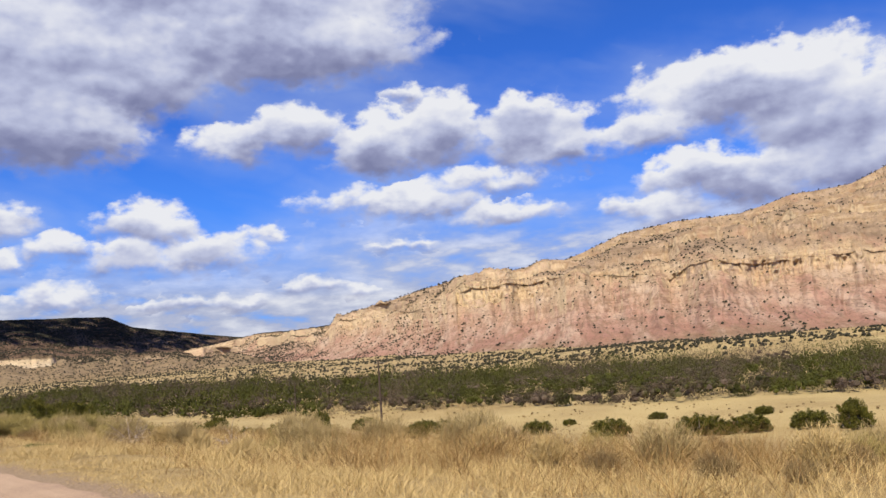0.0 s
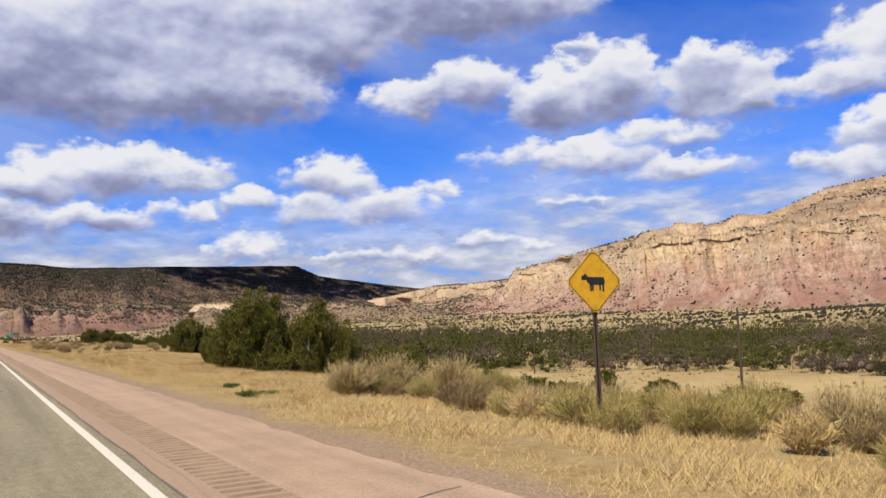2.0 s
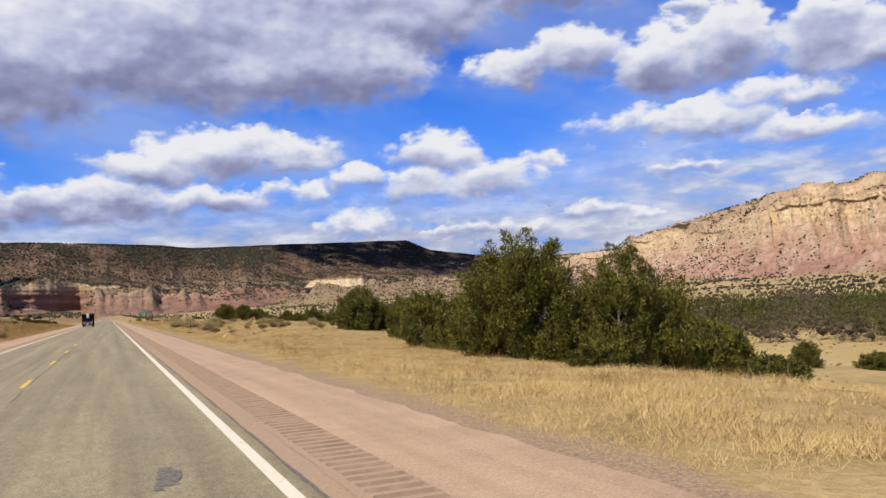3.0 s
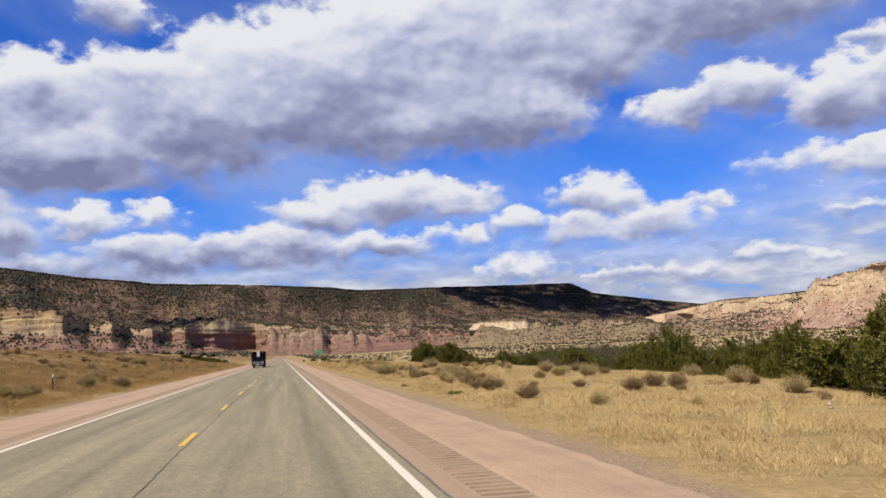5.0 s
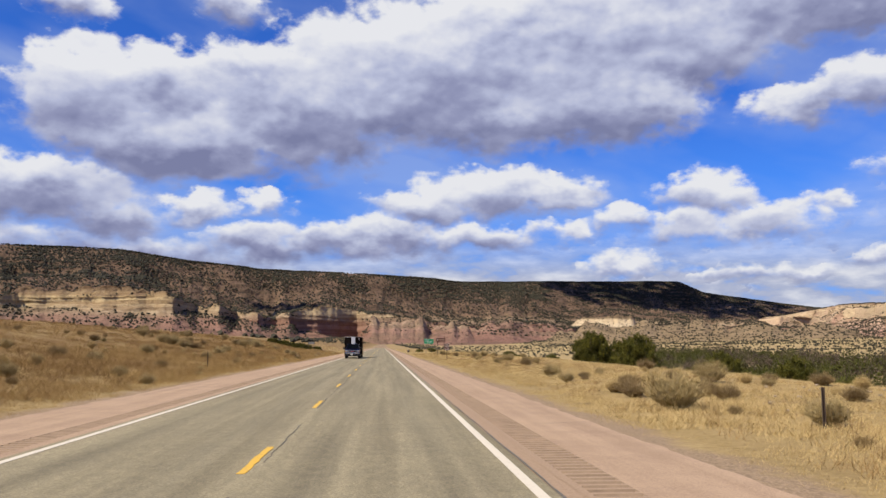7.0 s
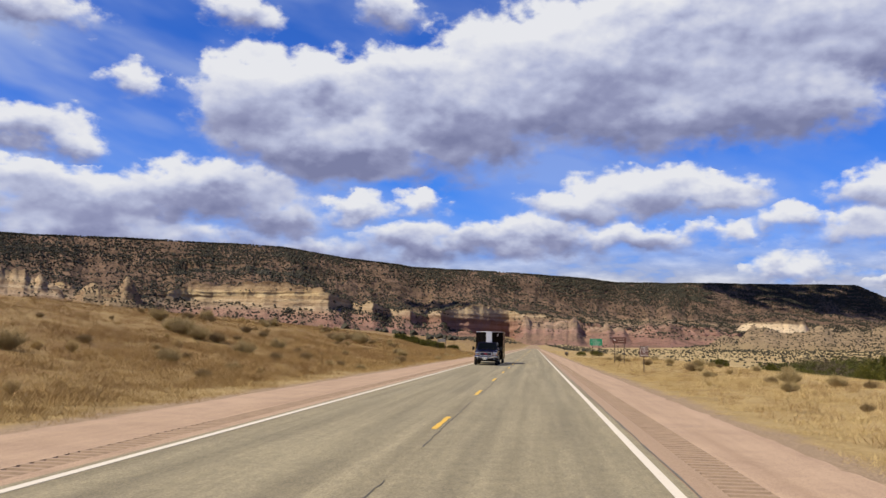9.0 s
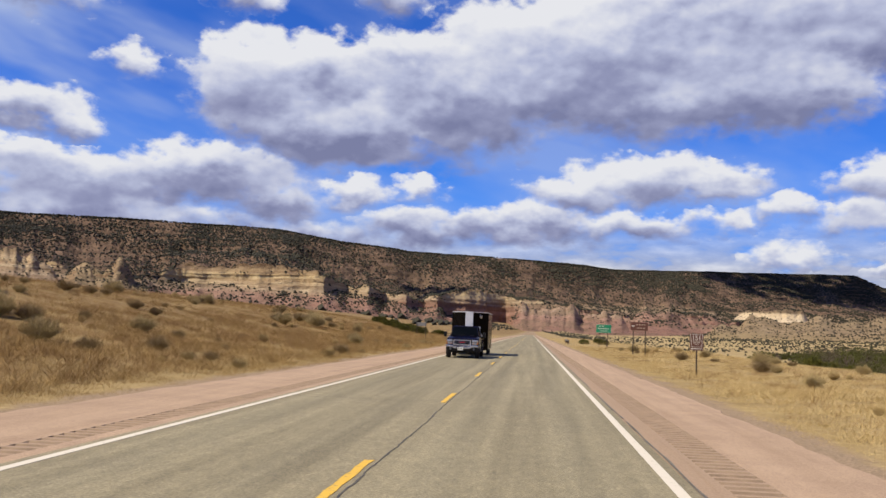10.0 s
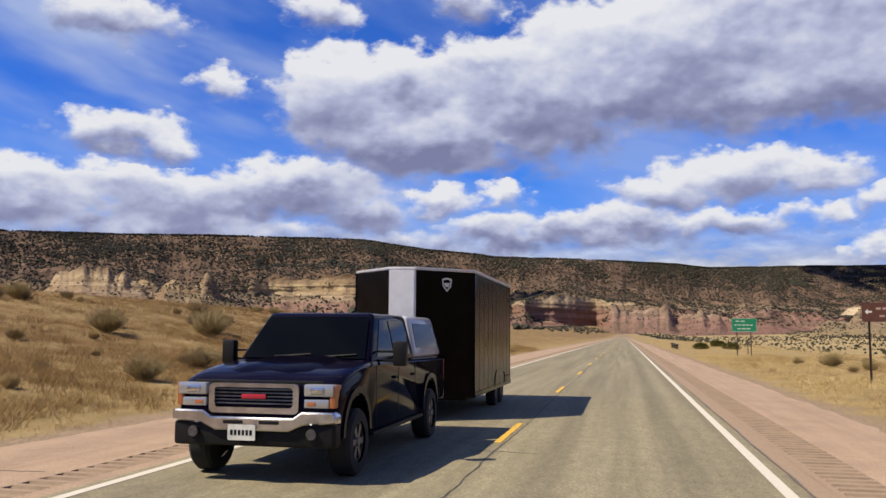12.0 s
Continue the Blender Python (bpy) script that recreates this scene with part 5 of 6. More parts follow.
lay_blobs("valley_brush", M_JUNIPER_FAR, "dark brush dotted over the grassy bench", np.stack([px, py, land(px, py)], 1), rng.uniform(0.5, 2.3, len(px)), 86, far=True)
a = rng.uniform(22, 82, 5200)
r = np.interp(a, [18, 28, 33, 36, 39, 42, 49, 56, 66, 80, 115], [4300, 3700, 2930, 2500, 2150, 1823, 1700, 1600, 1520, 1480, 1600]) * (0.72 - 0.27 * rng.random(5200) ** 1.6)
px, py = r * np.sin(np.radians(a)), r * np.cos(np.radians(a))
keep = fbm(px / 60, py / 60, 3, 90) > rng.uniform(-0.05, 0.34, len(px))
px, py = px[keep], py[keep]
lay_blobs("bench_brush", M_JUNIPER_FAR, "dark junipers and brush at the foot of the pink mesa", np.stack([px, py, land(px, py)], 1), rng.uniform(0.9, 2.9, len(px)), 97, far=True)
px, py = rng.uniform(-900, 900, 12000), rng.uniform(400, 2000, 12000)
keep = np.abs(px + 2) > 25
px, py = px[keep], py[keep]
lay_blobs("plain_brush", M_JUNIPER_FAR, "dark junipers on the plain below the cliffs", np.stack([px, py, land(px, py)], 1), rng.uniform(0.8, 2.0, len(px)), 87, far=True)


def make_thicket():
    """The creek's belt of small trees, part green and part bare, along the valley floor."""
    rnd = np.random.default_rng(91)
    m = 5200
    y = 1180 * rnd.random(m) ** 1.25 - 120
    inner = np.interp(y, [-120, 100, 170, 264, 329, 435, 700, 1060], [228, 220, 200, 182, 160, 140, 165, 220]) + 26 * fbm(y / 50, y * 0, 3, 92)
    outer = np.interp(y, [-120, 174, 311, 574, 1060], [335, 332, 362, 400, 430]) + 50 * fbm(y / 80, y * 0 + 4, 3, 93)
    x = inner + (outer - inner) * rnd.random(m) ** 1.1
    h = rnd.uniform(2.6, 7.8, m) * (0.85 + 3.0 * fbm(x / 36, y / 36, 2, 94)).clip(0.22, 1.7)
    parts = []
    for xi, yi, hi in zip(x, y, h):
        k = 260 if yi < 300 else 80
        d = rnd.normal(0, 1, (k, 3))
        d /= np.linalg.norm(d, axis=1)[:, None]
        lobe = rnd.normal(0, 1, (5, 3)) * np.array([0.34, 0.34, 0.20]) * hi
        c = np.array([xi, yi, 0]) + lobe[rnd.integers(0, 5, k)] + d * hi * np.array([0.30, 0.30, 0.32]) * rnd.uniform(0.45, 1.15, (k, 1))
        c[:, 2] += float(land(np.array(xi), np.array(yi))) + hi * 0.48
        s = 0.36 if yi < 300 else 0.8
        parts.append(sprigs(c, d, s * 1.9, s * 0.6, rnd, 0.8))
    core = np.stack([x, y, land(x, y) + h * 0.12], 1)
    core = np.repeat(core, 3, 0) + rnd.normal(0, 1, (3 * m, 3)) * np.array([0.30, 0.30, 0.08]) * np.repeat(h, 3)[:, None] + np.array([0, 0, 0.14]) * np.repeat(h, 3)[:, None]
    lay_blobs("thicket_undergrowth", M_THICKET, "dense dark undergrowth along the creek", core, np.minimum(np.repeat(h, 3) * 0.15, 1.0), 96, 0.9, "thicket")
    tagged(new("creek_thicket", big_mesh("creek_thicket", *merge(parts), M_THICKET)), "belt of green and bare brown creek trees", "thicket", kind="stuff")


make_thicket()
px, py = rng.uniform(55, 195, 3400), rng.uniform(0, 330, 3400)
keep = fbm(px / 16, py / 16, 3, 88) > -0.05
px, py = px[keep], py[keep]
lay_blobs("flat_brush", M_SAGE, "low grey-brown brush on the sandy flat", np.stack([px, py, land(px, py)], 1), 0.12 + 0.38 * rng.random(len(px)) ** 2, 89, 0.7)
M_STONE = material("pale_fieldstone", lambda n: {"Base Color": n.ramp(n.noise(where(n), 6.0, 4), [(0.3, (0.20, 0.155, 0.110)), (0.7, (0.33, 0.268, 0.198))]), "Roughness": 0.9})
px, py = rng.uniform(10, 20, 320), rng.uniform(126, 182, 320)
lay_blobs("bank_stones", M_STONE, "pale broken stones on the grassy bank", np.stack([px, py, land(px, py)], 1), rng.uniform(0.02, 0.09, 320), 95, 0.5, "stones")

# ---- signs, poles and small roadside things ----
def paint(name_a, colour, rough=0.5, metal=0.0, wear=0.12):
    dark = tuple(v * (1 - wear * 2) for v in colour)
    return material(name_a, lambda n: {"Base Color": n.ramp(n.noise(where(n), 7.0, 5, 0.65), [(0.32, dark), (0.55, colour)]), "Roughness": rough, "Metallic": metal})


M_SIGN_YELLOW = paint("yellow_sign_sheeting", (0.56, 0.31, 0.008), 0.45)
M_SIGN_BLACK = paint("black_sign_paint", (0.012, 0.012, 0.014), 0.5)
M_SIGN_GREEN = paint("green_sign_sheeting", (0.004, 0.17, 0.075), 0.45)
M_SIGN_BROWN = paint("brown_sign_sheeting", (0.085, 0.030, 0.016), 0.5)
M_SIGN_WHITE = paint("white_sign_lettering", (0.55, 0.53, 0.48), 0.5)
M_SIGN_TAN = paint("faded_tan_lettering", (0.34, 0.26, 0.20), 0.6)
M_SIGN_BACK = paint("bare_aluminium_sign_back", (0.20, 0.195, 0.185), 0.6, 0.5)
M_POST = paint("rusted_steel_post", (0.055, 0.035, 0.025), 0.8)
M_POLE = paint("weathered_pole_wood", (0.052, 0.033, 0.024), 0.9)
M_GALV = paint("galvanised_steel", (0.42, 0.42, 0.41), 0.5, 0.7)


def part(name, bm, mat, parent=None, label=""):
    """Links a bmesh as one mesh object under a thing or a part."""
    bmesh.ops.recalc_face_normals(bm, faces=bm.faces)
    me = bpy.data.meshes.new(name)
    bm.to_mesh(me)
    bm.free()
    me.polygons.foreach_set("use_smooth", np.ones(len(me.polygons), dtype=bool))
    me.set_sharp_from_angle(angle=radians(34))
    me.materials.append(mat)
    ob = new(name, me)
    ob.parent = parent
    return tagged(ob, label)


def box(x0, x1, y0, y1, z0, z1, bevel=0.0, segments=2):
    bm = bmesh.new()
    bmesh.ops.create_cube(bm, size=1.0, matrix=Matrix.Translation(((x0 + x1) / 2, (y0 + y1) / 2, (z0 + z1) / 2)) @ Matrix.Diagonal((x1 - x0, y1 - y0, z1 - z0, 1)))
    if bevel:
        bmesh.ops.bevel(bm, geom=list(bm.edges), offset=bevel, segments=segments, affect="EDGES", profile=0.6)
    return bm


def plate(points, y0, y1, bevel=0.0):
    """A flat plate in the x-z plane, from y0 (front) to y1."""
    bm = bmesh.new()
    f = bm.faces.new([bm.verts.new((x, y0, z)) for x, z in points])
    ext = bmesh.ops.extrude_face_region(bm, geom=[f])
    for v in [g for g in ext["geom"] if isinstance(g, bmesh.types.BMVert)]:
        v.co.y = y1
    if bevel:
        bmesh.ops.bevel(bm, geom=[e for e in bm.edges if abs(e.verts[0].co.y - e.verts[1].co.y) < 1e-5 and e.verts[0].co.y < (y0 + y1) / 2], offset=bevel, segments=1, affect="EDGES")
    return bm


def rounded(w, h, r, cx=0.0, cz=0.0, steps=4):
    """The outline of a rounded rectangle."""
    pts = []
    for sx, sz, a0 in ((1, 1, 0), (-1, 1, 90), (-1, -1, 180), (1, -1, 270)):
        for k in range(steps + 1):
            a = radians(a0 + 90 * k / steps)
            pts.append((cx + sx * (w / 2 - r) + r * math.cos(a), cz + sz * (h / 2 - r) + r * math.sin(a)))
    return pts


def ring_plate(outer, inner, y0, y1):
    """A frame between two outlines with the same number of points."""
    bm = bmesh.new()
    loops = [[bm.verts.new((x, y, z)) for x, z in pts] for pts, y in ((outer, y0), (inner, y0), (inner, y1), (outer, y1))]
    m = len(outer)
    for a, b in ((0, 1), (1, 2), (2, 3), (3, 0)):
        for k in range(m):
            bm.faces.new((loops[a][k], loops[a][(k + 1) % m], loops[b][(k + 1) % m], loops[b][k]))
    return bm


def post_mesh(h, w=0.055, d=0.04):
    """A U-channel post with a rounded flange."""
    pts = [(-w / 2, 0), (-w / 2 + 0.012, 0), (-w / 4, d), (w / 4, d), (w / 2 - 0.012, 0), (w / 2, 0), (w / 4 + 0.008, d + 0.008), (-w / 4 - 0.008, d + 0.008)]
    bm = bmesh.new()
    f = bm.faces.new([bm.verts.new((x, y, -0.3)) for x, y in pts])
    ext = bmesh.ops.extrude_face_region(bm, geom=[f])
    for v in [g for g in ext["geom"] if isinstance(g, bmesh.types.BMVert)]:
        v.co.z = h
    return bm


def letters(text, size, mat, parent, x, z, y, name="lettering"):
    """Raised lettering in the built-in font, centred on x, with its foot at z."""
    curve = bpy.data.curves.new(name, "FONT")
    curve.body, curve.size, curve.extrude, curve.align_x = text, size, 0.002, "CENTER"
    tmp = bpy.data.objects.new(name, curve)
    scene.collection.objects.link(tmp)
    me = bpy.data.meshes.new_from_object(tmp.evaluated_get(bpy.context.evaluated_depsgraph_get()))
    bpy.data.objects.remove(tmp)
    me.transform(pose(x, y, z, 90, 0, 0))
    me.materials.clear()
    me.materials.append(mat)
    ob = new(name, me)
    ob.parent = parent
    return ob


def ground_at(x, y):
    return float(land(np.array(float(x)), np.array(float(y))))


def cattle_sign(x, y):
    top = tagged(new("warning_sign"), "yellow diamond cattle warning sign on a dark steel post", "road sign")
    top.location = (x, y, ground_at(x, y))
    top.rotation_euler = (0, 0, radians(-6))
    c, r = 2.70, 0.545
    diamond = lambda q, k=0.05: [(math.cos(radians(a)) * q + dx, c + math.sin(radians(a)) * q + dz) for a, pair in ((0, ((0, -k), (0, k))), (90, ((k, 0), (-k, 0))), (180, ((0, k), (0, -k))), (270, ((-k, 0), (k, 0)))) for dx, dz in pair]
    part("post", post_mesh(2.6, 0.075, 0.05), M_POST, top).location = (0, 0.02, 0)
    panel = part("panel", plate(diamond(r), 0.0, 0.004), M_SIGN_YELLOW, top, "yellow reflective diamond panel")
    part("border", ring_plate(diamond(r - 0.02), diamond(r - 0.035), -0.003, 0.0), M_SIGN_BLACK, panel)
    part("backing", plate(diamond(r), 0.0045, 0.007), M_SIGN_BACK, top)
    # the beast is drawn as plain blocks
    bm = plate([(-0.15, 0.06), (0.20, 0.05), (0.22, -0.02), (0.20, -0.09), (-0.10, -0.08), (-0.16, -0.03)], -0.004, 0.0)
    for x0, x1, z0, z1 in ((-0.10, -0.065, -0.20, -0.06), (-0.055, -0.025, -0.19, -0.06), (0.10, 0.13, -0.19, -0.06), (0.165, 0.20, -0.21, -0.06), (-0.27, -0.14, 0.005, 0.085), (-0.215, -0.17, 0.06, 0.115)):
        other = plate([(x0, z0), (x1, z0), (x1, z1), (x0, z1)], -0.004, 0.0)
        tmp = bpy.data.meshes.new("tmp")
        other.to_mesh(tmp)
        other.free()
        bm.from_mesh(tmp)
        bpy.data.meshes.remove(tmp)
    for v in bm.verts:
        v.co.z += c + 0.03
    part("symbol", bm, M_SIGN_BLACK, panel, "black block symbol")
    bm = box(-0.03, 0.0, -0.012, -0.004, c - 0.42, c - 0.40)
    part("bolt", bm, M_GALV, panel)


def route_sign(x, y):
    top = tagged(new("route_sign"), "brown forest route sign numbered 151 with an arrow", "road sign")
    top.location = (x, y, ground_at(x, y))
    top.rotation_euler = (0, 0, radians(-4))
    part("post", post_mesh(1.25, 0.07, 0.05), M_POST, top).location = (0, 0.012, 0)
    panel = part("panel", plate(rounded(0.64, 0.80, 0.04, 0, 1.60), 0.0, 0.005), M_SIGN_BROWN, top, "brown panel")
    shape = lambda w0, w1, z0, z1: [(-w0, z1), (w0, z1), (w1, z0), (-w1, z0)]
    part("border", ring_plate(shape(0.295, 0.235, 1.36, 1.97), shape(0.28, 0.222, 1.373, 1.957), -0.003, 0.0), M_SIGN_WHITE, panel)
    part("rule", plate([(-0.26, 1.645), (0.26, 1.645), (0.26, 1.66), (-0.26, 1.66)], -0.003, 0.0), M_SIGN_WHITE, panel)
    letters("151", 0.30, M_SIGN_WHITE, panel, 0, 1.70, -0.001)
    letters("National", 0.085, M_SIGN_WHITE, panel, 0, 1.555, -0.001)
    letters("Forest", 0.085, M_SIGN_WHITE, panel, 0, 1.47, -0.001)
    part("arrow", plate([(-0.27, 1.28), (-0.19, 1.335), (-0.19, 1.295), (0.26, 1.295), (0.26, 1.265), (-0.19, 1.265), (-0.19, 1.225)], -0.003, 0.0), M_SIGN_WHITE, panel)
    part("backing", plate(rounded(0.64, 0.80, 0.04, 0, 1.60), 0.0055, 0.008), M_SIGN_BACK, top)


def board_sign(name, label, x, y, width, z0, z1, mat, bars, posts, turn, arrow=False):
    """A board on two posts, with rows of plain bars for its writing: (height share, width share, offset share)."""
    top = tagged(new(name), label, "road sign")
    g = ground_at(x, y)
    top.location = (x, y, g)
    top.rotation_euler = (0, 0, radians(turn))
    z0, z1 = z0 - g, z1 - g
    for px in posts:
        part("post", post_mesh(z1 - 0.08, 0.085, 0.06), M_POST, top).location = (px, 0.02, 0)
    out = rounded(width, z1 - z0, 0.06, 0, (z0 + z1) / 2)
    panel = part("panel", plate(out, 0.0, 0.006), mat, top)
    part("border", ring_plate(rounded(width - 0.03, z1 - z0 - 0.03, 0.05, 0, (z0 + z1) / 2), rounded(width - 0.06, z1 - z0 - 0.06, 0.04, 0, (z0 + z1) / 2), -0.003, 0.0), M_SIGN_WHITE if mat is M_SIGN_GREEN else mat, panel)
    for share, wide, shift in bars:
        zc = z0 + (z1 - z0) * share
        words = max(2, int(wide * 7))
        x0 = -width * wide / 2 + width * shift
        for k in range(words):
            a, b = x0 + width * wide * k / words, x0 + width * wide * (k + 0.72) / words
            part("text_bar", plate([(a, zc - 0.04), (b, zc - 0.04), (b, zc + 0.04), (a, zc + 0.04)], -0.003, 0.0), M_SIGN_WHITE if mat is M_SIGN_GREEN else M_SIGN_TAN, panel)
    if arrow:
        zc, a = (z0 + z1) / 2 + 0.02, -width / 2 + 0.10
        part("arrow", plate([(a, zc), (a + 0.12, zc + 0.10), (a + 0.12, zc + 0.035), (a + 0.26, zc + 0.035), (a + 0.26, zc - 0.035), (a + 0.12, zc - 0.035), (a + 0.12, zc - 0.10)], -0.003, 0.0), M_SIGN_WHITE, panel)
    part("backing", plate(out, 0.0065, 0.010), M_SIGN_BACK, top)


cattle_sign(9.80, 55.3)
route_sign(7.95, 258.3)
board_sign("guide_sign", "brown recreation guide board with an arrow on two posts", 9.66, 294.3, 1.54, 2.30, 3.02, M_SIGN_BROWN, ((0.70, 0.58, 0.12), (0.30, 0.48, 0.14)), (-0.52, 0.55), -3, True)
board_sign("distance_sign", "green distance board with three white lines", 9.80, 334.0, 2.0, 2.10, 3.22, M_SIGN_GREEN, ((0.78, 0.42, -0.12), (0.50, 0.78, 0.0), (0.22, 0.56, 0.02)), (-0.58, 0.52), -3)
board_sign("sign_from_behind", "grey back of a two-post road sign", -15.0, 332.0, 1.4, 2.1, 2.6, M_SIGN_BACK, (), (-0.62, 0.62), 178)


def utility_pole(x, y, height, tilt=0.0, arm=True):
    top = tagged(new("utility_pole"), "tall weathered wooden utility pole", "pole", "utility poles")
    top.location = (x, y, ground_at(x, y))
    top.rotation_euler = (0, radians(tilt), 0)
    bm = bmesh.new()
    bmesh.ops.create_cone(bm, cap_ends=True, segments=12, radius1=0.22, radius2=0.15, depth=height + 0.6, matrix=Matrix.Translation((0, 0, height / 2 - 0.3)))
    part("shaft", bm, M_POLE, top)
    if arm:
        part("crossarm", box(-1.1, 1.1, -0.20, -0.11, height - 0.75, height - 0.62, 0.015), M_POLE, top)
        for px in (-1.0, -0.45, 0.45, 1.0):
            b = bmesh.new()
            bmesh.ops.create_cone(b, cap_ends=True, segments=8, radius1=0.05, radius2=0.03, depth=0.16, matrix=Matrix.Translation((px, -0.155, height - 0.54)))
            part("insulator", b, M_GALV, top)


utility_pole(91.0, 125.5, 15.1)
utility_pole(162.0, 276.5, 13.0, 1.0)
utility_pole(233.0, 427.0, 13.0, 0.0)


def marker_post(x, y, h, label, cap=None):
    top = tagged(new("marker_post"), label, "marker post", "roadside marker posts")
    top.location = (x, y, ground_at(x, y))
    part("stake", post_mesh(h, 0.07, 0.03), M_POST, top)
    if cap:
        part("reflector", plate(rounded(0.085, 0.2, 0.02, 0, h - 0.12), -0.006, 0.0), cap, top)


marker_post(9.0, 168.4, 0.85, "slim rusted marker post in the grass")
marker_post(-13.4, 162.7, 1.0, "slim marker post with a white reflector", M_SIGN_WHITE)
marker_post(-12.5, 213.0, 1.1, "slim rusted marker post on the bank")
marker_post(10.6, 338.0, 1.2, "slim marker post beside the green board")


def guard_rail(x, y0, y1):
    top = tagged(new("guard_rail"), "short galvanised guard rail on posts", "guard rail")
    g = ground_at(x, (y0 + y1) / 2)
    top.location = (x, y0, g)
    prof = [(0.0, 0.45), (0.05, 0.50), (0.05, 0.55), (0.0, 0.59), (0.05, 0.63), (0.05, 0.68), (0.0, 0.73)]
    bm = bmesh.new()
    rows = [[bm.verts.new((-px - off, yy, pz)) for px, pz in prof for off in (0.0,)] for yy in np.linspace(0, y1 - y0, 9)]
    for a, b in zip(rows, rows[1:]):
        for k in range(len(prof) - 1):
            bm.faces.new((a[k], a[k + 1], b[k + 1], b[k]))
    bmesh.ops.solidify(bm, geom=list(bm.faces), thickness=0.006)
    part("rail", bm, M_GALV, top)
    for yy in np.arange(0.3, y1 - y0, 1.9):
        part("post", box(0.0, 0.10, yy - 0.07, yy + 0.07, -0.3, 0.72, 0.01), M_POLE, top)


guard_rail(6.9, 376, 392)
marker_post(6.6, 374.5, 1.0, "yellow object marker at the guard rail", M_SIGN_YELLOW)


def paper_scrap(x, y):
    """A torn strip of white card, bent along its length."""
    top = tagged(new("paper_scrap"), "torn strip of white card in the grass", "litter")
    top.location, top.rotation_euler = (x, y, ground_at(x, y) + 0.09), (radians(20), radians(-38), radians(40))
    bm = bmesh.new()
    rows = [[bm.verts.new((u * 0.10, w + 0.006 * math.sin(u * 9), 0.03 * u * u)) for w in (-0.025, 0.025)] for u in np.linspace(-1, 1, 9)]
    for ra, rb in zip(rows, rows[1:]):
        bm.faces.new((ra[0], ra[1], rb[1], rb[0]))
    bmesh.ops.solidify(bm, geom=list(bm.faces), thickness=0.003)
    part("card", bm, M_SIGN_WHITE, top)


paper_scrap(5.55, 42.4)


def dead_branches(x, y, seed):
    """A fallen dead shrub: bent grey boughs that lie and arch over the grass."""
    rnd = np.random.default_rng(seed)
    parts = []
    for k in range(26):
        a, p = rnd.uniform(0, 2 * np.pi), np.array([0.0, 0.0, 0.05])
        d = np.array([np.cos(a), np.sin(a), rnd.uniform(0.2, 0.9)])
        r = rnd.uniform(0.012, 0.026)
        for j in range(5):
            d = d + rnd.normal(0, 0.28, 3) + np.array([0, 0, -0.12])
            q = p + d / np.linalg.norm(d) * rnd.uniform(0.16, 0.30)
            q[2] = max(q[2], 0.04)
            parts.append(bough(p, q, r, r * 0.72, 5))
            p, r = q, r * 0.72
    ob = tagged(new("dead_shrub", big_mesh("dead_shrub", *merge(parts), M_DEAD)), "bare dead shrub with bent grey branches", "shrub", "roadside shrubs")
    ob.location = (x, y, ground_at(x, y))


M_DEAD = material("bleached_dead_wood", lambda n: {"Base Color": n.ramp(n.noise(where(n), 9.0, 4), [(0.35, (0.17, 0.13, 0.10)), (0.65, (0.40, 0.33, 0.27))]), "Roughness": 0.9})
for k, (x, y) in enumerate(((10.9, 29.6), (12.3, 29.2), (12.9, 26.4), (11.9, 31.8))):
    dead_branches(x, y, 300 + k)

# ---- pickup truck with camper shell, towing an enclosed trailer ----
def car_paint(name_a, colour, rough=0.07, coat=0.0, dust=0.03, gloss=0.5):
    def build(n):
        p = where(n)
        grime = n.noise(p, 2.5, 5, 0.65)
        c = n.mix(n.span(grime, 0.42, 0.75, 0, dust), colour, (0.16, 0.115, 0.08))
        return {"Base Color": c, "Roughness": n.span(grime, 0.35, 0.7, rough, rough + 0.08), "IOR": 1.18, "Specular IOR Level": gloss, "Coat Weight": coat, "Coat Roughness": 0.06}
    return material(name_a, build)


M_TRUCK = car_paint("dark_blue_black_paint", (0.0040, 0.0032, 0.0100), 0.06, 0.0, 0.01, 0.30)
M_TRUCK_DARK = material("black_plastic", lambda n: {"Base Color": n.ramp(n.noise(where(n), 7.0, 4), [(0.35, (0.003, 0.003, 0.0032)), (0.7, (0.008, 0.0075, 0.007))]), "Roughness": 0.55, "Specular IOR Level": 0.2})
M_CHROME = material("chrome", lambda n: {"Base Color": n.ramp(n.noise(where(n), 6.0, 4), [(0.35, (0.42, 0.42, 0.43)), (0.6, (0.62, 0.62, 0.63))]), "Metallic": 1.0, "Roughness": 0.20})
M_SILVER = car_paint("silver_shell_paint", (0.40, 0.40, 0.42), 0.3, 0.6, 0.15)
M_TINT = material("dark_tinted_glass", lambda n: {"Base Color": (0.002, 0.0026, 0.0030), "Roughness": 0.03, "IOR": 1.16})
M_LENS = material("clear_lamp_lens", lambda n: {"Base Color": (0.36, 0.36, 0.36), "Roughness": 0.10, "Metallic": 0.5})
M_AMBER = material("amber_lamp_lens", lambda n: {"Base Color": (0.36, 0.13, 0.05), "Roughness": 0.15, "Metallic": 0.2})
M_RUBBER = paint("black_tyre_rubber", (0.008, 0.0075, 0.007), 0.85)
M_ALLOY = material("dusty_alloy_rim", lambda n: {"Base Color": (0.20, 0.195, 0.19), "Metallic": 0.9, "Roughness": 0.4})
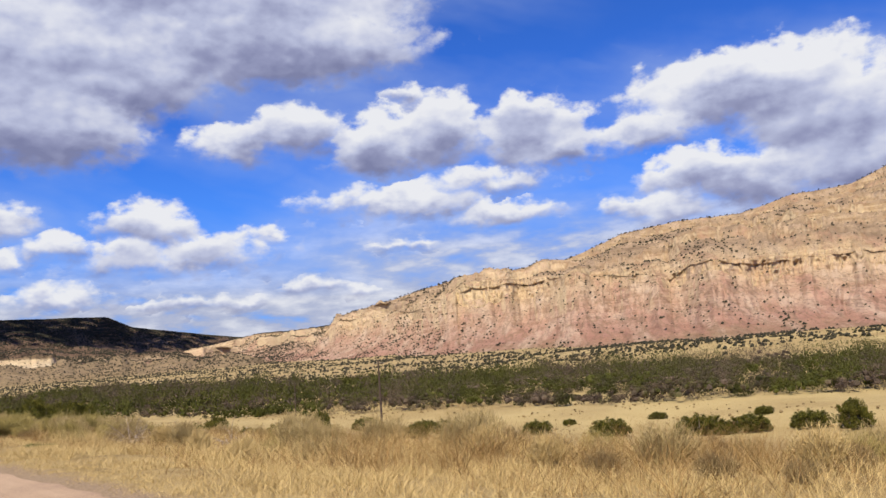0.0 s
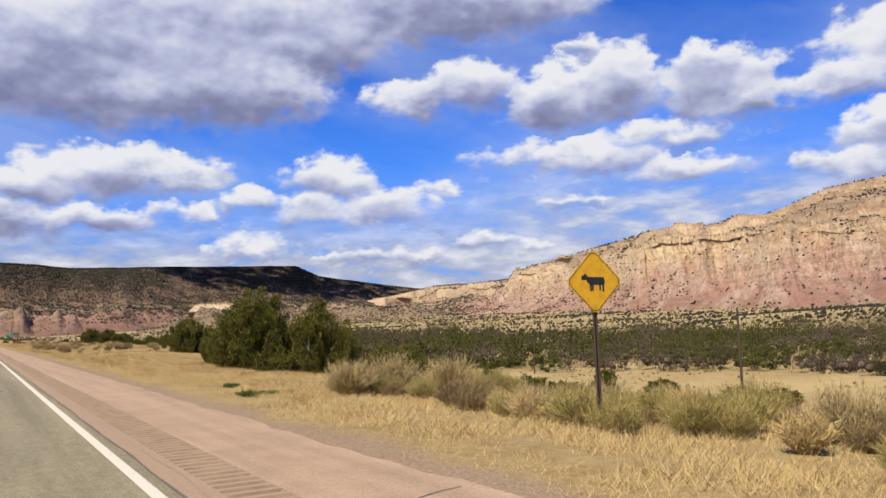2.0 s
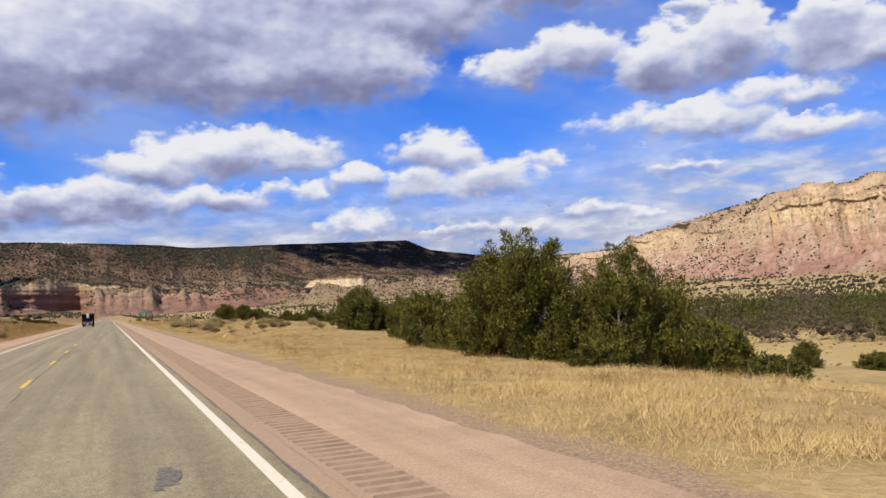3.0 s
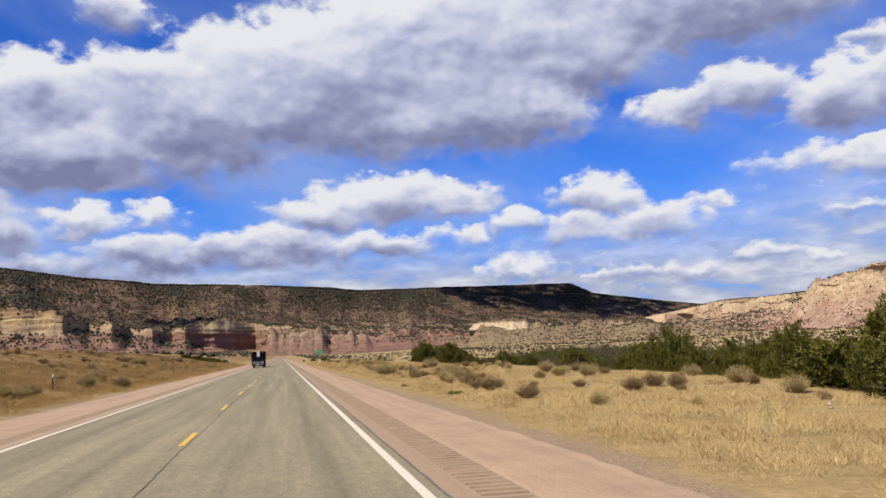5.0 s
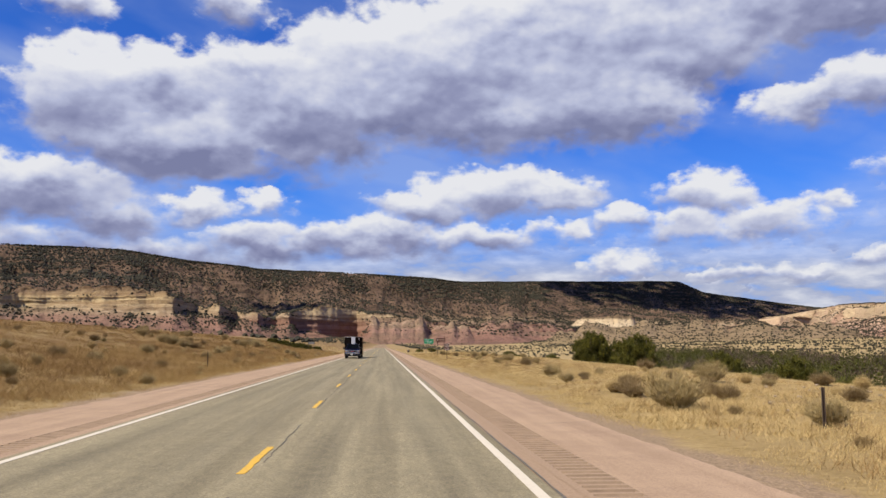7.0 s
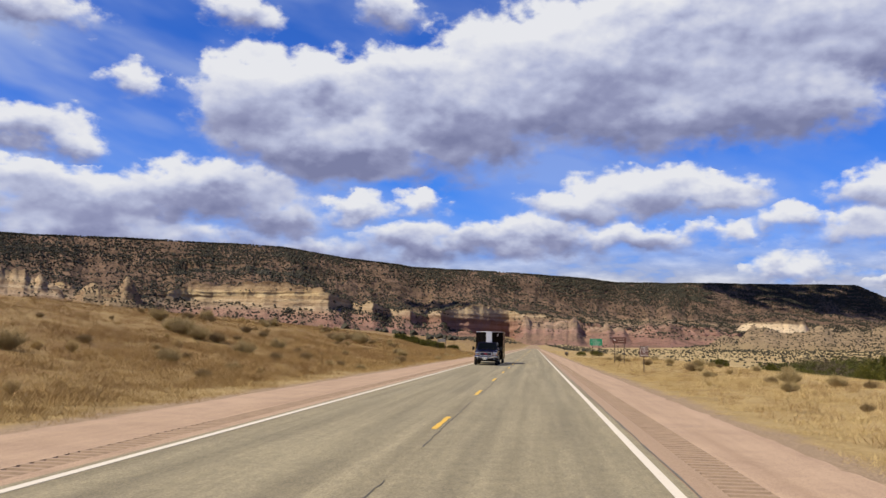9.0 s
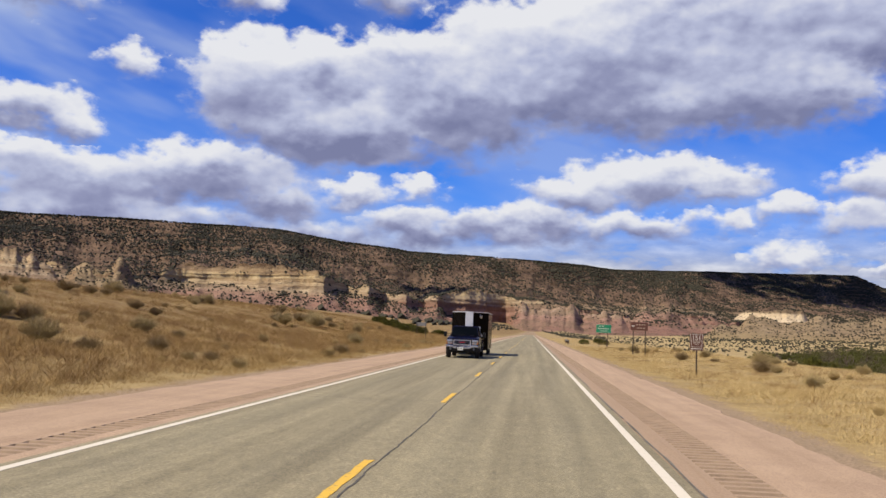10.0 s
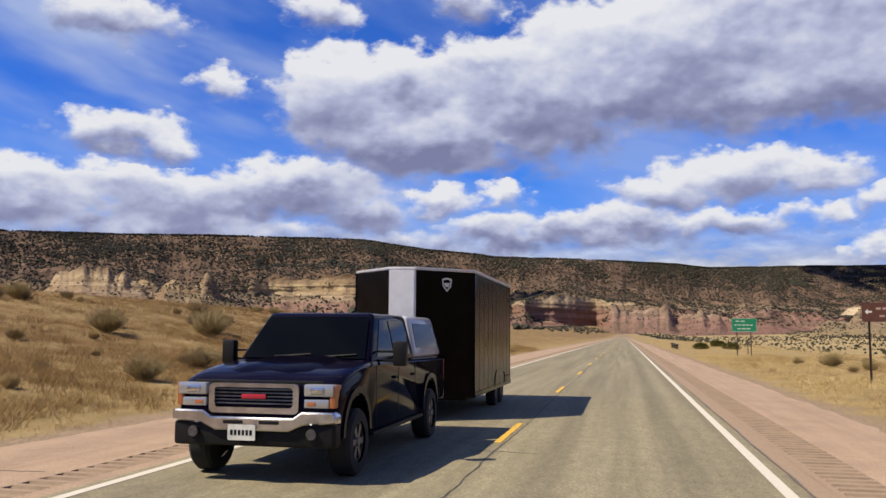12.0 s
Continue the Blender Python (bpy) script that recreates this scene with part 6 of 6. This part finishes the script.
M_BAR = material("smoked_chrome", lambda n: {"Base Color": n.ramp(n.noise(where(n), 9.0, 3), [(0.35, (0.10, 0.10, 0.105)), (0.65, (0.20, 0.20, 0.205))]), "Metallic": 0.9, "Roughness": 0.3})
M_EMBLEM = paint("red_emblem", (0.36, 0.018, 0.03), 0.3)
M_TRAILER = car_paint("black_trailer_skin", (0.0028, 0.0024, 0.0024), 0.16, 0.0, 0.02, 0.28)
M_TRIM = material("polished_aluminium_trim", lambda n: {"Base Color": n.ramp(n.noise(where(n), 4.0, 4), [(0.35, (0.58, 0.575, 0.56)), (0.65, (0.65, 0.645, 0.63))]), "Metallic": 0.7, "Roughness": 0.48})
M_PLATE = paint("pale_number_plate", (0.55, 0.55, 0.50), 0.5)


def side_solid(outline, stations):
    """A solid from a side outline (y, z), swept across x; stations are (x, inset) pairs from left to right."""
    bm = bmesh.new()
    cy, cz = sum(y for y, z in outline) / len(outline), sum(z for y, z in outline) / len(outline)
    rings = []
    for x, inset in stations:
        rings.append([bm.verts.new((x, y + inset * (1 if y < cy else -1) * min(1, abs(y - cy)), z + inset * (0.8 if z < cz else -0.8) * min(1, abs(z - cz) * 4))) for y, z in outline])
    m = len(outline)
    for a, b in zip(rings, rings[1:]):
        for k in range(m):
            bm.faces.new((a[k], a[(k + 1) % m], b[(k + 1) % m], b[k]))
    for r in (rings[0], rings[-1]):
        bmesh.ops.triangle_fill(bm, use_beauty=True, edges=[bm.edges.get((r[k], r[(k + 1) % m])) for k in range(m)])
    return bm


def arch(yc, r, z0, steps=9):
    return [(yc + r * math.cos(radians(180 - 180 * k / steps)), z0 + r * math.sin(radians(180 * k / steps))) for k in range(steps + 1)]


def skin(corners, thick=0.008):
    """A panel through four or more corners, thickened outwards."""
    bm = bmesh.new()
    f = bm.faces.new([bm.verts.new(c) for c in corners])
    f.normal_update()
    nrm = f.normal.copy()
    ext = bmesh.ops.extrude_face_region(bm, geom=[f])
    for v in [g for g in ext["geom"] if isinstance(g, bmesh.types.BMVert)]:
        v.co += nrm * thick
    return bm


def frustum(low, high, bevel=0.05):
    """A solid between two rectangles (x half width, y0, y1, z)."""
    bm = bmesh.new()
    rings = []
    for hw, y0, y1, z in (low, high):
        rings.append([bm.verts.new(c) for c in ((-hw, y0, z), (hw, y0, z), (hw, y1, z), (-hw, y1, z))])
    for k in range(4):
        bm.faces.new((rings[0][k], rings[0][(k + 1) % 4], rings[1][(k + 1) % 4], rings[1][k]))
    bm.faces.new(rings[0]), bm.faces.new(rings[1])
    bmesh.ops.bevel(bm, geom=list(bm.edges), offset=bevel, segments=3, affect="EDGES", profile=0.6)
    return bm


def wheel(parent, x, y, r=0.39, w=0.26, side=1):
    prof = [(r * 0.60, -w / 2), (r * 0.92, -w / 2), (r, -w / 2 + 0.04), (r, w / 2 - 0.04), (r * 0.92, w / 2), (r * 0.60, w / 2)]
    bm = bmesh.new()
    m = 32
    rings = [[bm.verts.new((x + dx, y + q * math.cos(2 * math.pi * k / m), r + q * math.sin(2 * math.pi * k / m))) for q, dx in prof] for k in range(m)]
    for k in range(m):
        a, b = rings[k], rings[(k + 1) % m]
        for j in range(len(prof) - 1):
            bm.faces.new((a[j], a[j + 1], b[j + 1], b[j]))
    tyre = part("wheel", bm, M_RUBBER, parent, "black tyre on an alloy rim")
    bm = bmesh.new()
    bmesh.ops.create_cone(bm, cap_ends=True, segments=32, radius1=r * 0.61, radius2=r * 0.61, depth=w * 0.55, matrix=Matrix.Translation((x, y, r)) @ pose(0, 0, 0, 0, 90, 0))
    part("brake_drum", bm, M_TRUCK_DARK, tyre)
    face = x + side * (w * 0.30)
    for k in range(6):
        a0 = 2 * math.pi * k / 6
        pts = [(q * math.cos(a0 + d), q * math.sin(a0 + d)) for q, d in ((r * 0.12, -0.6), (r * 0.6, -0.20), (r * 0.6, 0.20), (r * 0.12, 0.6))]
        bm = bmesh.new()
        f = bm.faces.new([bm.verts.new((face, y + u, r + v)) for u, v in pts])
        ext = bmesh.ops.extrude_face_region(bm, geom=[f])
        for v in [g for g in ext["geom"] if isinstance(g, bmesh.types.BMVert)]:
            v.co.x += side * 0.03
        part("spoke", bm, M_ALLOY, tyre)
    bm = bmesh.new()
    bmesh.ops.create_cone(bm, cap_ends=True, segments=16, radius1=r * 0.17, radius2=r * 0.13, depth=0.06, matrix=Matrix.Translation((face + side * 0.02, y, r)) @ pose(0, 0, 0, 0, 90 * side, 0))
    part("hub_cap", bm, M_ALLOY, tyre)
    ring = ring_plate([(r * 0.62 * math.cos(2 * math.pi * k / 32), r * 0.62 * math.sin(2 * math.pi * k / 32)) for k in range(32)], [(r * 0.53 * math.cos(2 * math.pi * k / 32), r * 0.53 * math.sin(2 * math.pi * k / 32)) for k in range(32)], -0.02, 0.02)
    for v in ring.verts:
        v.co = Vector((face + v.co.y, y + v.co.x, r + v.co.z))
    part("rim", ring, M_ALLOY, tyre)


def make_truck(x, y):
    top = tagged(new("pickup_truck"), "dark blue-black pickup truck with a silver camper shell", "pickup truck")
    top.location = (x, y, 0.005)
    hw, fw, rw = 0.985, 0.84, 4.80
    low = 0.50
    outline = [(0.12, 0.60)] + arch(fw, 0.49, low)[0:] + [(fw + 0.60, 0.42), (rw - 0.60, 0.42)] + arch(rw, 0.49, low) + [(5.95, 0.55), (6.0, 0.9), (5.98, 1.32), (1.62, 1.35), (1.30, 1.335), (0.80, 1.285), (0.45, 1.225), (0.26, 1.165), (0.15, 1.09), (0.10, 0.95), (0.10, 0.75)]
    body = part("body", side_solid(outline, [(-hw, 0.08), (-hw + 0.02, 0.048), (-hw + 0.06, 0.020), (-hw + 0.13, 0.003), (-hw + 0.24, -0.004), (-0.4, -0.015), (0.0, -0.03), (0.4, -0.015), (hw - 0.24, -0.004), (hw - 0.13, 0.003), (hw - 0.06, 0.020), (hw - 0.02, 0.048), (hw, 0.08)]), M_TRUCK, top)
    bm = bmesh.new()
    rows = []
    for yy, zz in ((0.20, 1.135), (0.30, 1.185), (0.46, 1.235), (0.66, 1.272), (0.90, 1.306), (1.16, 1.334), (1.40, 1.352), (1.60, 1.362)):
        dome = 0.045 * min(1.0, (yy - 0.1) * 1.6)
        rows.append([bm.verts.new((u * 0.90, yy + 0.10 * u * u, zz - 0.035 * u ** 4 + dome * (1 if abs(u) < 0.45 else max(0.0, 1 - (abs(u) - 0.45) / 0.25)) - 0.012 * u * u)) for u in np.linspace(-1, 1, 17)])
    for ra, rb in zip(rows, rows[1:]):
        for k in range(16):
            bm.faces.new((ra[k], ra[k + 1], rb[k + 1], rb[k]))
    bmesh.ops.solidify(bm, geom=list(bm.faces), thickness=0.02)
    hood = part("hood", bm, M_TRUCK, top, "domed glossy hood")
    part("hood_lip", box(-0.80, 0.80, 0.150, 0.185, 1.105, 1.150, 0.012), M_TRUCK_DARK, hood)
    for s in (-1, 1):
        for yy in (1.66, 2.78, 3.78):
            part("door_seam", box(min(s * 0.978, s * 0.988), max(s * 0.978, s * 0.988), yy - 0.005, yy + 0.005, 0.50, 1.28), M_TRUCK_DARK, body)
        for yy in (2.62, 3.66):
            part("door_handle", box(min(s * 0.985, s * 1.012), max(s * 0.985, s * 1.012), yy - 0.09, yy + 0.05, 1.07, 1.11, 0.008), M_TRUCK_DARK, body)
        for yc in (fw, rw):
            flare = [(yc + q * math.cos(radians(a)), low + 0.0 + q * math.sin(radians(a))) for q, angles in ((0.56, range(0, 181, 15)), (0.48, range(180, -1, -15))) for a in angles]
            bm = bmesh.new()
            f = bm.faces.new([bm.verts.new((s * 0.975, u, v)) for u, v in flare])
            ext = bmesh.ops.extrude_face_region(bm, geom=[f])
            for v in [g for g in ext["geom"] if isinstance(g, bmesh.types.BMVert)]:
                v.co.x += s * 0.035
            part("wheel_flare", bm, M_TRUCK, body)
            wheel(top, s * 0.89, yc, 0.40, 0.27, s)
        part("running_board", box(min(s * 0.90, s * 1.02), max(s * 0.90, s * 1.02), fw + 0.62, rw - 0.62, 0.40, 0.45, 0.015), M_TRUCK_DARK, top)
    # cab and its glass
    cab = part("cab", frustum((0.93, 1.50, 4.02, 1.29), (0.765, 2.22, 3.92, 1.985), 0.09), M_TRUCK, top)

    def on_side(s, y0, y1, t0, t1, lean0=0.0, lean1=0.0):
        """Corners on the leaning cab side, between shares t0 and t1 of its height."""
        pt = lambda yy, t: (s * (0.938 - 0.165 * t), yy, 1.29 + 0.695 * t)
        c = [pt(y0, t0), pt(y1, t0), pt(y1 + lean1, t1), pt(y0 + lean0, t1)]
        return c if s < 0 else c[::-1]

    front = lambda u, t, o=0.012: (u * (0.93 - 0.165 * t), 1.50 + 0.72 * t - o, 1.29 + 0.695 * t + o * 0.6)
    part("windshield", skin([front(-0.93, 0.10), front(0.93, 0.10), front(0.93, 0.84), front(0.89, 0.90), front(-0.89, 0.90), front(-0.93, 0.84)], 0.006), M_TINT, cab, "dark windshield")
    for u in (-0.45, 0.25):
        part("wiper", skin([front(u, 0.10, 0.026), front(u + 0.55, 0.16, 0.026), front(u + 0.55, 0.175, 0.026), front(u, 0.125, 0.026)], 0.01), M_TRUCK_DARK, cab)
    part("cowl", box(-0.85, 0.85, 1.42, 1.60, 1.315, 1.345, 0.01), M_TRUCK_DARK, cab)
    for s in (-1, 1):
        part("side_window", skin(on_side(s, 1.92, 2.74, 0.14, 0.86, 0.48, 0.0), 0.006), M_TINT, cab)
        part("side_window", skin(on_side(s, 2.84, 3.72, 0.14, 0.86, 0.0, -0.05), 0.006), M_TINT, cab)
        arm = part("side_mirror", box(min(s * 1.14, s * 1.32), max(s * 1.14, s * 1.32), 1.86, 2.02, 1.27, 1.60, 0.035), M_TRUCK_DARK, top, "tall black towing mirror")
        for z in (1.34, 1.46):
            part("mirror_arm", box(min(s * 0.90, s * 1.16), max(s * 0.90, s * 1.16), 1.92, 1.96, z - 0.015, z + 0.015, 0.006), M_TRUCK_DARK, arm)
        part("mirror_glass", box(min(s * 1.16, s * 1.30), max(s * 1.16, s * 1.30), 2.02, 2.026, 1.30, 1.57), M_CHROME, arm)
    # camper shell over the bed
    shell = part("camper_shell", frustum((0.92, 4.06, 5.99, 1.32), (0.77, 4.10, 5.78, 1.985), 0.08), M_SILVER, top, "silver camper shell")
    for s in (-1, 1):
        pt = lambda yy, t: (s * (0.928 - 0.15 * t), yy, 1.32 + 0.665 * t)
        c = [pt(4.22, 0.24), pt(5.74, 0.24), pt(5.58, 0.82), pt(4.26, 0.82)]
        part("shell_window", skin(c if s < 0 else c[::-1], 0.006), M_TINT, shell)
    # front: grille, lamps, bumper
    g0 = rounded(1.10, 0.34, 0.06, 0, 0.985)
    grille = part("grille_frame", ring_plate(g0, rounded(0.96, 0.225, 0.04, 0, 0.995), 0.03, 0.13), M_CHROME, top, "chrome grille surround")
    part("grille_back", box(-0.50, 0.50, 0.095, 0.105, 0.86, 1.12), M_TRUCK_DARK, grille)
    for z in (0.925, 0.965, 1.005, 1.045, 1.085):
        part("grille_bar", box(-0.485, 0.485, 0.055, 0.09, z - 0.007, z + 0.007, 0.003), M_BAR, grille)
    part("emblem", box(-0.15, 0.15, 0.035, 0.055, 0.978, 1.032, 0.010), M_EMBLEM, grille, "plain red emblem block")
    for s in (-1, 1):
        lamp = part("headlight", box(min(s * 0.60, s * 0.955), max(s * 0.60, s * 0.955), 0.055, 0.20, 1.015, 1.155, 0.022), M_LENS, top, "clear headlight lens")
        part("bulb_shield", box(min(s * 0.68, s * 0.84), max(s * 0.68, s * 0.84), 0.047, 0.056, 1.05, 1.12, 0.003), M_CHROME, lamp)
        part("corner_lamp", box(min(s * 0.90, s * 0.975), max(s * 0.90, s * 0.975), 0.07, 0.30, 0.885, 1.145, 0.02), M_AMBER, top, "amber corner lamp")
        turn = part("turn_signal", box(min(s * 0.60, s * 0.90), max(s * 0.60, s * 0.90), 0.062, 0.16, 0.885, 0.985, 0.018), M_LENS, top)
        part("turn_bulb", box(min(s * 0.64, s * 0.74), max(s * 0.64, s * 0.74), 0.054, 0.064, 0.91, 0.955, 0.003), M_AMBER, turn)
    bump = [(-1.0, 0.80), (-0.97, 0.845), (-0.60, 0.845), (-0.50, 0.775), (0.50, 0.775), (0.60, 0.845), (0.97, 0.845), (1.0, 0.80), (1.0, 0.72), (0.62, 0.70), (0.45, 0.625), (-0.45, 0.625), (-0.62, 0.70), (-1.0, 0.72)]
    bm = plate(bump, -0.02, 0.16, 0.018)
    for v in bm.verts:
        v.co.y += 0.16 * max(0, abs(v.co.x) - 0.6) ** 1.5
    bumper = part("front_bumper", bm, M_CHROME, top, "chrome front bumper")
    bm = box(-0.99, 0.99, 0.005, 0.22, 0.44, 0.715, 0.05, 3)
    for v in bm.verts:
        v.co.y += 0.16 * max(0, abs(v.co.x) - 0.6) ** 1.5
    valance = part("valance", bm, M_TRUCK_DARK, top, "black lower bumper")
    for s in (-1, 1):
        bm = bmesh.new()
        bmesh.ops.create_cone(bm, cap_ends=True, segments=24, radius1=0.068, radius2=0.060, depth=0.05, matrix=Matrix.Translation((s * 0.72, 0.015, 0.60)) @ pose(0, 0, 0, 90, 0, 0))
        part("fog_lamp", bm, M_BAR, valance)
        part("tow_slot", box(min(s * 0.10, s * 0.34), max(s * 0.10, s * 0.34), -0.026, -0.02, 0.70, 0.74, 0.002), M_TRUCK_DARK, bumper)
    tag = part("number_plate", plate(rounded(0.335, 0.175, 0.015, -0.10, 0.605), -0.045, -0.035), M_PLATE, top, "pale number plate with plain bars")
    for k in range(6):
        part("plate_bar", plate([(-0.235 + 0.047 * k, 0.575), (-0.205 + 0.047 * k, 0.575), (-0.205 + 0.047 * k, 0.635), (-0.235 + 0.047 * k, 0.635)], -0.048, -0.045), M_TRUCK_DARK, tag)
    for ob in top.children:
        if ob.name.split(".")[0] in ("grille_frame", "headlight", "corner_lamp", "turn_signal", "front_bumper", "valance", "number_plate"):
            ob.location.z = -0.035
    # underside
    part("chassis", box(-0.62, 0.62, 0.35, 5.8, 0.42, 0.60, 0.03), M_TRUCK_DARK, top)
    for yc in (fw, rw):
        bm = bmesh.new()
        bmesh.ops.create_cone(bm, cap_ends=True, segments=12, radius1=0.06, radius2=0.06, depth=1.6, matrix=Matrix.Translation((0, yc, 0.38)) @ pose(0, 0, 0, 0, 90, 0))
        part("axle", bm, M_TRUCK_DARK, top)
    part("rear_bumper", box(-0.95, 0.95, 5.96, 6.12, 0.55, 0.72, 0.03), M_CHROME, top)
    for s in (-1, 1):
        part("tail_lamp", box(min(s * 0.82, s * 0.97), max(s * 0.82, s * 0.97), 5.97, 6.01, 0.90, 1.25, 0.01), M_EMBLEM, top)


def make_trailer(x, y):
    top = tagged(new("cargo_trailer"), "black enclosed cargo trailer with silver corner trim", "trailer")
    top.location = (x, y, 0.005)
    plan = [(-0.27, 0.0), (0.27, 0.0), (1.28, 1.02), (1.28, 6.7), (-1.28, 6.7), (-1.28, 1.02)]
    z0, z1 = 0.44, 2.98

    def prism(pts, a, b, bevel=0.0):
        bm = bmesh.new()
        f = bm.faces.new([bm.verts.new((u, v, a)) for u, v in pts])
        ext = bmesh.ops.extrude_face_region(bm, geom=[f])
        for v in [g for g in ext["geom"] if isinstance(g, bmesh.types.BMVert)]:
            v.co.z = b
        if bevel:
            bmesh.ops.bevel(bm, geom=list(bm.edges), offset=bevel, segments=2, affect="EDGES")
        return bm

    grow = lambda k: [(u * (1 + k / 1.28), v + (-k if v < 0.5 else k if v > 6 else 0)) for u, v in plan]
    body = part("body", prism(plan, z0, z1, 0.015), M_TRAILER, top)
    part("roof", prism(grow(0.02), z1 - 0.012, z1 + 0.05, 0.018), M_TRIM, top, "silver roof cap")
    part("skirt_trim", prism(grow(0.012), z0 - 0.03, z0 + 0.07, 0.008), M_TRAILER, top)
    # silver nose cap
    part("nose_cap", prism([(-0.285, 0.03), (-0.26, -0.03), (0.26, -0.03), (0.285, 0.03), (0.34, 0.09), (-0.34, 0.09)], z0 + 0.05, z1 - 0.01, 0.015), M_TRIM, top, "silver nose cap")
    for s in (-1, 1):
        part("corner_trim", box(min(s * 1.262, s * 1.296), max(s * 1.262, s * 1.296), 1.0, 1.06, z0, z1 - 0.012, 0.006), M_TRAILER, top)
        for yy in np.arange(1.65, 6.6, 0.61):
            part("panel_seam", box(min(s * 1.279, s * 1.287), max(s * 1.279, s * 1.2825), yy - 0.008, yy + 0.008, z0 + 0.07, z1 - 0.02), M_TRAILER, body)
        for yy in (4.35, 5.20):
            wheel(top, s * 1.14, yy, 0.34, 0.22, s)
        for k in range(3):
            part("marker_lamp", box(min(s * 1.28, s * 1.30), max(s * 1.28, s * 1.30), 5.9 + 0.16 * k, 5.97 + 0.16 * k, 0.62, 0.67, 0.006), M_EMBLEM, top)
        fender = [(3.80, 0.44), (3.92, 0.72), (4.15, 0.84), (5.40, 0.84), (5.63, 0.72), (5.75, 0.44), (5.65, 0.44), (5.54, 0.68), (5.36, 0.78), (4.19, 0.78), (4.01, 0.68), (3.90, 0.44)]
        bm = bmesh.new()
        f = bm.faces.new([bm.verts.new((s * 1.275, u, v)) for u, v in fender])
        ext = bmesh.ops.extrude_face_region(bm, geom=[f])
        for v in [g for g in ext["geom"] if isinstance(g, bmesh.types.BMVert)]:
            v.co.x += s * 0.02
        part("wheel_trim", bm, M_TRAILER, top)
    part("underframe", box(-1.1, 1.1, 1.1, 6.6, 0.34, 0.45, 0.02), M_TRUCK_DARK, top)
    part("tongue", box(-0.06, 0.06, -1.15, 1.2, 0.40, 0.50, 0.01), M_TRUCK_DARK, top)
    part("coupler", box(-0.09, 0.09, -1.25, -0.9, 0.46, 0.58, 0.02), M_GALV, top)
    part("jack", box(-0.04, 0.04, -0.62, -0.54, 0.20, 0.95, 0.01), M_GALV, top)
    # shield on the slanting front panel, drawn as a plain shape
    d = Vector((1.01, 1.02, 0)).normalized()
    out = Vector((1.02, -1.01, 0)).normalized()
    shield = lambda q: [(-0.12 * q, 0.11 * q), (0, 0.14 * q), (0.12 * q, 0.11 * q), (0.10 * q, -0.04 * q), (0, -0.15 * q), (-0.10 * q, -0.04 * q)]
    bm = ring_plate(shield(1.0), shield(0.74), 0.0, 0.01)
    base = Vector((0.27, 0, 0)) + d * 0.74
    for v in bm.verts:
        v.co = base + d * v.co.x + out * (0.004 + v.co.y) + Vector((0, 0, 2.70 + v.co.z))
    part("shield", bm, M_TRIM, top, "small silver shield shape")
    bm = plate([(-0.07, 0.03), (0.07, 0.03), (0.04, -0.05), (-0.04, -0.05)], 0.0, 0.008)
    for v in bm.verts:
        v.co = base + d * v.co.x + out * (0.004 + v.co.y) + Vector((0, 0, 2.70 + v.co.z))
    part("shield_bar", bm, M_TRIM, top)
    for u in (-1.1, 1.1):
        part("roof_lamp", box(u - 0.04, u + 0.04, 0.86, 0.92, z1 + 0.05, z1 + 0.075, 0.006), M_AMBER, top)


make_truck(-4.20, 268.25)
make_trailer(-4.33, 275.42)
